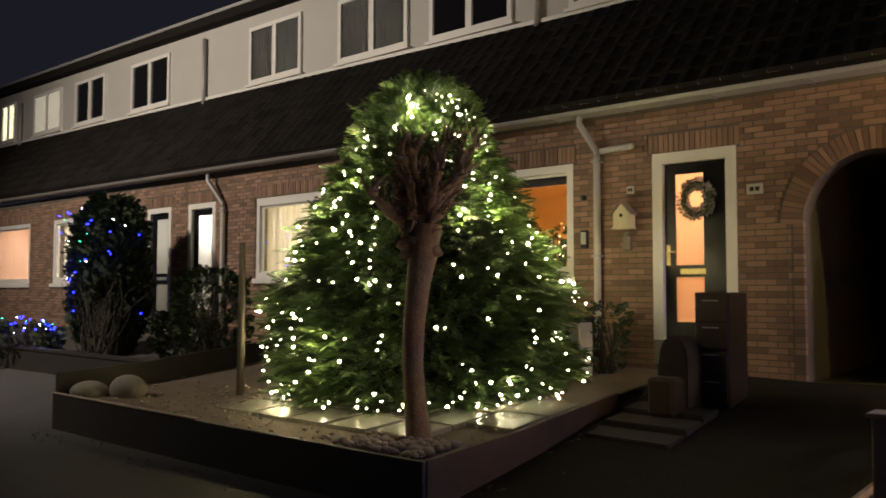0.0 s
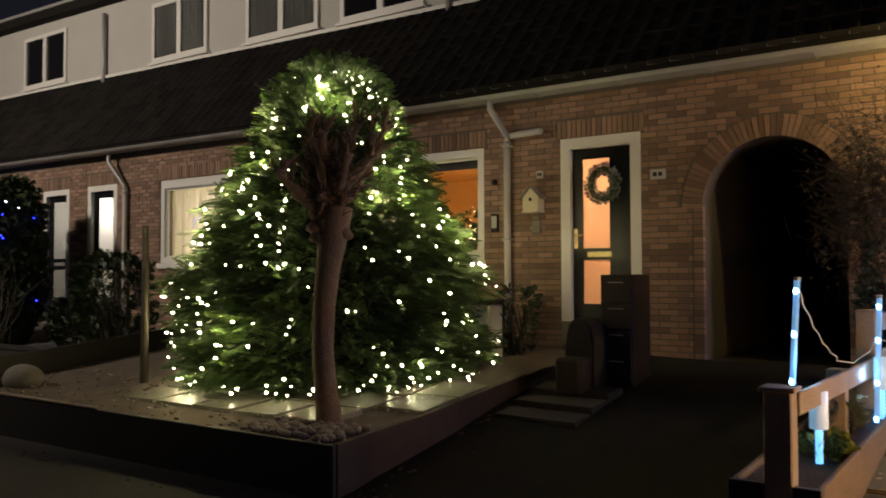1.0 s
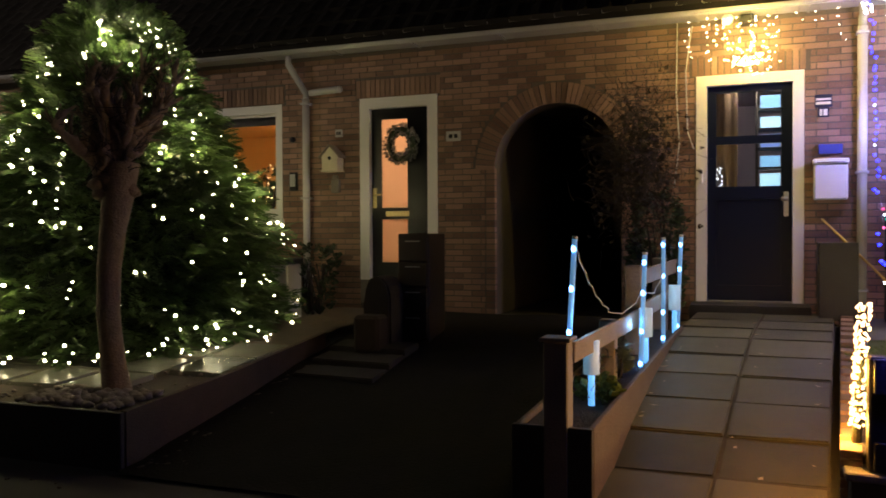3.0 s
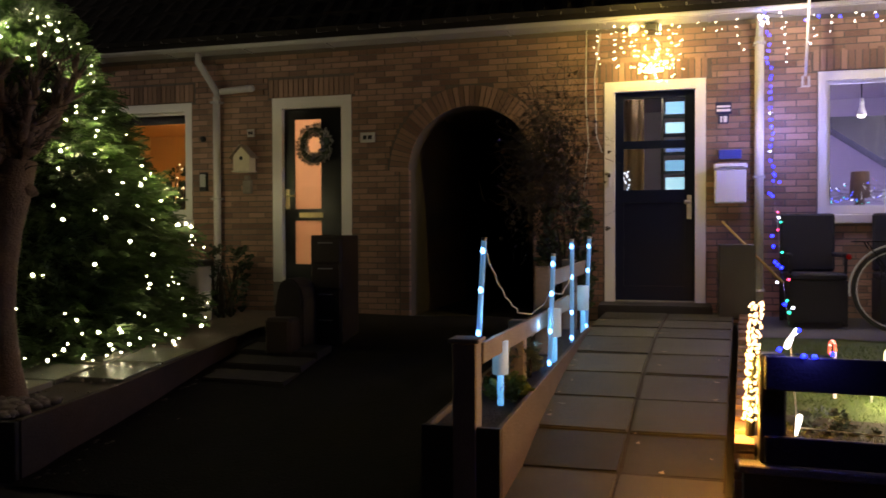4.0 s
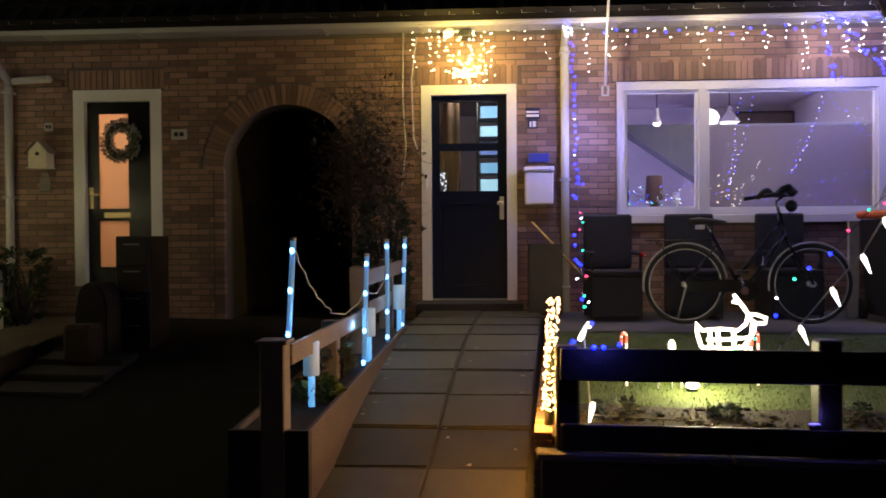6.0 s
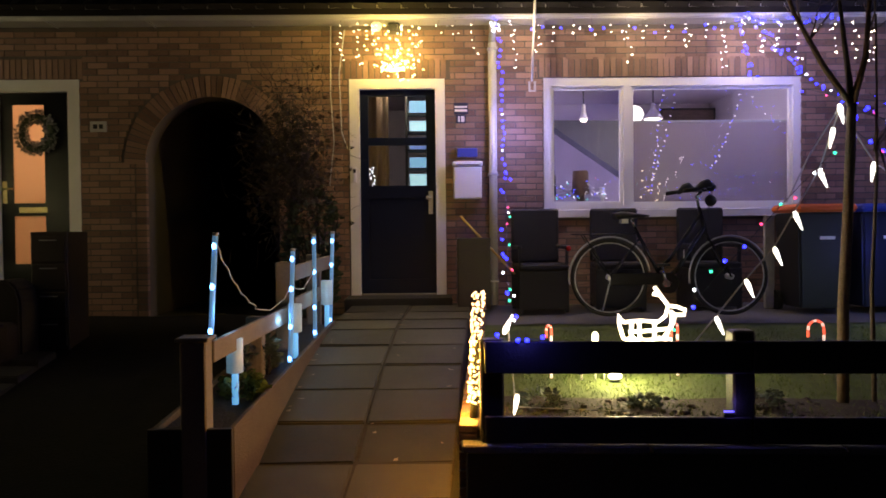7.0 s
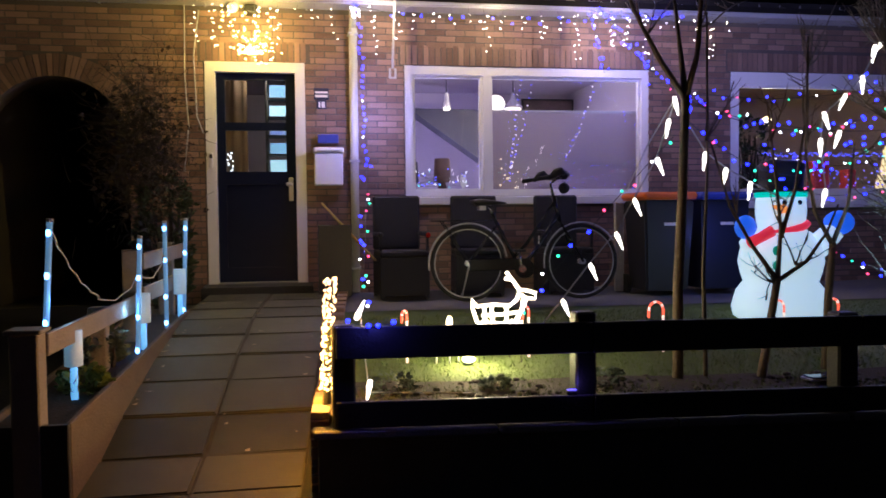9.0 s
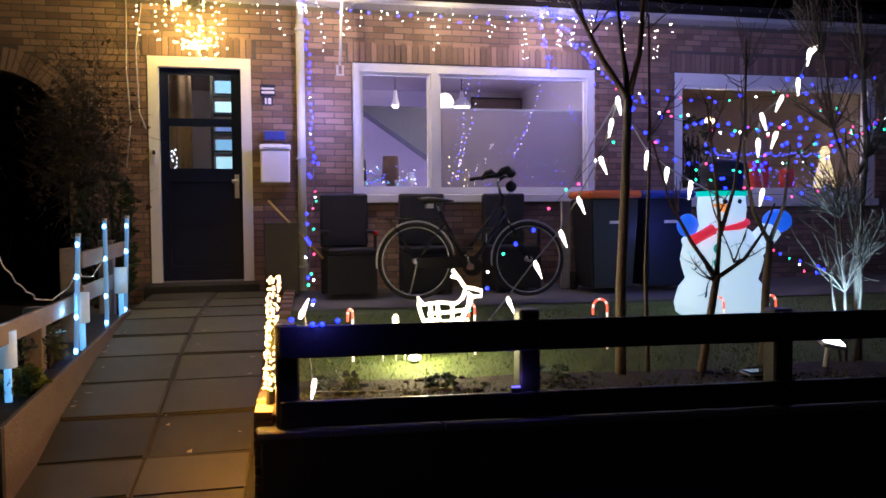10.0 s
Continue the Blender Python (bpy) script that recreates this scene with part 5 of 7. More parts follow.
bulbs(rope, ROPEBULB, [(0.03 * h / 0.62 + q * math.cos(a), q * math.sin(a), h) for h, a, q in [(r.uniform(0, 0.63), r.uniform(0, 6.28), r.uniform(0.02, 0.036)) for _ in range(280)]])

# ---- curtain of icicle lights under the gutter ----
ice = thing("icicle_lights", (0, 0, 0), "curtain of warm white icicle lights under the gutter", "string lights")
r = random.Random(12)
pts, cables = [], []
top = [(-0.35 + 0.19 * k, 8.40, 3.60 + 0.012 * math.sin(k)) for k in range(30)]
cables.append(top)
for k, (x, y, z) in enumerate(top):
    n = r.choice((2, 3, 5, 6, 8)) if k > 3 else r.choice((6, 7, 8))
    px, pz = x + r.uniform(-0.03, 0.03), z - 0.02
    line = [(px, y, pz)]
    for j in range(n):
        px += r.uniform(-0.022, 0.022)
        pz -= r.uniform(0.045, 0.085)
        line.append((px, y, pz))
        pts.append((px + r.uniform(-0.035, 0.035), y - 0.01, pz))
        if r.random() < 0.3:
            pts.append((px + r.uniform(-0.03, 0.03), y - 0.01, pz + 0.01))
    cables.append(line)
bulbs(ice, ICEBULB, [p for i, p in enumerate(pts) if i % 3])
bulbs(ice, PALEBULB, pts[::3])
bars("cable", cables, 0.0018, FINEWIRE, ice, seg=4)
star = thing("star_cluster", (0.19, 8.60, 3.16), "dense golden cluster of lights over the blue door", "string lights")
pts = []
for k in range(74):
    a, q = r.uniform(0, math.pi), abs(r.gauss(0, 0.11))
    pts.append((q * math.cos(a) * 1.5, -0.06 - r.uniform(0, 0.05), q * math.sin(a) * 0.8 - 0.06))
for k, (x, n) in enumerate(((-0.32, 6), (-0.22, 7), (-0.1, 9), (0.02, 8), (0.14, 7))):
    pts += [(x + r.uniform(-0.03, 0.03), -0.08, 0.40 - 0.05 * j + r.uniform(-0.015, 0.015)) for j in range(n)]
bulbs(star, STARBULB, pts + [(r.uniform(-0.16, 0.2), -0.1, r.uniform(-0.2, -0.05)) for _ in range(12)])
bars("cable", [[(x * 0.8, y + 0.01, z * 0.8) for x, y, z in pts[:70]] + [(0.0, -0.05, 0.0), (0.02, -0.1, 0.25), (0.0, -0.16, 0.45)]], 0.002, FINEWIRE, star, seg=4)
fit_ob = thing("outdoor_lamp", (0.12, 8.60, 3.55), "small dark outdoor spotlight with pale globe under the gutter", "lamp")
bm = bmesh.new()
ball(bm, (-0.14, -0.06, 0), 0.055, 2)
part("globe", bm, WHITE, fit_ob)
boxes("body", [(-0.03, 0.1, -0.1, 0.1, -0.05, 0.03)], BLACKPLASTIC, fit_ob, bevel=0.015)

# ---- blue string down the pipe and over the window ----
blue = thing("blue_lights", (0, 0, 0), "string of blue and coloured lights along pipe and gutter", "string lights")
r = random.Random(14)
runs = [sag((1.2, 8.42, 3.58), (1.26, 8.36, 2.0), -0.02, 26), sag((1.26, 8.36, 2.0), (0.95, 4.9, 0.95), 0.12, 21), sag((1.2, 8.38, 3.56), (3.7, 8.36, 3.55), 0.12, 16),
        sag((3.7, 8.36, 3.62), (4.6, 7.9, 2.6), 0.15, 22), sag((3.7, 8.36, 3.62), (4.25, 8.3, 3.0), 0.0, 14), sag((4.25, 8.3, 2.85), (6.2, 6.4, 2.72), 0.22, 22), sag((3.2, 5.3, 2.2), (6.0, 5.6, 2.3), 0.2, 30),
        sag((2.9, 4.95, 1.95), (1.9, 5.2, 0.75), -0.03, 12), sag((4.1, 6.0, 1.75), (5.3, 6.0, 1.7), 0.12, 14), sag((5.0, 6.3, 1.15), (5.5, 6.3, 1.0), 0.1, 8)]
runs += [sag((5.6, 5.6, 2.35), (4.2, 5.1, 1.9), 0.15, 18), sag((4.4, 5.3, 2.45), (6.4, 6.2, 2.2), 0.2, 18), sag((4.3, 6.2, 2.0), (6.8, 7.4, 2.3), 0.25, 20), sag((0.86, 4.50, 0.90), (1.10, 4.48, 0.895), 0.0, 3), sag((3.6, 8.38, 3.6), (4.6, 8.38, 3.58), 0.05, 26), sag((3.62, 8.36, 3.5), (3.75, 8.36, 2.95), 0.0, 14)]
runs += [sag((2.97, 5.02, 2.22), (5.2, 6.0, 2.3), 0.2, 24), sag((3.0, 5.05, 2.1), (4.7, 6.3, 1.78), 0.12, 16), sag((4.2, 5.3, 2.05), (4.85, 6.35, 1.85), 0.1, 10)]
# strands before the window pane imitate string lights reflected in its glass
reflection_runs = [sag((2.93, 8.66, 2.92), (2.80, 8.66, 1.85), 0.05, 22), sag((3.05, 8.66, 2.86), (2.82, 8.66, 2.0), 0.07, 15), sag((3.76, 8.66, 2.92), (3.42, 8.66, 2.1), 0.09, 20)]
sets = {0: [], 1: [], 2: [], 3: []}
for i, line in enumerate(runs):
    for k, p in enumerate(line):
        j = 0.02 if i in (0, 13) else 0.045
        q = p + Vector((r.uniform(-j, j), r.uniform(-0.02, 0.02), r.uniform(-j, j)))
        sets[0 if i == 13 or i == 0 and k % 2 else r.choice((0, 0, 0, 3, 0, 0)) if i < 1 or i in (2, 3, 4, 13, 14, 15) else r.choice((0, 0, 0, 1, 2, 3))].append(q)
bulbs(blue, BLUEBULB, sets[0])
bulbs(blue, GREENBULB, sets[1])
bulbs(blue, REDBULB, sets[2])
bulbs(blue, WHITEBULB, sets[3] + [Vector((1.16 + r.uniform(-0.04, 0.05), 8.40, 3.5 + r.uniform(-0.05, 0.05))) for _ in range(9)])
for k, (colour, power) in enumerate((((0.05, 0.06, 1.0), 8), ((0.8, 0.75, 1.0), 5))):
    bulbs(blue, bulb_mesh("bulb", glow(("violet_reflection", "pale_reflection")[k], colour, power), 0.0062), [p + Vector((r.uniform(-0.015, 0.015), 0, r.uniform(-0.015, 0.015))) for line in reflection_runs for j, p in enumerate(line) if j % 2 == k])
# wire added along the imitated reflections
bars("cable", reflection_runs, 0.0015, FINEWIRE, blue, seg=3)
bars("cable", runs, 0.0025, DARKWIRE, blue, seg=4)

# ---- bicycle ----
bike = thing("bicycle", (2.12, 7.55, 0.685), "dark city bicycle with pale mudguards on its stand", "bicycle")
TYRE = mat("tyre_rubber", (0.015, 0.015, 0.015), 0.8, vary=0.2, bump=0.2)
FRAME = mat("black_bike_paint", (0.01, 0.01, 0.011), 0.25, vary=0.1, bump=0)
RIM = mat("pale_rim", (0.55, 0.55, 0.55), 0.3, 0.6, vary=0.1, bump=0)
def ring(bm, c, R, r, seg=48, k=8, a0=0.0, a1=2 * math.pi):
    n = seg if a1 - a0 > 6.2 else int(seg * (a1 - a0) / 6.28) + 2
    tube(bm, [(c[0] + R * math.cos(a), c[1], c[2] + R * math.sin(a)) for a in (a0 + (a1 - a0) * i / n for i in range(n + 1))], r, k, a1 - a0 < 6.2)


for cx in (0.0, 1.09):
    c = (cx, 0, 0.352)
    wheel = thing("wheel", (0, 0, 0), "", "")
    wheel.parent = bike
    for name, R, rr, m in (("tyre", 0.335, 0.018, TYRE), ("rim", 0.314, 0.006, RIM)):
        bm = bmesh.new()
        ring(bm, c, R, rr)
        part(name, bm, m, wheel)
    bm = bmesh.new()
    for k in range(28):
        a = 2 * math.pi * k / 28
        tube(bm, [(c[0] + 0.025 * math.cos(a + 0.6), 0.02 * (-1) ** k, c[2] + 0.025 * math.sin(a + 0.6)), (c[0] + 0.305 * math.cos(a), 0, c[2] + 0.305 * math.sin(a))], 0.0009, 3, False)
    part("spoke_set", bm, mat("dull_spoke", (0.06, 0.06, 0.06), 0.4, 0.8, vary=0.1, bump=0), wheel)
    bm = bmesh.new()
    tube(bm, [(cx, -0.05, 0.352), (cx, 0.05, 0.352)], 0.028, 10)
    part("hub", bm, STEEL, wheel)
    bm = bmesh.new()
    ring(bm, c, 0.368, 0.008, a0=0.15 if cx == 0 else 0.55, a1=3.3 if cx == 0 else 3.3)
    part("mudguard", bm, RIM, bike, "pale narrow mudguard")
bb, seat_top, head_t, head_b = (0.49, 0, 0.30), (0.23, 0, 0.80), (0.815, 0, 0.97), (0.875, 0, 0.74)
for name, pts, rr in (("seat_tube", [bb, seat_top], 0.017), ("down_tube", [(0.86, 0, 0.80), (0.62, 0, 0.43), bb], 0.022), ("top_tube", [(0.83, 0, 0.92), (0.55, 0, 0.52), (0.44, 0, 0.41)], 0.017), ("head_tube", [head_b, head_t], 0.021)):
    bm = bmesh.new()
    tube(bm, pts, rr, 10)
    part(name, bm, FRAME, bike)
for s in (-0.055, 0.055):
    bars("chain_stay", [[bb, (0, s, 0.352)]], 0.010, FRAME, bike)
    bars("seat_stay", [[(0.27, 0, 0.70), (0, s, 0.352)]], 0.009, FRAME, bike)
    bars("fork_blade", [[head_b, (0.97, s, 0.55), (1.09, s, 0.352)]], 0.012, FRAME, bike)
bars("stem", [[head_t, (0.79, 0, 1.08), (0.84, 0, 1.12)]], 0.014, CHROME, bike)
bars("handlebar", [[(0.62, -0.27, 1.12), (0.76, -0.25, 1.14), (0.85, -0.12, 1.13), (0.85, 0.12, 1.13), (0.76, 0.25, 1.14), (0.62, 0.27, 1.12)]], 0.012, CHROME, bike)
for s in (-0.27, 0.27):
    bars("grip", [[(0.59, s, 1.115), (0.72, s * 0.97, 1.135)]], 0.018, TYRE, bike)
for sgn in (-1, 1):
    bm = bmesh.new()
    tube(bm, [(0.70, sgn * 0.24, 1.12), (0.76, sgn * 0.26, 1.17), (0.80, sgn * 0.27, 1.185), (0.845, sgn * 0.26, 1.16)], [0.02, 0.036, 0.04, 0.022], 9)
    part("brake_hood", bm, BLACKPLASTIC, bike)
bm = bmesh.new()
ball(bm, (0.92, 0, 1.04), 0.055, 2, (1, 0.9, 1))
part("headlamp", bm, BLACKPLASTIC, bike)
boxes("basket_mount", [(0.8, 0.95, -0.1, 0.1, 1.12, 1.2)], BLACKPLASTIC, bike, bevel=0.03)
bm = bmesh.new()
vs = [(0.05, 0.10, 0.90), (0.12, 0.11, 0.925), (0.24, 0.07, 0.92), (0.36, 0.025, 0.905)]
tube(bm, [(x, 0, z) for x, r_, z in vs], [r_ * 0.8 for x, r_, z in vs], 12)
for v in bm.verts:
    v.co.z = 0.905 + (v.co.z - 0.905) * 0.4
part("saddle", bm, BLACKPLASTIC, bike)
bars("seat_post", [[seat_top, (0.20, 0, 0.88)]], 0.013, CHROME, bike)
boxes("seat_clamp", [(0.1, 0.16, -0.05, 0.05, 0.84, 0.88)], STEEL, bike)
bars("carrier", [[(-0.34, s, 0.745), (0.22, s, 0.745)] for s in (-0.06, 0.0, 0.06)] + [[(-0.34, -0.06, 0.745), (-0.34, 0.06, 0.745)], [(-0.25, 0.06, 0.745), (0, 0.07, 0.36)], [(-0.25, -0.06, 0.745), (0, -0.07, 0.36)]], 0.006, FRAME, bike)
bm = bmesh.new()
tube(bm, [(0.52, -0.05, 0.30), (0.52, -0.062, 0.30)], 0.095, 20)
box(bm, 0.0, 0.52, -0.065, -0.045, 0.285, 0.395, bevel=0.008)
part("chain_case", bm, FRAME, bike)
bars("crank", [[(0.49, -0.075, 0.30), (0.455, -0.075, 0.46)]], 0.013, CHROME, bike, "bright chrome crank")
boxes("pedal", [(0.40, 0.50, -0.17, -0.09, 0.455, 0.48)], BLACKPLASTIC, bike)
bm = bmesh.new()
tube(bm, [(0.49, -0.10, 0.30), (0.49, -0.066, 0.30)], 0.035, 12)
part("crank_hub", bm, CHROME, bike)
bars("kick_stand", [[(0.02, 0.06, 0.33), (-0.03, 0.2, 0.0)]], 0.008, STEEL, bike)
bars("brake_cable", [[(0.68, -0.22, 1.13), (0.9, -0.1, 1.2), (0.93, 0, 0.98)], [(0.68, 0.22, 1.13), (0.95, 0.1, 1.18), (0.9, 0, 0.9)]], 0.003, TYRE, bike)
boxes("frame_mark", [(0.665, 0.672, -0.024, -0.022, 0.50 + 0.02, 0.60)], WHITE, bike)
bm = bmesh.new()
ball(bm, (-0.37, 0, 0.62), 0.025, 2)
part("rear_reflector", bm, mat("red_reflector", (0.3, 0.01, 0.01), 0.2), bike)

# ---- dark garden chairs under the window ----
RATTAN = mat("black_rattan", (0.009, 0.008, 0.008), 0.55, vary=0.5, scale=60, bump=0.8, fine=220)
def garden_chair(at, turn):
    ch = thing("garden_chair", at, "black woven garden chair with a high back under the window", "chair", "chairs under the window", turn=turn)
    boxes("backrest", [(-0.24, 0.24, 0.2, 0.25, 0.46, 1.0)], RATTAN, ch, bevel=0.02)
    boxes("seat", [(-0.24, 0.24, -0.26, 0.2, 0.40, 0.46)], RATTAN, ch, bevel=0.015)
    boxes("apron", [(-0.24, 0.24, -0.26, -0.24, 0.03, 0.40)], RATTAN, ch, bevel=0.006)
    for s in (-0.24, 0.215):
        boxes("side_panel", [(s, s + 0.025, -0.235, 0.2, 0.03, 0.40)], RATTAN, ch, bevel=0.006)
        boxes("armrest", [(s - 0.01, s + 0.035, -0.24, 0.2, 0.60, 0.64)], RATTAN, ch, bevel=0.01)
        boxes("arm_post", [(s, s + 0.025, -0.23, -0.2, 0.46, 0.60)], RATTAN, ch)
    for x, y in ((-0.22, -0.24), (0.22, -0.24), (-0.22, 0.22), (0.22, 0.22)):
        boxes("leg", [(x - 0.018, x + 0.018, y - 0.018, y + 0.018, 0, 0.399)], RATTAN, ch)
    return ch


for x, y, a in ((1.57, 8.2, 3), (2.36, 8.3, -4), (3.27, 8.3, 2)):
    garden_chair((x, y, 0.685), a)

# ---- wheelie bins ----
def wheelie(at, lid, body, label, w=0.52):
    b = thing("wheelie_bin", at, label, "bin", "wheelie bins")
    bm = bmesh.new()
    vs = box(bm, -w / 2, w / 2, -0.27, 0.27, 0.06, 0.95)
    for v in bm.verts:
        if v.co.z < 0.5:
            v.co.x *= 0.84
            v.co.y *= 0.8
    bmesh.ops.bevel(bm, geom=bm.edges[:], offset=0.02, segments=2, affect="EDGES")
    part("body", bm, body, b)
    bm = bmesh.new()
    box(bm, -w / 2 - 0.02, w / 2 + 0.02, -0.31, 0.30, 0.955, 1.03, bevel=0.025)
    part("lid", bm, lid, b)
    bars("handle", [[(-w / 2 + 0.05, 0.34, 0.93), (w / 2 - 0.05, 0.34, 0.93)]], 0.014, body, b)
    for s in (-1, 1):
        bm = bmesh.new()
        tube(bm, [(s * (w / 2 - 0.04), 0.24, 0.1), (s * (w / 2 + 0.01), 0.24, 0.1)], 0.1, 16)
        part("wheel", bm, TYRE, b)
    boxes("mark_bar", [(-0.06, 0.08, -0.2725, -0.2685, 0.70, 0.73)], WHITE, b)
    return b


GREYBIN = mat("dark_grey_bin", (0.014, 0.014, 0.016), 0.5, vary=0.15, bump=0.1)
wheelie((4.16, 7.95, 0.66), mat("orange_lid", (0.75, 0.16, 0.03), 0.45, vary=0.1, bump=0.05), GREYBIN, "dark wheelie bin with an orange lid")
wheelie((4.78, 8.0, 0.66), mat("blue_lid", (0.03, 0.06, 0.38), 0.45, vary=0.1, bump=0.05), mat("navy_bin", (0.01, 0.014, 0.045), 0.5, vary=0.15, bump=0.1), "dark blue wheelie bin with a blue lid")
bd = boxes("leaning_board", [(3.80, 3.90, 8.2, 8.24, 0.68, 1.6)], mat("chipped_white_paint", (0.5, 0.48, 0.44), 0.7, vary=0.5, scale=14, bump=0.5), bevel=0.008)
tagged(bd, "narrow chipped pale board standing beside the bins", "board")

# ---- reindeer of light tubes ----
deer = thing("light_reindeer", (1.93, 5.55, 0.49), "small white reindeer outlined in bright light tubes", "light figure")
DEERGLOW = glow("white_light_tube", (1.0, 0.84, 0.66), 5)
WIREW = mat("white_wire", (0.8, 0.8, 0.8), 0.4, bump=0)
lines = {
    "back": [(-0.16, 0, 0.37), (-0.05, 0, 0.38), (0.07, 0, 0.37), (0.12, 0, 0.41), (0.135, 0, 0.47)],
    "belly": [(-0.16, 0, 0.26), (0.0, 0, 0.25), (0.1, 0, 0.26), (0.16, 0, 0.34), (0.185, 0, 0.42)],
    "head": [(0.135, 0, 0.475), (0.19, 0, 0.47), (0.25, 0, 0.45), (0.245, 0, 0.415), (0.185, 0, 0.415), (0.15, 0, 0.44)],
    "tail": [(-0.16, 0, 0.37), (-0.195, 0, 0.42), (-0.19, 0, 0.36), (-0.16, 0, 0.26)],
    "antler": [(0.14, 0, 0.47), (0.10, 0.01, 0.53), (0.05, 0.02, 0.60)],
    "antler_tine": [(0.09, 0.015, 0.545), (0.04, 0.02, 0.555)],
    "rib": [(-0.07, -0.05, 0.37), (-0.07, -0.06, 0.31), (-0.06, -0.05, 0.25)],
    "side": [(-0.14, -0.06, 0.315), (0.0, -0.065, 0.32), (0.12, -0.05, 0.33)],
    "rib_rear": [(-0.12, -0.05, 0.37), (-0.12, -0.06, 0.31), (-0.12, -0.05, 0.25)],
    "neck": [(0.11, -0.03, 0.27), (0.15, -0.03, 0.36), (0.16, -0.02, 0.44)],
    "rib_front": [(0.03, -0.05, 0.37), (0.03, -0.06, 0.31), (0.03, -0.05, 0.25)],
}
for k, pts in lines.items():
    bars(k, [pts], 0.0125, DEERGLOW, deer, seg=6)
for x0, x1, y in ((-0.14, -0.16, -0.06), (-0.11, -0.10, 0.06), (0.11, 0.13, -0.06), (0.09, 0.08, 0.06)):
    bars("leg", [[(x0, y * 0.6, 0.27), (x1, y, 0.12), (x1 - 0.01, y, 0.08)], [(x0 + 0.03, y * 0.6, 0.27), (x1 + 0.025, y, 0.12), (x1 + 0.02, y, 0.08)]], 0.008, DEERGLOW, deer, seg=6)
    bars("ground_stake", [[(x1, y, -0.03), (x1, y, 0.08)]], 0.003, BLACKPLASTIC, deer, seg=5)

# ---- candy canes, candles and the lawn spotlight ----
CANEGLOW = glow("red_cane_light", (1.0, 0.12, 0.06), 1.7)
CANEWHITE = glow("white_cane_light", (1.0, 0.7, 0.6), 1.5)
def cane(at, h, turn, w=0.05):
    c = thing("candy_cane_light", at, "small glowing red and white candy cane stake", "garden light", "candy canes on the lawn", turn=turn)
    pts = [(0, 0, h * k / 8) for k in range(9)] + [(w * math.cos(a) - w, 0, h + w * math.sin(a)) for a in (math.pi * k / 8 for k in range(1, 9))] + [(-2 * w, 0, h - 0.05)]
    for i in range(0, len(pts) - 1):
        bars("stripe", [[pts[i], pts[i + 1]]], 0.0085, CANEGLOW if i % 3 else CANEWHITE, c, seg=6)


cane((1.30, 5.62, 0.48), 0.33, 50, 0.03)
cane((2.15, 5.62, 0.48), 0.33, 40, 0.035)
cane((3.14, 5.62, 0.48), 0.31, 10, 0.06)
cane((4.08, 5.62, 0.48), 0.30, 10, 0.055)
cane((4.52, 5.62, 0.48), 0.30, 10, 0.055)
for x, h in ((1.58, 0.32), (1.49, 0.22), (1.64, 0.2)):
    c = thing("candle_light", (x, 5.55, 0.48), "small glowing white candle stake on the lawn", "garden light", "candle stakes")
    bm = bmesh.new()
    tube(bm, [(0, 0, 0), (0, 0, h - 0.1)], 0.006, 6)
    part("stake", bm, WIREW, c)
    bm = bmesh.new()
    tube(bm, [(0, 0, h - 0.1), (0, 0, h - 0.02), (0, 0, h)], [0.022, 0.022, 0.008], 10)
    part("flame", bm, glow("candle_glow", (1.0, 0.8, 0.5), 6), c)
sp = thing("lawn_spotlight", (1.69, 5.45, 0.49), "small bright spotlight lying on the lawn", "spotlight")
bm = bmesh.new()
ball(bm, (0, 0, 0.03), 0.035, 2, (1.3, 0.8, 0.6))
part("lens", bm, glow("spot_lens", (1.0, 0.92, 0.6), 14), sp)
boxes("base", [(-0.03, 0.03, 0.0, 0.05, -0.01, 0.012)], BLACKPLASTIC, sp, bevel=0.004)

# ---- inflatable snowman, lit from within ----
def lit_cloth(name, colour, power):
    return mat(name, tuple(min(1, c) for c in colour), 0.5, vary=0.1, scale=5, bump=0.1, emit=colour, power=power)


SNOW = [lit_cloth("snow_cloth", (0.6, 0.83, 1.0), 0.78), lit_cloth("red_cloth", (0.75, 0.03, 0.06), 0.8), lit_cloth("blue_cloth", (0.02, 0.14, 0.9), 0.75), mat("black_cloth", (0.012, 0.012, 0.015), 0.6),
        lit_cloth("teal_cloth", (0.0, 0.55, 0.45), 0.9), lit_cloth("orange_cloth", (1.0, 0.3, 0.05), 1.0), lit_cloth("green_cloth", (0.0, 0.35, 0.25), 0.4)]
bm = bmesh.new()
def blob(fn, index):
    old = set(bm.faces)
    fn()
    for f in bm.faces:
        if f not in old:
            f.material_index = index
            f.smooth = True


blob(lambda: lathe(bm, [(0.30, 0.0), (0.38, 0.06), (0.395, 0.14), (0.36, 0.27), (0.30, 0.35), (0.325, 0.43), (0.345, 0.52), (0.32, 0.64), (0.24, 0.76), (0.18, 0.80), (0.195, 0.86), (0.205, 0.95), (0.195, 1.06), (0.13, 1.10)], (0, 0, 0), 30), 0)
blob(lambda: lathe(bm, [(0.195, 1.055), (0.21, 1.06), (0.21, 1.10), (0.18, 1.105)], (0, 0, 0), 26), 4)
blob(lambda: lathe(bm, [(0.225, 1.10), (0.225, 1.125), (0.175, 1.13), (0.18, 1.24), (0.19, 1.33), (0.12, 1.37)], (0, 0, 0), 26), 3)
blob(lambda: tube(bm, [(0.205 * math.cos(a), 0.205 * math.sin(a), 0.79 + 0.05 * math.cos(a)) for a in (2 * math.pi * k / 20 for k in range(21))], 0.032, 8), 1)
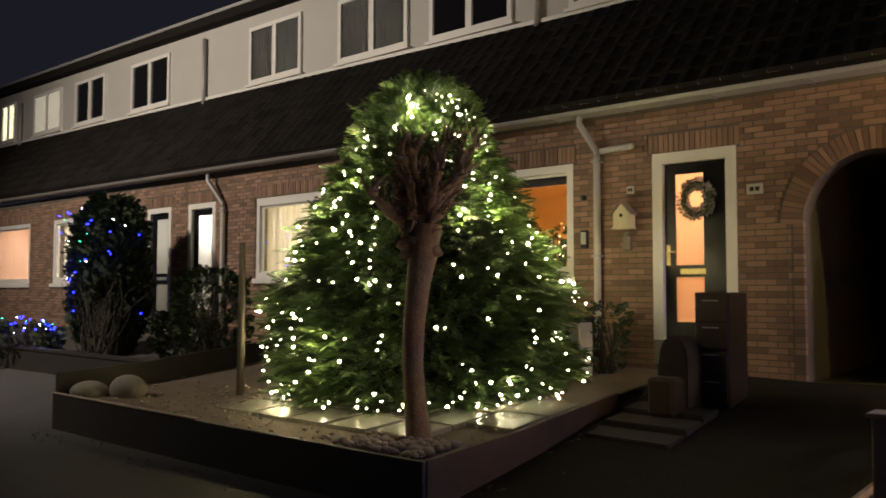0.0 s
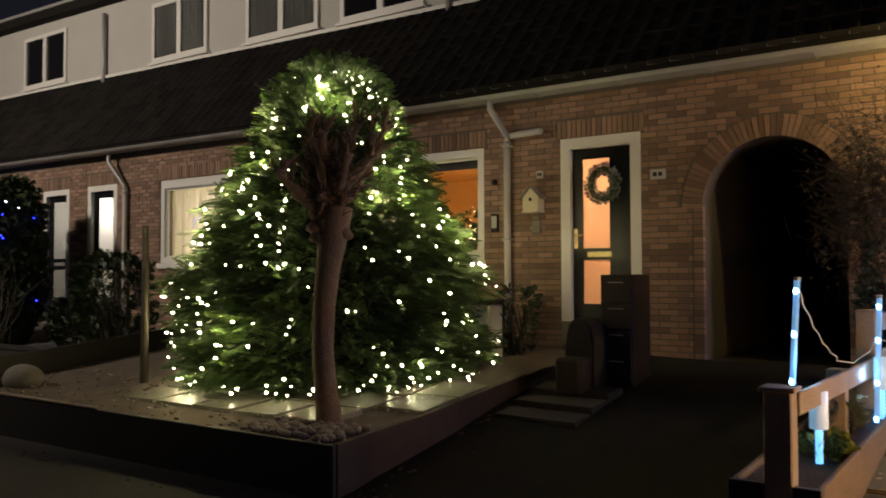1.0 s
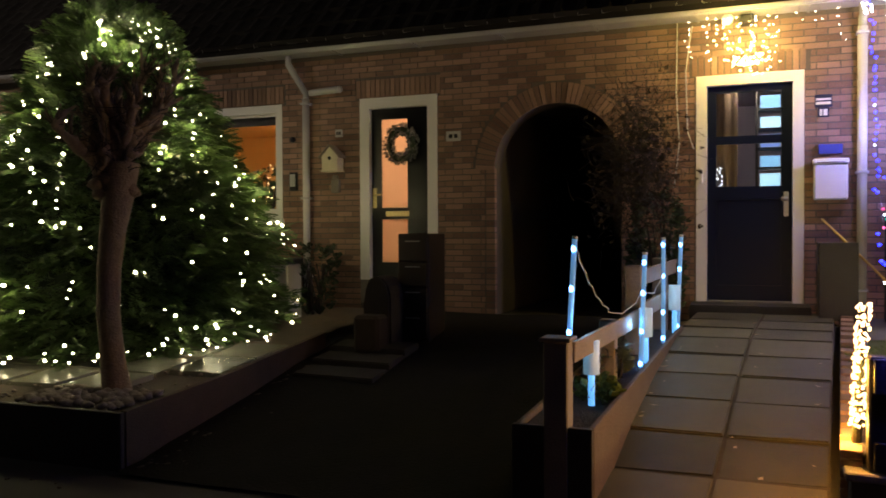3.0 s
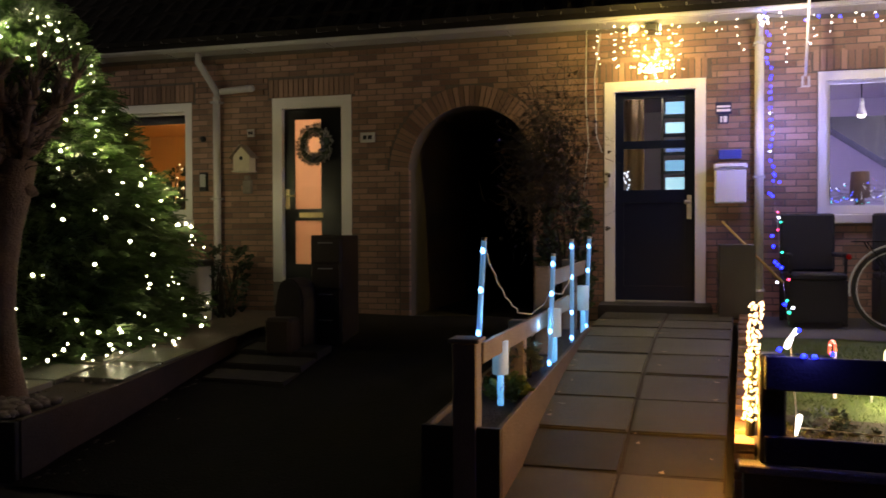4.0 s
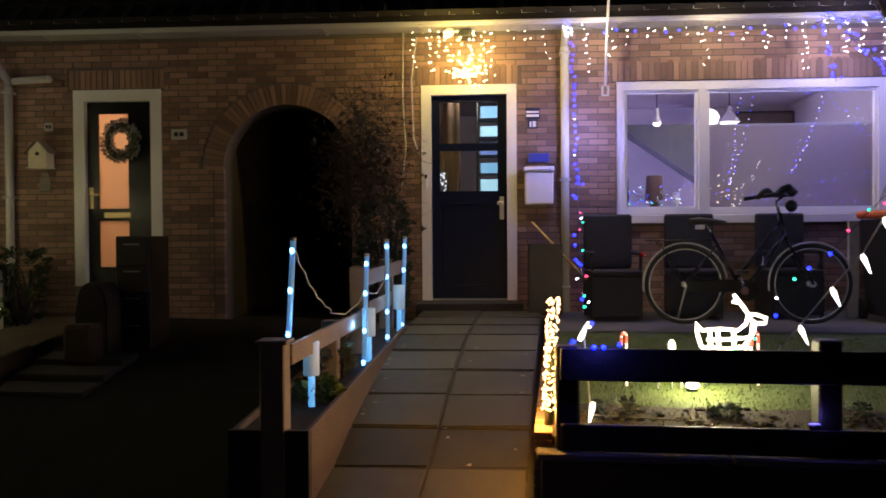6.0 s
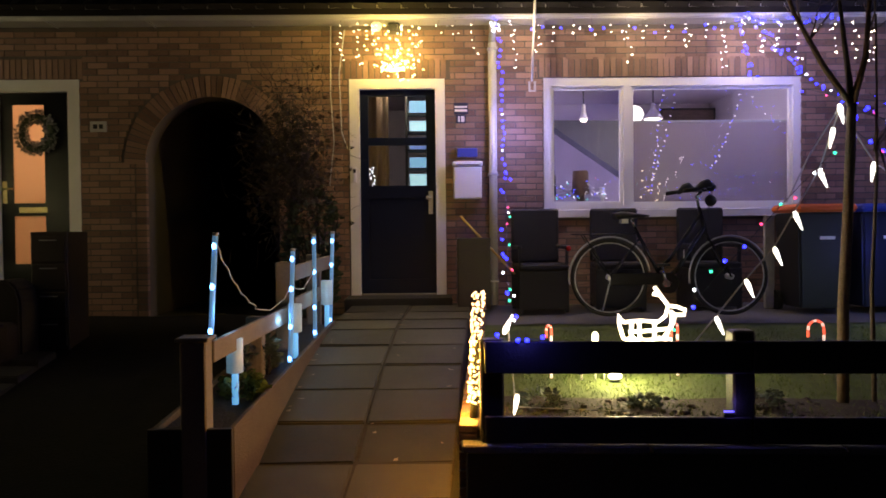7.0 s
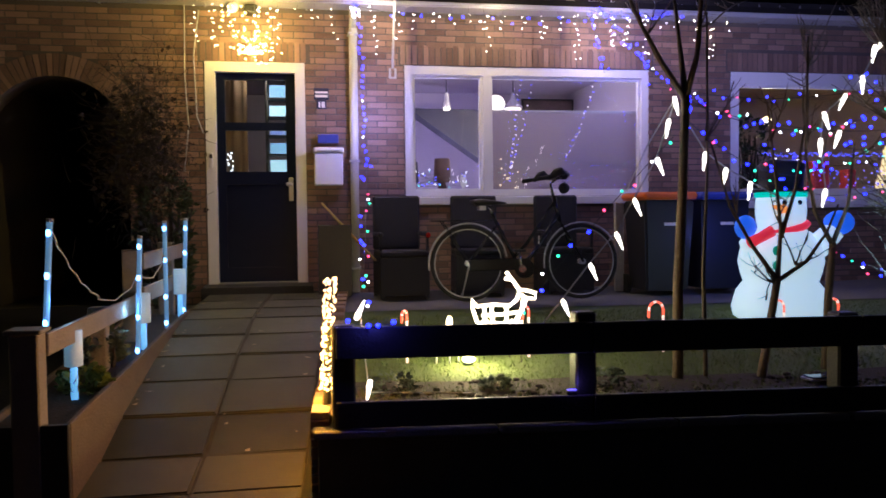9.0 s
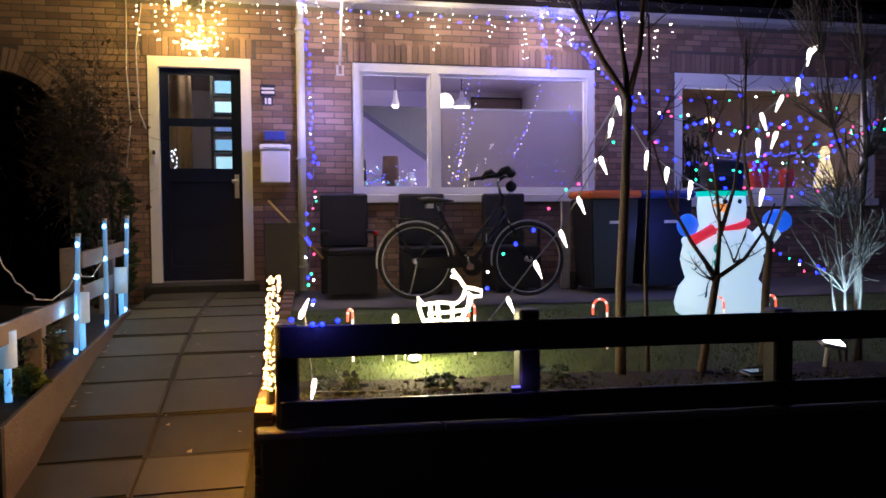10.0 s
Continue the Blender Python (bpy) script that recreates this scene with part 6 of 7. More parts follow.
blob(lambda: tube(bm, [(-0.2, -0.2, 0.78), (-0.32, -0.2, 0.72), (-0.40, -0.2, 0.68)], [0.05, 0.045, 0.05], 8), 1)
blob(lambda: tube(bm, [(-0.08, -0.17, 0.955), (-0.25, -0.27, 0.985)], [0.04, 0.004], 8), 5)
blob(lambda: ball(bm, (-0.08, -0.185, 1.01), 0.022, 2), 3)
blob(lambda: ball(bm, (0.05, -0.192, 1.01), 0.022, 2), 3)
for z in (0.50, 0.62):
    blob(lambda: ball(bm, (-0.2, -0.265, z), 0.035, 2, (1, 0.6, 1.2)), 6)
blob(lambda: tube(bm, [(0.26, -0.05, 0.60), (0.36, -0.08, 0.70), (0.43, -0.1, 0.78)], [0.11, 0.1, 0.09], 12), 0)
blob(lambda: ball(bm, (0.475, -0.1, 0.84), 0.115, 3, (1.15, 0.8, 0.9)), 2)
blob(lambda: tube(bm, [(-0.26, -0.05, 0.62), (-0.33, -0.05, 0.72)], [0.1, 0.08], 12), 0)
blob(lambda: ball(bm, (-0.35, -0.05, 0.81), 0.10, 3, (0.9, 0.8, 1.0)), 2)
snow = new("snowman_inflatable", mesh_of("snowman_inflatable", bm, *SNOW))
snow.location = (4.60, 6.5, 0.545)
tagged(snow, "glowing white inflatable snowman with black hat and red scarf", "inflatable")

# ---- young trees along the fence ----
MULCHBARK = mat("young_bark", (0.16, 0.12, 0.085), 0.8, vary=0.45, scale=25, bump=0.7, fine=80)
def trunk_to(tr, pts, r0, r1, name="trunk"):
    bm = bmesh.new()
    n = len(pts) - 1
    tube(bm, pts, [r0 + (r1 - r0) * i / n for i in range(n + 1)], 8)
    return part(name, bm, MULCHBARK, tr)


def twigs(tr, starts, count, length, seed, up=0.1, name="twig", r0=0.007):
    r = random.Random(seed)
    for k in range(count):
        p, d = r.choice(starts)
        bm = bmesh.new()
        q = branch(bm, p, Vector(d) + Vector((r.uniform(-0.8, 0.8), r.uniform(-0.5, 0.5), r.uniform(-0.2, 0.8))), length * r.uniform(0.5, 1.2), r0, 0.002, r, 0.22, 6, up, 5)
        for j in range(3):
            branch(bm, q[r.randint(1, 5)], (r.uniform(-1, 1), r.uniform(-0.6, 0.6), r.uniform(-0.1, 0.9)), length * r.uniform(0.15, 0.4), r0 * 0.5, 0.0015, r, 0.25, 4, up, 4)
        part(name, bm, MULCHBARK, tr)


A = thing("young_tree", (2.93, 4.95, 0.42), "bare young tree with a straight stem forking high", "tree", "trees along the fence")
trunk_to(A, [(0, 0, -0.05), (0.0, 0, 0.6), (0.03, 0, 1.2), (0.05, 0, 1.78)], 0.036, 0.028)
for e in ([(0.05, 0, 1.76), (-0.12, 0, 2.0), (-0.30, -0.02, 2.3), (-0.42, 0, 2.65)], [(0.05, 0, 1.78), (0.02, 0.02, 2.1), (-0.04, 0, 2.5)], [(0.05, 0, 1.76), (0.12, -0.02, 2.05), (0.16, 0, 2.5), (0.17, 0, 2.8)]):
    trunk_to(A, e, 0.022, 0.008, "limb")
trunk_to(A, [(0.20, 0.02, -0.05), (0.17, 0, 0.7), (0.20, 0, 1.4), (0.19, 0, 2.3)], 0.016, 0.006, "limb")
twigs(A, [((-0.2, 0, 2.15), (-0.4, 0, 0.6)), ((0.14, 0, 2.2), (0.3, 0, 0.6)), ((0.18, 0, 1.5), (0.2, 0, 0.8))], 9, 0.5, 81)
B = thing("young_tree", (3.50, 4.90, 0.42), "small bare forked tree by the fence rail", "tree", "trees along the fence")
trunk_to(B, [(-0.04, 0, -0.05), (0.02, 0, 0.3), (0.08, 0, 0.64)], 0.03, 0.024)
for e in ([(0.08, 0, 0.62), (-0.1, 0, 0.85), (-0.25, 0, 1.1), (-0.38, 0, 1.5)], [(0.08, 0, 0.64), (0.1, 0, 0.95), (0.06, 0, 1.3), (0.0, 0, 1.75)], [(0.08, 0, 0.62), (0.28, 0, 0.74), (0.42, 0, 0.92), (0.5, 0, 1.1)], [(0.1, 0, 0.9), (0.2, 0, 1.2), (0.26, 0, 1.6)]):
    trunk_to(B, e, 0.017, 0.006, "limb")
twigs(B, [((0.08, 0, 0.6), (-0.6, 0, -0.1)), ((0.2, 0, 0.72), (0.6, 0, 0.1)), ((0.08, 0, 1.0), (0.1, 0, 0.8)), ((0.0, 0, 0.5), (0.6, 0, 0)), ((-0.2, 0, 1.05), (-0.2, 0, 0.8)), ((0.02, 0, 1.5), (0.0, 0, 1.0))], 16, 0.34, 82)
C = thing("young_tree", (4.02, 5.05, 0.42), "bare young tree with an upright fork", "tree", "trees along the fence")
trunk_to(C, [(0, 0, -0.05), (0.02, 0, 0.5), (0.05, 0, 0.85)], 0.03, 0.024)
for e in ([(0.05, 0, 0.83), (-0.08, 0, 1.05), (-0.15, 0, 1.4), (-0.14, 0, 2.2)], [(0.05, 0, 0.85), (0.16, 0, 1.1), (0.2, 0, 1.5)]):
    trunk_to(C, e, 0.018, 0.006, "limb")
twigs(C, [((-0.14, 0, 1.5), (-0.1, 0, 0.9)), ((-0.14, 0, 2.0), (0.3, 0, 0.9)), ((0.18, 0, 1.4), (0.3, 0, 0.9))], 10, 0.5, 83)
D = thing("bare_tree", (4.62, 5.0, 0.42), "dense bare tree lit cold white from below", "tree", "trees along the fence")
trunk_to(D, [(0.12, 0, -0.05), (0.10, 0, 0.7), (0.16, 0, 1.5), (0.12, 0, 2.1), (0.05, 0, 2.7)], 0.026, 0.010)
for e in ([(0.12, 0, 0.6), (-0.02, -0.05, 1.1), (-0.05, -0.05, 1.6)], [(0.1, 0, 1.1), (-0.1, 0, 1.6), (-0.2, 0, 2.2), (-0.25, 0, 2.5)], [(0.1, 0, 1.3), (0.35, 0, 1.8), (0.5, 0, 2.4)], [(-0.06, -0.1, -0.05), (-0.08, -0.1, 0.5), (-0.14, -0.1, 1.2)], [(-0.02, -0.12, -0.05), (0.03, -0.12, 0.5), (0.04, -0.1, 1.1)], [(-0.1, -0.1, -0.05), (-0.16, -0.1, 0.4), (-0.24, -0.1, 0.9)]):
    trunk_to(D, e, 0.011, 0.005, "limb")
twigs(D, [((-0.08, -0.1, 0.5), (-0.3, 0, 0.6)), ((0.03, -0.1, 0.7), (0.2, 0, 0.8)), ((-0.12, -0.1, 1.0), (-0.4, 0, 0.6)), ((0.15, 0, 1.4), (0.4, 0, 0.5)), ((-0.1, 0, 1.6), (-0.5, 0, 0.5)), ((-0.2, 0, 2.1), (-0.4, 0, 0.8)), ((0.12, 0, 2.0), (0.2, 0, 0.9)), ((0.3, 0, 1.7), (0.3, 0, 0.7)), ((0.1, 0, 1.0), (-0.7, 0, 0.3))], 190, 0.50, 84, 0.05, r0=0.0055)
fl = thing("floodlight", (4.38, 4.83, 0.42), "small white floodlight on a tilted stake", "floodlight")
bars("stake", [[(-0.05, 0, -0.05), (-0.02, 0, 0.14)]], 0.02, PVC, fl, seg=6)
bm = bmesh.new()
box(bm, -0.09, 0.09, -0.045, 0.045, 0.0, 0.03, bevel=0.008)
hd = part("head", bm, WHITE, fl)
hd.matrix_basis = pose(0.0, 0, 0.155, 22, 12, 0)
bm = bmesh.new()
box(bm, -0.075, 0.075, -0.035, 0.035, 0.031, 0.036)
le = part("lens", bm, glow("cold_flood_lens", (0.75, 0.9, 1.0), 20), fl)
le.matrix_basis = pose(0.0, 0, 0.155, 22, 12, 0)

pan = thing("flat_garden_light", (3.80, 4.76, 0.43), "small flat solar garden light lying on the soil bed", "garden light")
boxes("panel", [(-0.10, 0.10, -0.05, 0.05, 0.012, 0.024)], mat("solar_glass", (0.05, 0.08, 0.2), 0.12, vary=0.2, bump=0), pan, bevel=0.003)
boxes("rim", [(-0.11, 0.11, -0.06, 0.06, 0.0, 0.0115)], STEEL, pan, bevel=0.002)
bs = thing("garden_spot", (2.055, 4.419, 0.486), "small blue glowing garden spot on the fence rail", "spotlight")
boxes("housing", [(-0.03, 0.03, -0.014, 0.014, 0.0, 0.025)], BLACKPLASTIC, bs, bevel=0.004)
boxes("lens", [(-0.024, 0.024, -0.01, 0.01, 0.0255, 0.03)], glow("blue_spot_lens", (0.12, 0.1, 1.0), 2.5), bs)

# ---- string of large icicle drops between the trees ----
drops = thing("icicle_drop_string", (0, 0, 0), "string of big white icicle drop lights between the trees", "string lights")
DROP = glow("icicle_drop", (1.0, 0.93, 0.82), 5)
main = [(1.98, 5.0, 0.70), (2.19, 5.0, 0.95), (2.37, 5.0, 1.17), (2.54, 5.0, 1.36), (2.66, 5.0, 1.57), (2.81, 5.0, 1.82), (2.93, 4.98, 2.2)]
right = [(2.93, 4.98, 2.16), (3.14, 5.0, 1.86), (3.28, 5.0, 1.76), (3.45, 5.0, 1.67), (3.7, 5.0, 1.55)]
upper = [(3.98, 5.0, 1.62), (3.94, 5.0, 1.9), (3.95, 5.0, 2.1), (4.12, 5.0, 2.24), (4.24, 5.0, 2.35), (4.36, 5.0, 2.58)]
for line in (main, right, upper, [(2.93, 4.98, 2.2), (2.75, 5.0, 1.9), (2.62, 5.02, 1.62)]):
    bars("cable", [line], 0.005, WIRE, drops, seg=5)
bm = bmesh.new()
tube(bm, [(0, 0, 0), (0.0, 0, -0.03), (0.0, 0, -0.12)], [0.010, 0.016, 0.004], 8)
dropm = mesh_of("drop", bm, DROP)
for (x, y, z), lean in [(p, 24) for p in main[1:-1]] + [(p, -8) for p in right[1:4]] + [((3.98, 5.0, 1.62), -12), ((3.94, 5.0, 1.95), 0), ((3.96, 5.0, 2.12), 20), ((4.12, 5.0, 2.24), -25), ((4.24, 5.0, 2.36), 0), ((4.33, 5.0, 2.56), -10), ((4.38, 5.0, 2.58), -40), ((4.08, 5.0, 2.0), -20), ((3.0, 4.97, 2.12), -6), ((2.91, 4.96, 2.2), 12), ((2.88, 4.97, 2.06), -10)]:
    o = new("drop", dropm)
    o.parent = drops
    o.matrix_basis = pose(x, y, z, 0, -lean, 0)
gr = thing("icicle_drop_string", (0, 0, 0), "white drop light and cable lying on the soil", "string lights")
bars("cable", [sag((0.93, 4.75, 0.92), (0.98, 4.85, 0.46), 0, 4), sag((0.98, 4.85, 0.46), (1.6, 4.78, 0.44), 0.0, 8)], 0.004, WIRE, gr, seg=5)
for x, y, z, a in ((0.985, 4.8, 0.54, 10), (0.90, 4.70, 0.90, 205)):
    o = new("drop", dropm)
    o.parent = gr
    o.matrix_basis = pose(x, y, z, 0, a, 0)

# ---- grass and small plants of the front garden ----
r = random.Random(90)
V, F = [], []
for k in range(26000):
    x = r.uniform(0.85, 8.0) if k % 3 else r.uniform(0.85, 4.6)
    y = r.uniform(fy(x) + 0.58, 7.1)
    z = ramp(y, LAWNZ)
    a, h, w2 = r.uniform(0, 6.28), r.uniform(0.012, 0.032), 0.003
    lx, ly = r.uniform(-0.02, 0.02), r.uniform(-0.02, 0.02)
    i = len(V)
    V += [(x - w2 * math.cos(a), y - w2 * math.sin(a), z - 0.005), (x + w2 * math.cos(a), y + w2 * math.sin(a), z - 0.005), (x + lx, y + ly, z + h)]
    F.append((i, i + 1, i + 2))
tagged(raw("grass", V, F, GRASS), "short green grass of the front lawn", "grass", kind="stuff")
V, F = sprays(2000, lambda q: ((lambda x: (x, fy(x) + q.uniform(0.1, 0.62), ramp(fy(x) + 0.5, LAWNZ)))(q.uniform(0.9, 7.5)), (q.uniform(-0.6, 0.6), q.uniform(-0.6, 0.6), 1)), 0.03, 4, 92, 0.16)
tagged(raw("ground_cover", V, F, mat("low_herb", (0.10, 0.12, 0.04), 0.7, vary=0.5, bump=0, per="island")), "sparse low weeds on the soil bed", "weeds", kind="stuff")
bm = bmesh.new()
for k in range(260):
    x = r.uniform(0.9, 5.2)
    y = fy(x) + r.uniform(0.15, 0.62)
    ball(bm, (x, y, ramp(y, LAWNZ) + 0.01), r.uniform(0.008, 0.03), 1, (1, r.uniform(0.6, 1.4), 0.6))
tagged(part("soil_clods", bm, SOIL), "loose dark clods in the dug bed", "soil", kind="stuff")
for x, s in ((1.12, 0.16), (1.75, 0.1), (2.45, 0.13)):
    shrub("bed_plant", (x, 4.95, 0.42), (s * 0.8, s * 0.7, s * 0.7), 150, 0.04, "small grey green cushion plant in the soil bed", int(x * 50), mat("grey_green_leaf", (0.11, 0.14, 0.1), 0.7, vary=0.4, bump=0, per="island"))

# fallen leaves on the path
r = random.Random(95)
for k in range(26):
    y = r.uniform(4.7, 8.0)
    x = (r.choice((-0.5, -0.45, 0.55)) if k % 3 else r.uniform(-0.4, 0.5)) + SKEW * (y - 5.1)
    bm = bmesh.new()
    s = r.uniform(0.015, 0.035)
    vs = [bm.verts.new(q) for q in ((-s, 0, 0.004), (0, -s * 0.5, 0.0), (s, 0, 0.008), (0, s * 0.5, 0.0))]
    bm.faces.new(vs)
    o = part("fallen_leaf", bm, mat("dry_leaf", (0.3, 0.24, 0.16), 0.8, vary=0.4, bump=0.2))
    o.matrix_basis = pose(x, y, ramp(y, PATHZ) + 0.008, 10, 0, r.uniform(0, 360))
    tagged(o, "small dry leaf lying on the garden path", "leaf", "leaves on the path")

# ---- what shows behind the front window ----
bl = thing("roller_blind", (3.475, FACE + 0.17, 1.70), "grey lilac roller blind covering the lower pane", "blind")
bm = bmesh.new()
box(bm, -0.85, 0.85, 0, 0.006, 0.0, 0.90)
part("cloth", bm, cloth("lilac_blind", (0.42, 0.36, 0.38), 0.35), bl)
boxes("top_rail", [(-0.86, 0.86, -0.008, 0.014, 0.902, 0.925)], ZINC, bl)
for k in range(3):
    boxes("pleat", [(-0.85, 0.85, -0.006, -0.002, 0.30 + k * 0.035, 0.306 + k * 0.035)], ZINC, bl)


def pendant(x, y, z, r, label):
    p = thing("pendant_lamp", (x, y, z), label, "lamp", "pendant lamps")
    bm = bmesh.new()
    lathe(bm, [(r, 0.0), (r * 0.96, 0.025), (r * 0.45, 0.10), (0.03, 0.13), (0.02, 0.2)], (0, 0, 0), 20)
    part("shade", bm, WHITE, p)
    bm = bmesh.new()
    tube(bm, [(0, 0, -0.004), (0, 0, -0.03)], [r * 0.85, r * 0.6], 16)
    part("diffuser", bm, glow("warm_diffuser", (1.0, 0.86, 0.7), 6), p)
    bars("cord", [[(0, 0, 0.2), (0, 0, 3.41 - z)]], 0.006, BLACKPLASTIC, p)


pendant(3.28, FACE + 1.6, 2.83, 0.12, "white pendant lamp burning over the table")
pendant(2.53, FACE + 2.2, 2.91, 0.055, "small white pendant lamp")
bm = bmesh.new()
ball(bm, (3.25, FACE + 2.4, 3.0), 0.12, 2)
tagged(part("globe_lamp", bm, glow("globe_glow", (1.0, 0.93, 0.85), 3)), "round white globe lamp glowing in the room", "lamp")
# added wedge imitates a dark sloping roof reflected in the left pane
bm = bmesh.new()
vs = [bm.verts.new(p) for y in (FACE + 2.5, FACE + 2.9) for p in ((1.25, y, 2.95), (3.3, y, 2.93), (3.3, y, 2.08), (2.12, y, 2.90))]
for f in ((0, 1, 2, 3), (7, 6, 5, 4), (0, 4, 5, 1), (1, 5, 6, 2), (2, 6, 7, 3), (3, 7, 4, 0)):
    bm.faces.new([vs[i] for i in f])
tagged(part("stair_soffit", bm, mat("dark_reflection", (0.05, 0.048, 0.062), 0.8, vary=0.2)), "dark wedge standing in for a roof reflected in the pane", "stairs", kind="structure")
pic = thing("wall_picture", (4.45, FACE + 3.9, 3.0), "large dark abstract picture on the wall", "picture")
boxes("frame", [(-0.42, 0.42, 0.03, 0.06, -0.3, 0.3)], BLACKPLASTIC, pic)
boxes("canvas", [(-0.39, 0.39, 0.02, 0.028, -0.27, 0.27)], mat("dark_canvas", (0.09, 0.06, 0.06), 0.7, vary=0.8, scale=6), pic)
cab = thing("sideboard", (2.3, FACE + 0.85, 0.76), "low cabinet with small ornaments behind the window", "cabinet")
boxes("body", [(-0.6, 0.5, -0.2, 0.2, 0, 0.94)], mat("blue_grey_cabinet", (0.2, 0.2, 0.26), 0.6, vary=0.2), cab, bevel=0.008)
r = random.Random(101)
orn = thing("window_lights", (0, 0, 0), "small coloured lights and ornaments along the window sill, gold column imitating a reflection", "string lights")
op = [(r.uniform(1.85, 2.5), FACE + 0.4 + r.uniform(0, 0.2), 1.80 + abs(r.gauss(0, 0.09))) for _ in range(40)]
TINY = {k: bulb_mesh("bulb", glow(k + "_tiny", c, p), 0.007) for k, c, p in (("blue", (0.05, 0.08, 1.0), 6), ("white", (0.85, 0.88, 1.0), 8), ("green", (0.05, 0.8, 0.6), 3), ("gold", (1.0, 0.75, 0.35), 8))}
bulbs(orn, TINY["blue"], op[:20])
bulbs(orn, TINY["white"], op[20:32])
bulbs(orn, TINY["green"], op[32:])
# gold column of bulbs stands in for lights reflected in the pane
bulbs(orn, TINY["gold"], [(2.85 + 0.10 * math.sin(k * 2.4), FACE + 0.14, 1.74 + 0.035 * k) for k in range(11)])
bars("cable", [op[k:k + 6] for k in range(0, 36, 6)], 0.002, DARKWIRE, orn, seg=3)
boxes("shelf", [(1.75, 2.55, FACE + 0.36, FACE + 0.66, 1.74, 1.78)], WHITE, orn)
for x, h, w2, m, lab in ((1.86, 0.30, 0.05, mat("dark_shade", (0.04, 0.03, 0.05), 0.6), "slim dark table lamp on the sill"), (2.18, 0.34, 0.10, mat("brown_basket", (0.16, 0.1, 0.08), 0.8), "tall brown cylinder shade on the sill"), (2.42, 0.16, 0.035, WHITE, "small white ornament on the sill")):
    bm = bmesh.new()
    tube(bm, [(0, 0, 0), (0, 0, h * 0.2), (0, 0, h * 0.25), (0, 0, h)], [w2 * 0.5, w2 * 0.4, w2, w2 * 0.85], 14)
    o = part("ornament", bm, m)
    o.location = (x, FACE + 0.55, 1.782)
    tagged(o, lab, "ornament")

# ---- hallway behind the blue door ----
sh = thing("lit_shelf", (0.38, FACE + 1.0, 0.76), "narrow hall shelf with blue lit glass blocks", "shelf")
boxes("post", [(-0.15, -0.12, -0.1, 0.1, 0, 2.36)], BLACKPLASTIC, sh)
boxes("post", [(0.12, 0.15, -0.1, 0.1, 0, 2.36)], BLACKPLASTIC, sh)
for k in range(6):
    z = 1.0 + k * 0.21
    boxes("board", [(-0.12, 0.12, -0.1, 0.1, z, z + 0.02)], BLACKPLASTIC, sh)
    boxes("glass_block", [(-0.10, 0.10, -0.07, 0.07, z + 0.022, z + 0.14 + 0.02 * (k % 2))], glow("blue_glass_block" + str(k % 3), ((0.2, 0.35, 0.9), (0.45, 0.8, 1.0), (0.25, 0.6, 1.0))[k % 3], (0.4, 1.0, 0.7)[k % 3]), sh)
bm = bmesh.new()
pleats(bm, -0.25, 0.06, FACE + 0.5, 0.8, 3.0, 0.10, 0.03)
tagged(part("hall_curtain", bm, cloth("brown_curtain", (0.14, 0.1, 0.07), 0.3)), "dark brown curtain hanging in the hall", "curtain")
tw = thing("small_lit_tree", (-0.12, FACE + 0.36, 1.88), "tiny tree of white lights behind the door pane", "ornament")
bars("stem", [[(0, 0, -1.12), (0, 0, 0.3)]], 0.006, BLACKPLASTIC, tw)
bulbs(tw, TINY["white"], [(0.05 * math.cos(k * 2.4) * (1 - k / 20), 0.02 * math.sin(k), 0.06 + 0.017 * k) for k in range(14)])
for x, z in ((0.66, 2.1), (0.66, 2.6)):
    f = boxes("picture_frame", [(x - 0.07, x + 0.07, FACE + 1.9, FACE + 1.92, z - 0.1, z + 0.1)], BLACKPLASTIC, None)
    boxes("print", [(x - 0.05, x + 0.05, FACE + 1.895, FACE + 1.899, z - 0.08, z + 0.08)], PVC, f)
    tagged(f, "small dark picture frame in the hall", "picture")

# ---- plants in the orange lit window ----
rb = thing("roller_blind", (-6.465, FACE + 0.15, 2.87), "dark rolled-up blind at the top of the window", "blind")
bm = bmesh.new()
tube(bm, [(-1.24, 0, 0.08), (1.24, 0, 0.08)], 0.035, 12)
part("roll", bm, mat("dark_blind_cloth", (0.02, 0.018, 0.017), 0.8, vary=0.2), rb)
boxes("cloth", [(-1.24, 1.24, -0.036, -0.032, -0.03, 0.08)], mat("dark_blind_cloth", (0.02, 0.018, 0.017), 0.8), rb)
for x, h in ((-5.55, 0.55), (-5.95, 0.4)):
    shrub("window_plant", (x, FACE + 0.42, 1.78), (0.14, 0.12, h), 120, 0.09, "leafy house plant standing in the lit window", int(-x * 10), mat("house_plant_leaf", (0.03, 0.06, 0.02), 0.5, vary=0.4, bump=0, per="island"))
sill = boxes("plant_shelf", [(-7.7, -5.2, FACE + 0.3, FACE + 0.6, 1.73, 1.77)], WHITE)
tagged(sill, "white shelf inside the orange lit window", "shelf")
wl = thing("window_lights", (0, 0, 0), "golden lights twined through the window plants", "string lights")
bulbs(wl, TINY["gold"], [(r.uniform(-6.0, -5.25), FACE + 0.3, r.uniform(1.82, 2.4)) for _ in range(22)])

# ---- decorations in the right window ----
deco = thing("window_lights", (0, 0, 0), "blue tinsel lights strung inside a window", "string lights")
bulbs(deco, TINY["blue"], [(5.95 + 0.021 * k, FACE + 0.3, 2.16 + r.uniform(-0.025, 0.025)) for k in range(75)])
bulbs(deco, TINY["white"], [(6.1 + r.uniform(0, 0.3), FACE + 0.3, r.uniform(1.98, 2.12)) for k in range(24)])
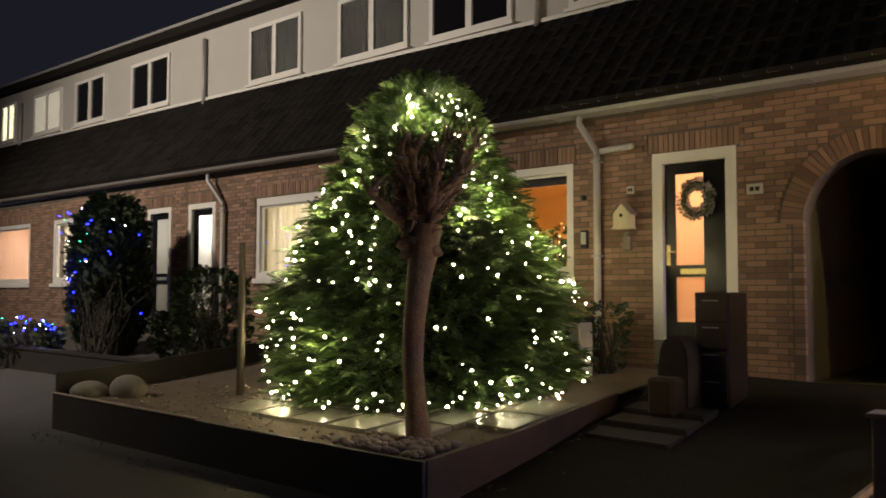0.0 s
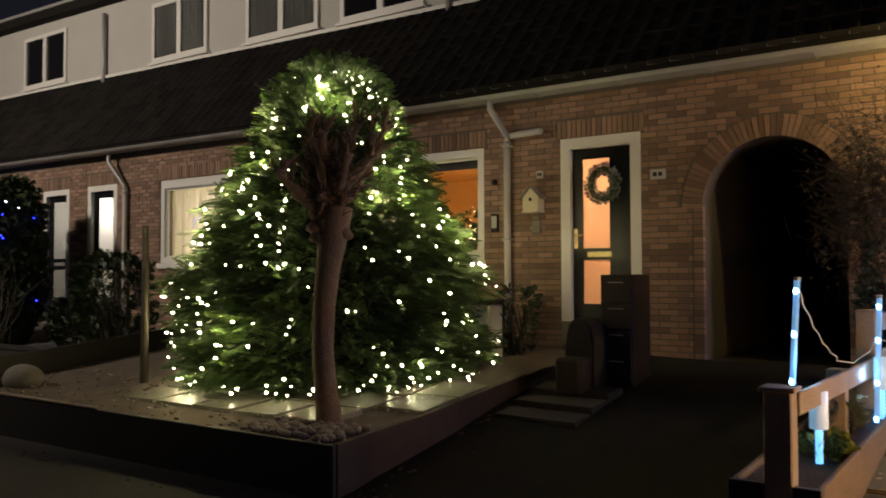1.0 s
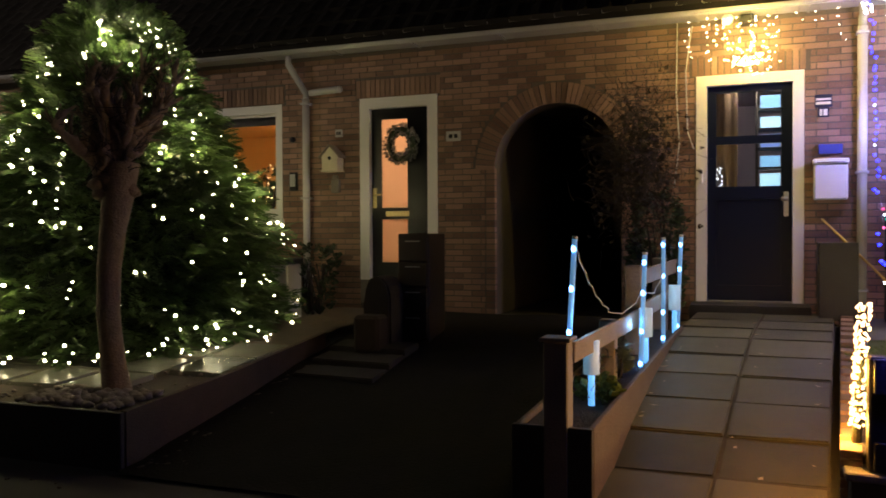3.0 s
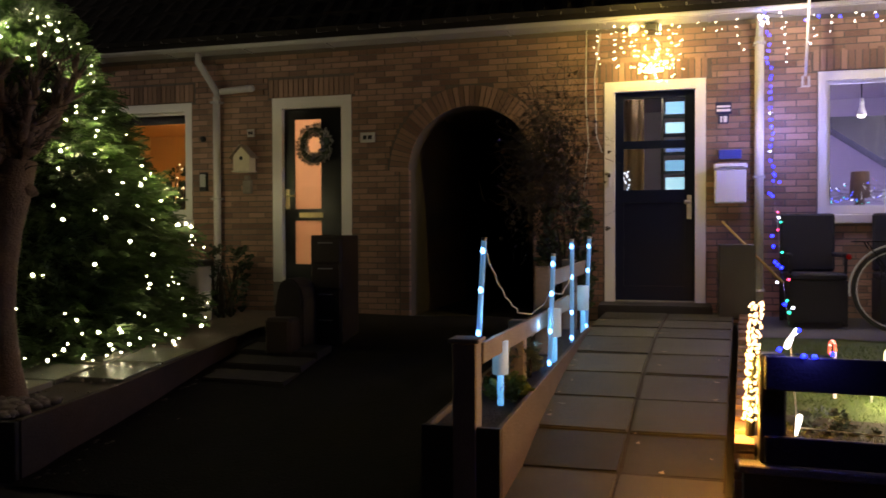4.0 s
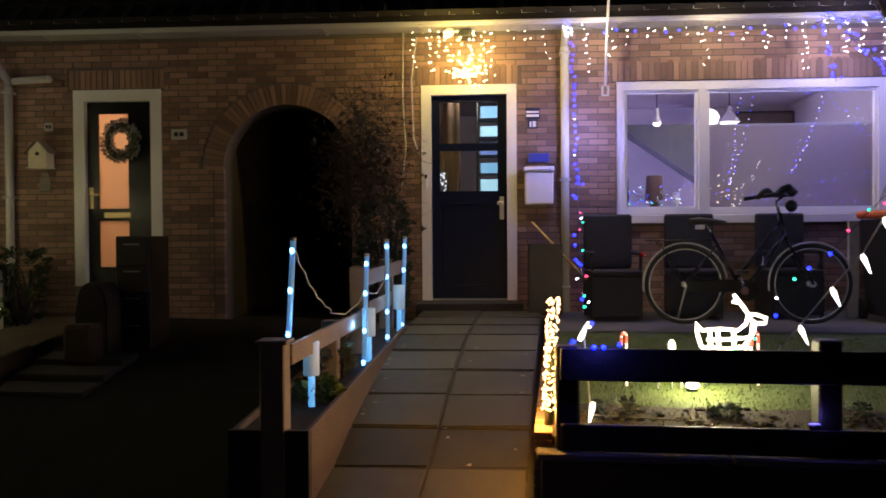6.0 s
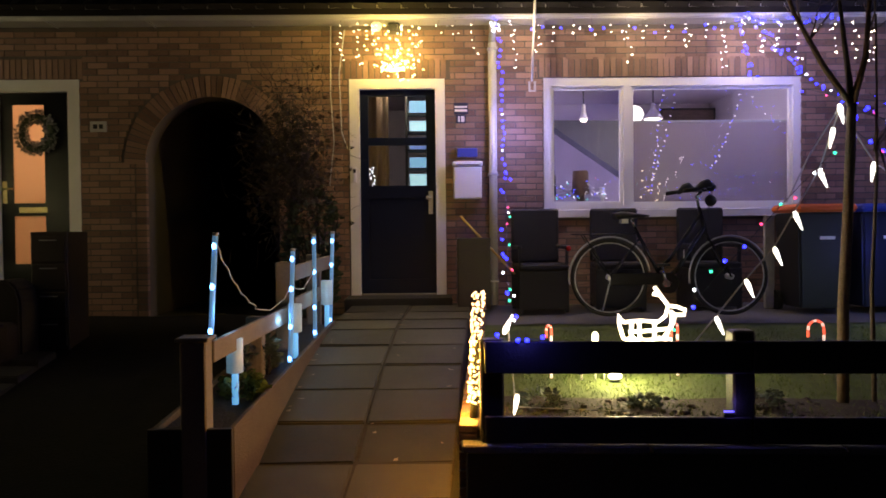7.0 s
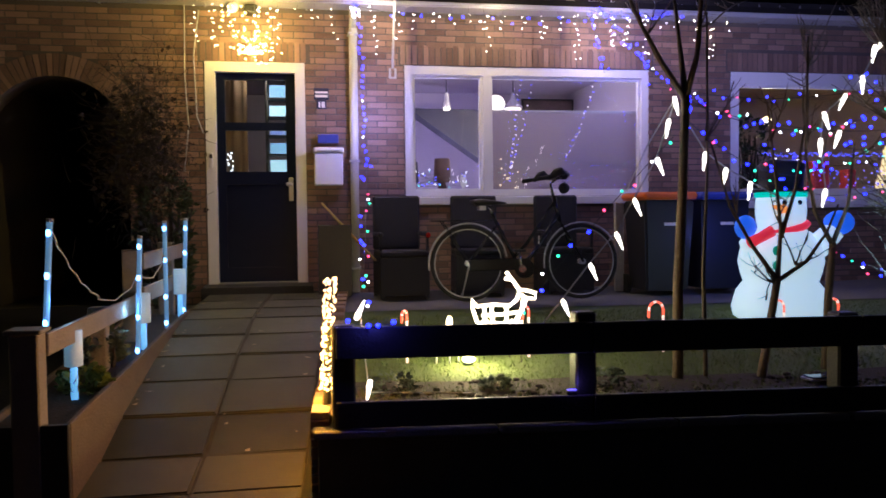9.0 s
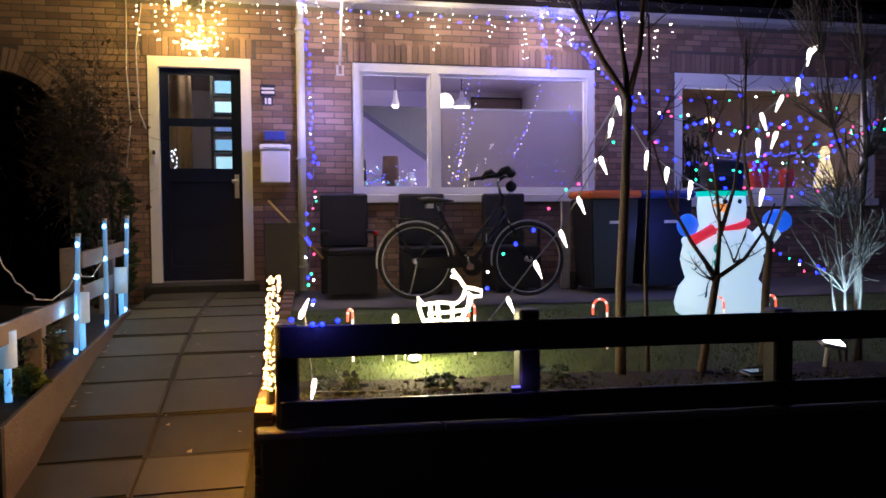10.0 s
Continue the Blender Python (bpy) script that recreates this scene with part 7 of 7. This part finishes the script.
bulbs(deco, TINY["blue"], [(r.uniform(6.0, 7.7), FACE + 0.34, r.uniform(1.74, 2.0)) for k in range(70)])
bars("cable", [[(5.95, FACE + 0.3, 2.16), (6.8, FACE + 0.3, 2.15), (7.55, FACE + 0.3, 2.17)]], 0.003, DARKWIRE, deco)
shelf6 = boxes("display_shelf", [(5.5, 7.95, FACE + 0.29, FACE + 0.6, 1.70, 1.73)], WHITE)
tagged(shelf6, "white shelf with decorations inside the window", "shelf")
for x, w2, h, m, lab in ((6.75, 0.2, 0.36, mat("red_box", (0.5, 0.05, 0.04), 0.5), "red decorated box on the window shelf"), (7.15, 0.12, 0.26, mat("red_box", (0.5, 0.05, 0.04), 0.5), "small red decorated box on the window shelf"), (6.2, 0.22, 0.24, mat("navy_box", (0.03, 0.04, 0.16), 0.5), "dark blue box under the lights")):
    o = boxes("gift_box", [(x - w2 / 2, x + w2 / 2, FACE + 0.36, FACE + 0.52, 1.732, 1.732 + h)], m, bevel=0.01)
    tagged(o, lab, "box")
shrub("window_plant", (5.85, FACE + 0.42, 1.73), (0.2, 0.14, 0.85), 220, 0.09, "tall leafy plant behind the decorated window", 777, mat("house_plant_leaf", (0.03, 0.06, 0.02), 0.5, vary=0.4, bump=0, per="island"))
bm = bmesh.new()
lathe(bm, [(0.14, 0.0), (0.13, 0.1), (0.08, 0.3), (0.05, 0.42), (0.06, 0.48), (0.03, 0.55)], (0, 0, 0), 18)
o = part("lit_ornament", bm, mat("lit_cream", (0.8, 0.7, 0.4), 0.5, emit=(1.0, 0.75, 0.35), power=1.3))
o.location = (7.7, FACE + 0.45, 1.733)
tagged(o, "glowing cream cone ornament in the window", "ornament")
bm = bmesh.new()
ball(bm, (6.35, FACE + 0.9, 2.62), 0.06, 2)
tagged(part("wall_lamp", bm, glow("amber_wall_lamp", (1.0, 0.7, 0.35), 5)), "small amber lamp glowing in the room", "lamp")

# ---- bricks of the front wall ----
BL, BH, JOINT = 0.21, 0.052, 0.012
def free(x, z, pad=0.0):
    for k, (a, b, z0, z1) in OPEN.items():
        if a - pad < x < b + pad and z0 - 0.1 < z < z1 + (0.0 if x > a else 0):
            return False
        if a - 0.05 < x < b + 0.05 and z1 <= z < z1 + 0.215:
            return False
    dx = abs(x - ARCH_X)
    if dx < ARCH_R + 0.24 and (z > ARCH_Z and math.hypot(dx, z - ARCH_Z) < ARCH_R + 0.235 or z <= ARCH_Z and dx < ARCH_R + 0.10):
        return False
    return True


def span_ok(a, b, z):
    """Clips a brick to the free stretch between openings."""
    n = 8
    ok = [free(a + (b - a) * (i + 0.5) / n, z) for i in range(n)]
    if not any(ok):
        return None
    i0, i1 = ok.index(True), n - ok[::-1].index(True)
    if not all(ok[i0:i1]):
        return None
    return a + (b - a) * i0 / n, a + (b - a) * i1 / n


brng = random.Random(77)
whole, V, F = [], [], []
CUBE = ((3, 2, 1, 0), (4, 5, 6, 7), (0, 1, 5, 4), (1, 2, 6, 5), (2, 3, 7, 6), (3, 0, 4, 7))
def solid(x0, x1, y0, y1, z0, z1):
    i = len(V)
    V.extend([(x0, y0, z0), (x1, y0, z0), (x1, y1, z0), (x0, y1, z0), (x0, y0, z1), (x1, y0, z1), (x1, y1, z1), (x0, y1, z1)])
    F.extend([tuple(i + k for k in f) for f in CUBE])


row, z = 0, 0.62
while z + BH < 3.60:
    x = -24.0 - (0.11 if row % 2 else 0)
    while x < 9.6:
        s = span_ok(x, x + BL, z + BH / 2)
        proud = brng.uniform(0.004, 0.012)
        if s and s[1] - s[0] > 0.02:
            if s[1] - s[0] > BL - 0.001 and (-1.05 < x < -0.3 and z > 1.6 or 0.66 < x < 1.7 and z > 1.5) and len(whole) < 300:
                whole.append((x, z, proud))
            else:
                solid(s[0], s[1] - JOINT, FACE - proud, FACE + 0.02, z, z + BH)
        x += BL + JOINT * 0.0
    z += BH + JOINT
    row += 1
# upright lintel bricks over the openings
for key, (a, b, z0, z1) in OPEN.items():
    x = a - 0.04
    while x < b + 0.02:
        solid(x, x + 0.05, FACE - brng.uniform(0.006, 0.012), FACE + 0.02, z1 + 0.006, z1 + 0.208)
        x += 0.062
# ring of the arch and its jambs
for i in range(44):
    a0, a1 = math.pi * i / 44 + 0.006, math.pi * (i + 1) / 44 - 0.006
    k = len(V)
    for y in (FACE - brng.uniform(0.008, 0.018), FACE + 0.05):
        for a, rr in ((a0, ARCH_R), (a1, ARCH_R), (a1, ARCH_R + 0.215), (a0, ARCH_R + 0.215)):
            V.append((ARCH_X - rr * math.cos(a), y, ARCH_Z + rr * math.sin(a)))
    F.extend([tuple(k + j for j in f) for f in ((0, 1, 2, 3), (7, 6, 5, 4), (0, 4, 5, 1), (1, 5, 6, 2), (2, 6, 7, 3), (3, 7, 4, 0))])
z = 0.62
while z < ARCH_Z - 0.03:
    for s in (-1, 1):
        p, q = sorted((ARCH_X + s * (ARCH_R - 0.006), ARCH_X + s * (ARCH_R + 0.095)))
        solid(p, q, FACE - brng.uniform(0.006, 0.014), FACE + 0.06, z, z + BH)
    z += BH + JOINT
tagged(raw("bricks", V, F, BRICK, facade), "red brown facing bricks", kind="stuff")
bm = bmesh.new()
box(bm, 0, BL - JOINT, -0.001, 0.02, 0, BH, bevel=0.003)
one = mesh_of("brick", bm, BRICK_ONE)
for x, z, proud in whole:
    b = new("brick", one)
    b.parent = facade
    b.location = (x, FACE - proud, z)

# ---- roof tiles ----
V, F = [], []
slope = Vector((0, DORM_Y - EAVE_Y, DORM_Z - EAVE_Z))
nrm = Vector((0, -slope.z, slope.y)).normalized()
rows = 8
for j in range(rows):
    p0, p1 = Vector((0, EAVE_Y, EAVE_Z)) + slope * (j / rows), Vector((0, EAVE_Y, EAVE_Z)) + slope * ((j + 1.12) / rows)
    x = -30.0
    while x < 10:
        i = len(V)
        for fx_, lift in ((0.0, 0.035), (0.06, 0.045), (0.12, 0.02), (0.2, 0.008), (0.235, 0.03)):
            for p, up in ((p0, 0.03), (p1, 0.0)):
                q = p + nrm * (lift + up + brng.uniform(0, 0.004))
                V.append((x + fx_, q.y, q.z + rise(x, 0.009 + 0.009 * j / rows)))
        for k in range(4):
            F.append((i + 2 * k, i + 2 * k + 2, i + 2 * k + 3, i + 2 * k + 1))
        i2 = len(V)
        V.extend([(x, V[i][1] + 0.02, V[i][2] - 0.05), (x + 0.235, V[i + 8][1] + 0.02, V[i + 8][2] - 0.05)])
        F.append((i, i2, i2 + 1, i + 8))
        x += 0.24
tagged(raw("roof_tiles", V, F, ROOF, roof), "dark curved roof tiles", kind="stuff")
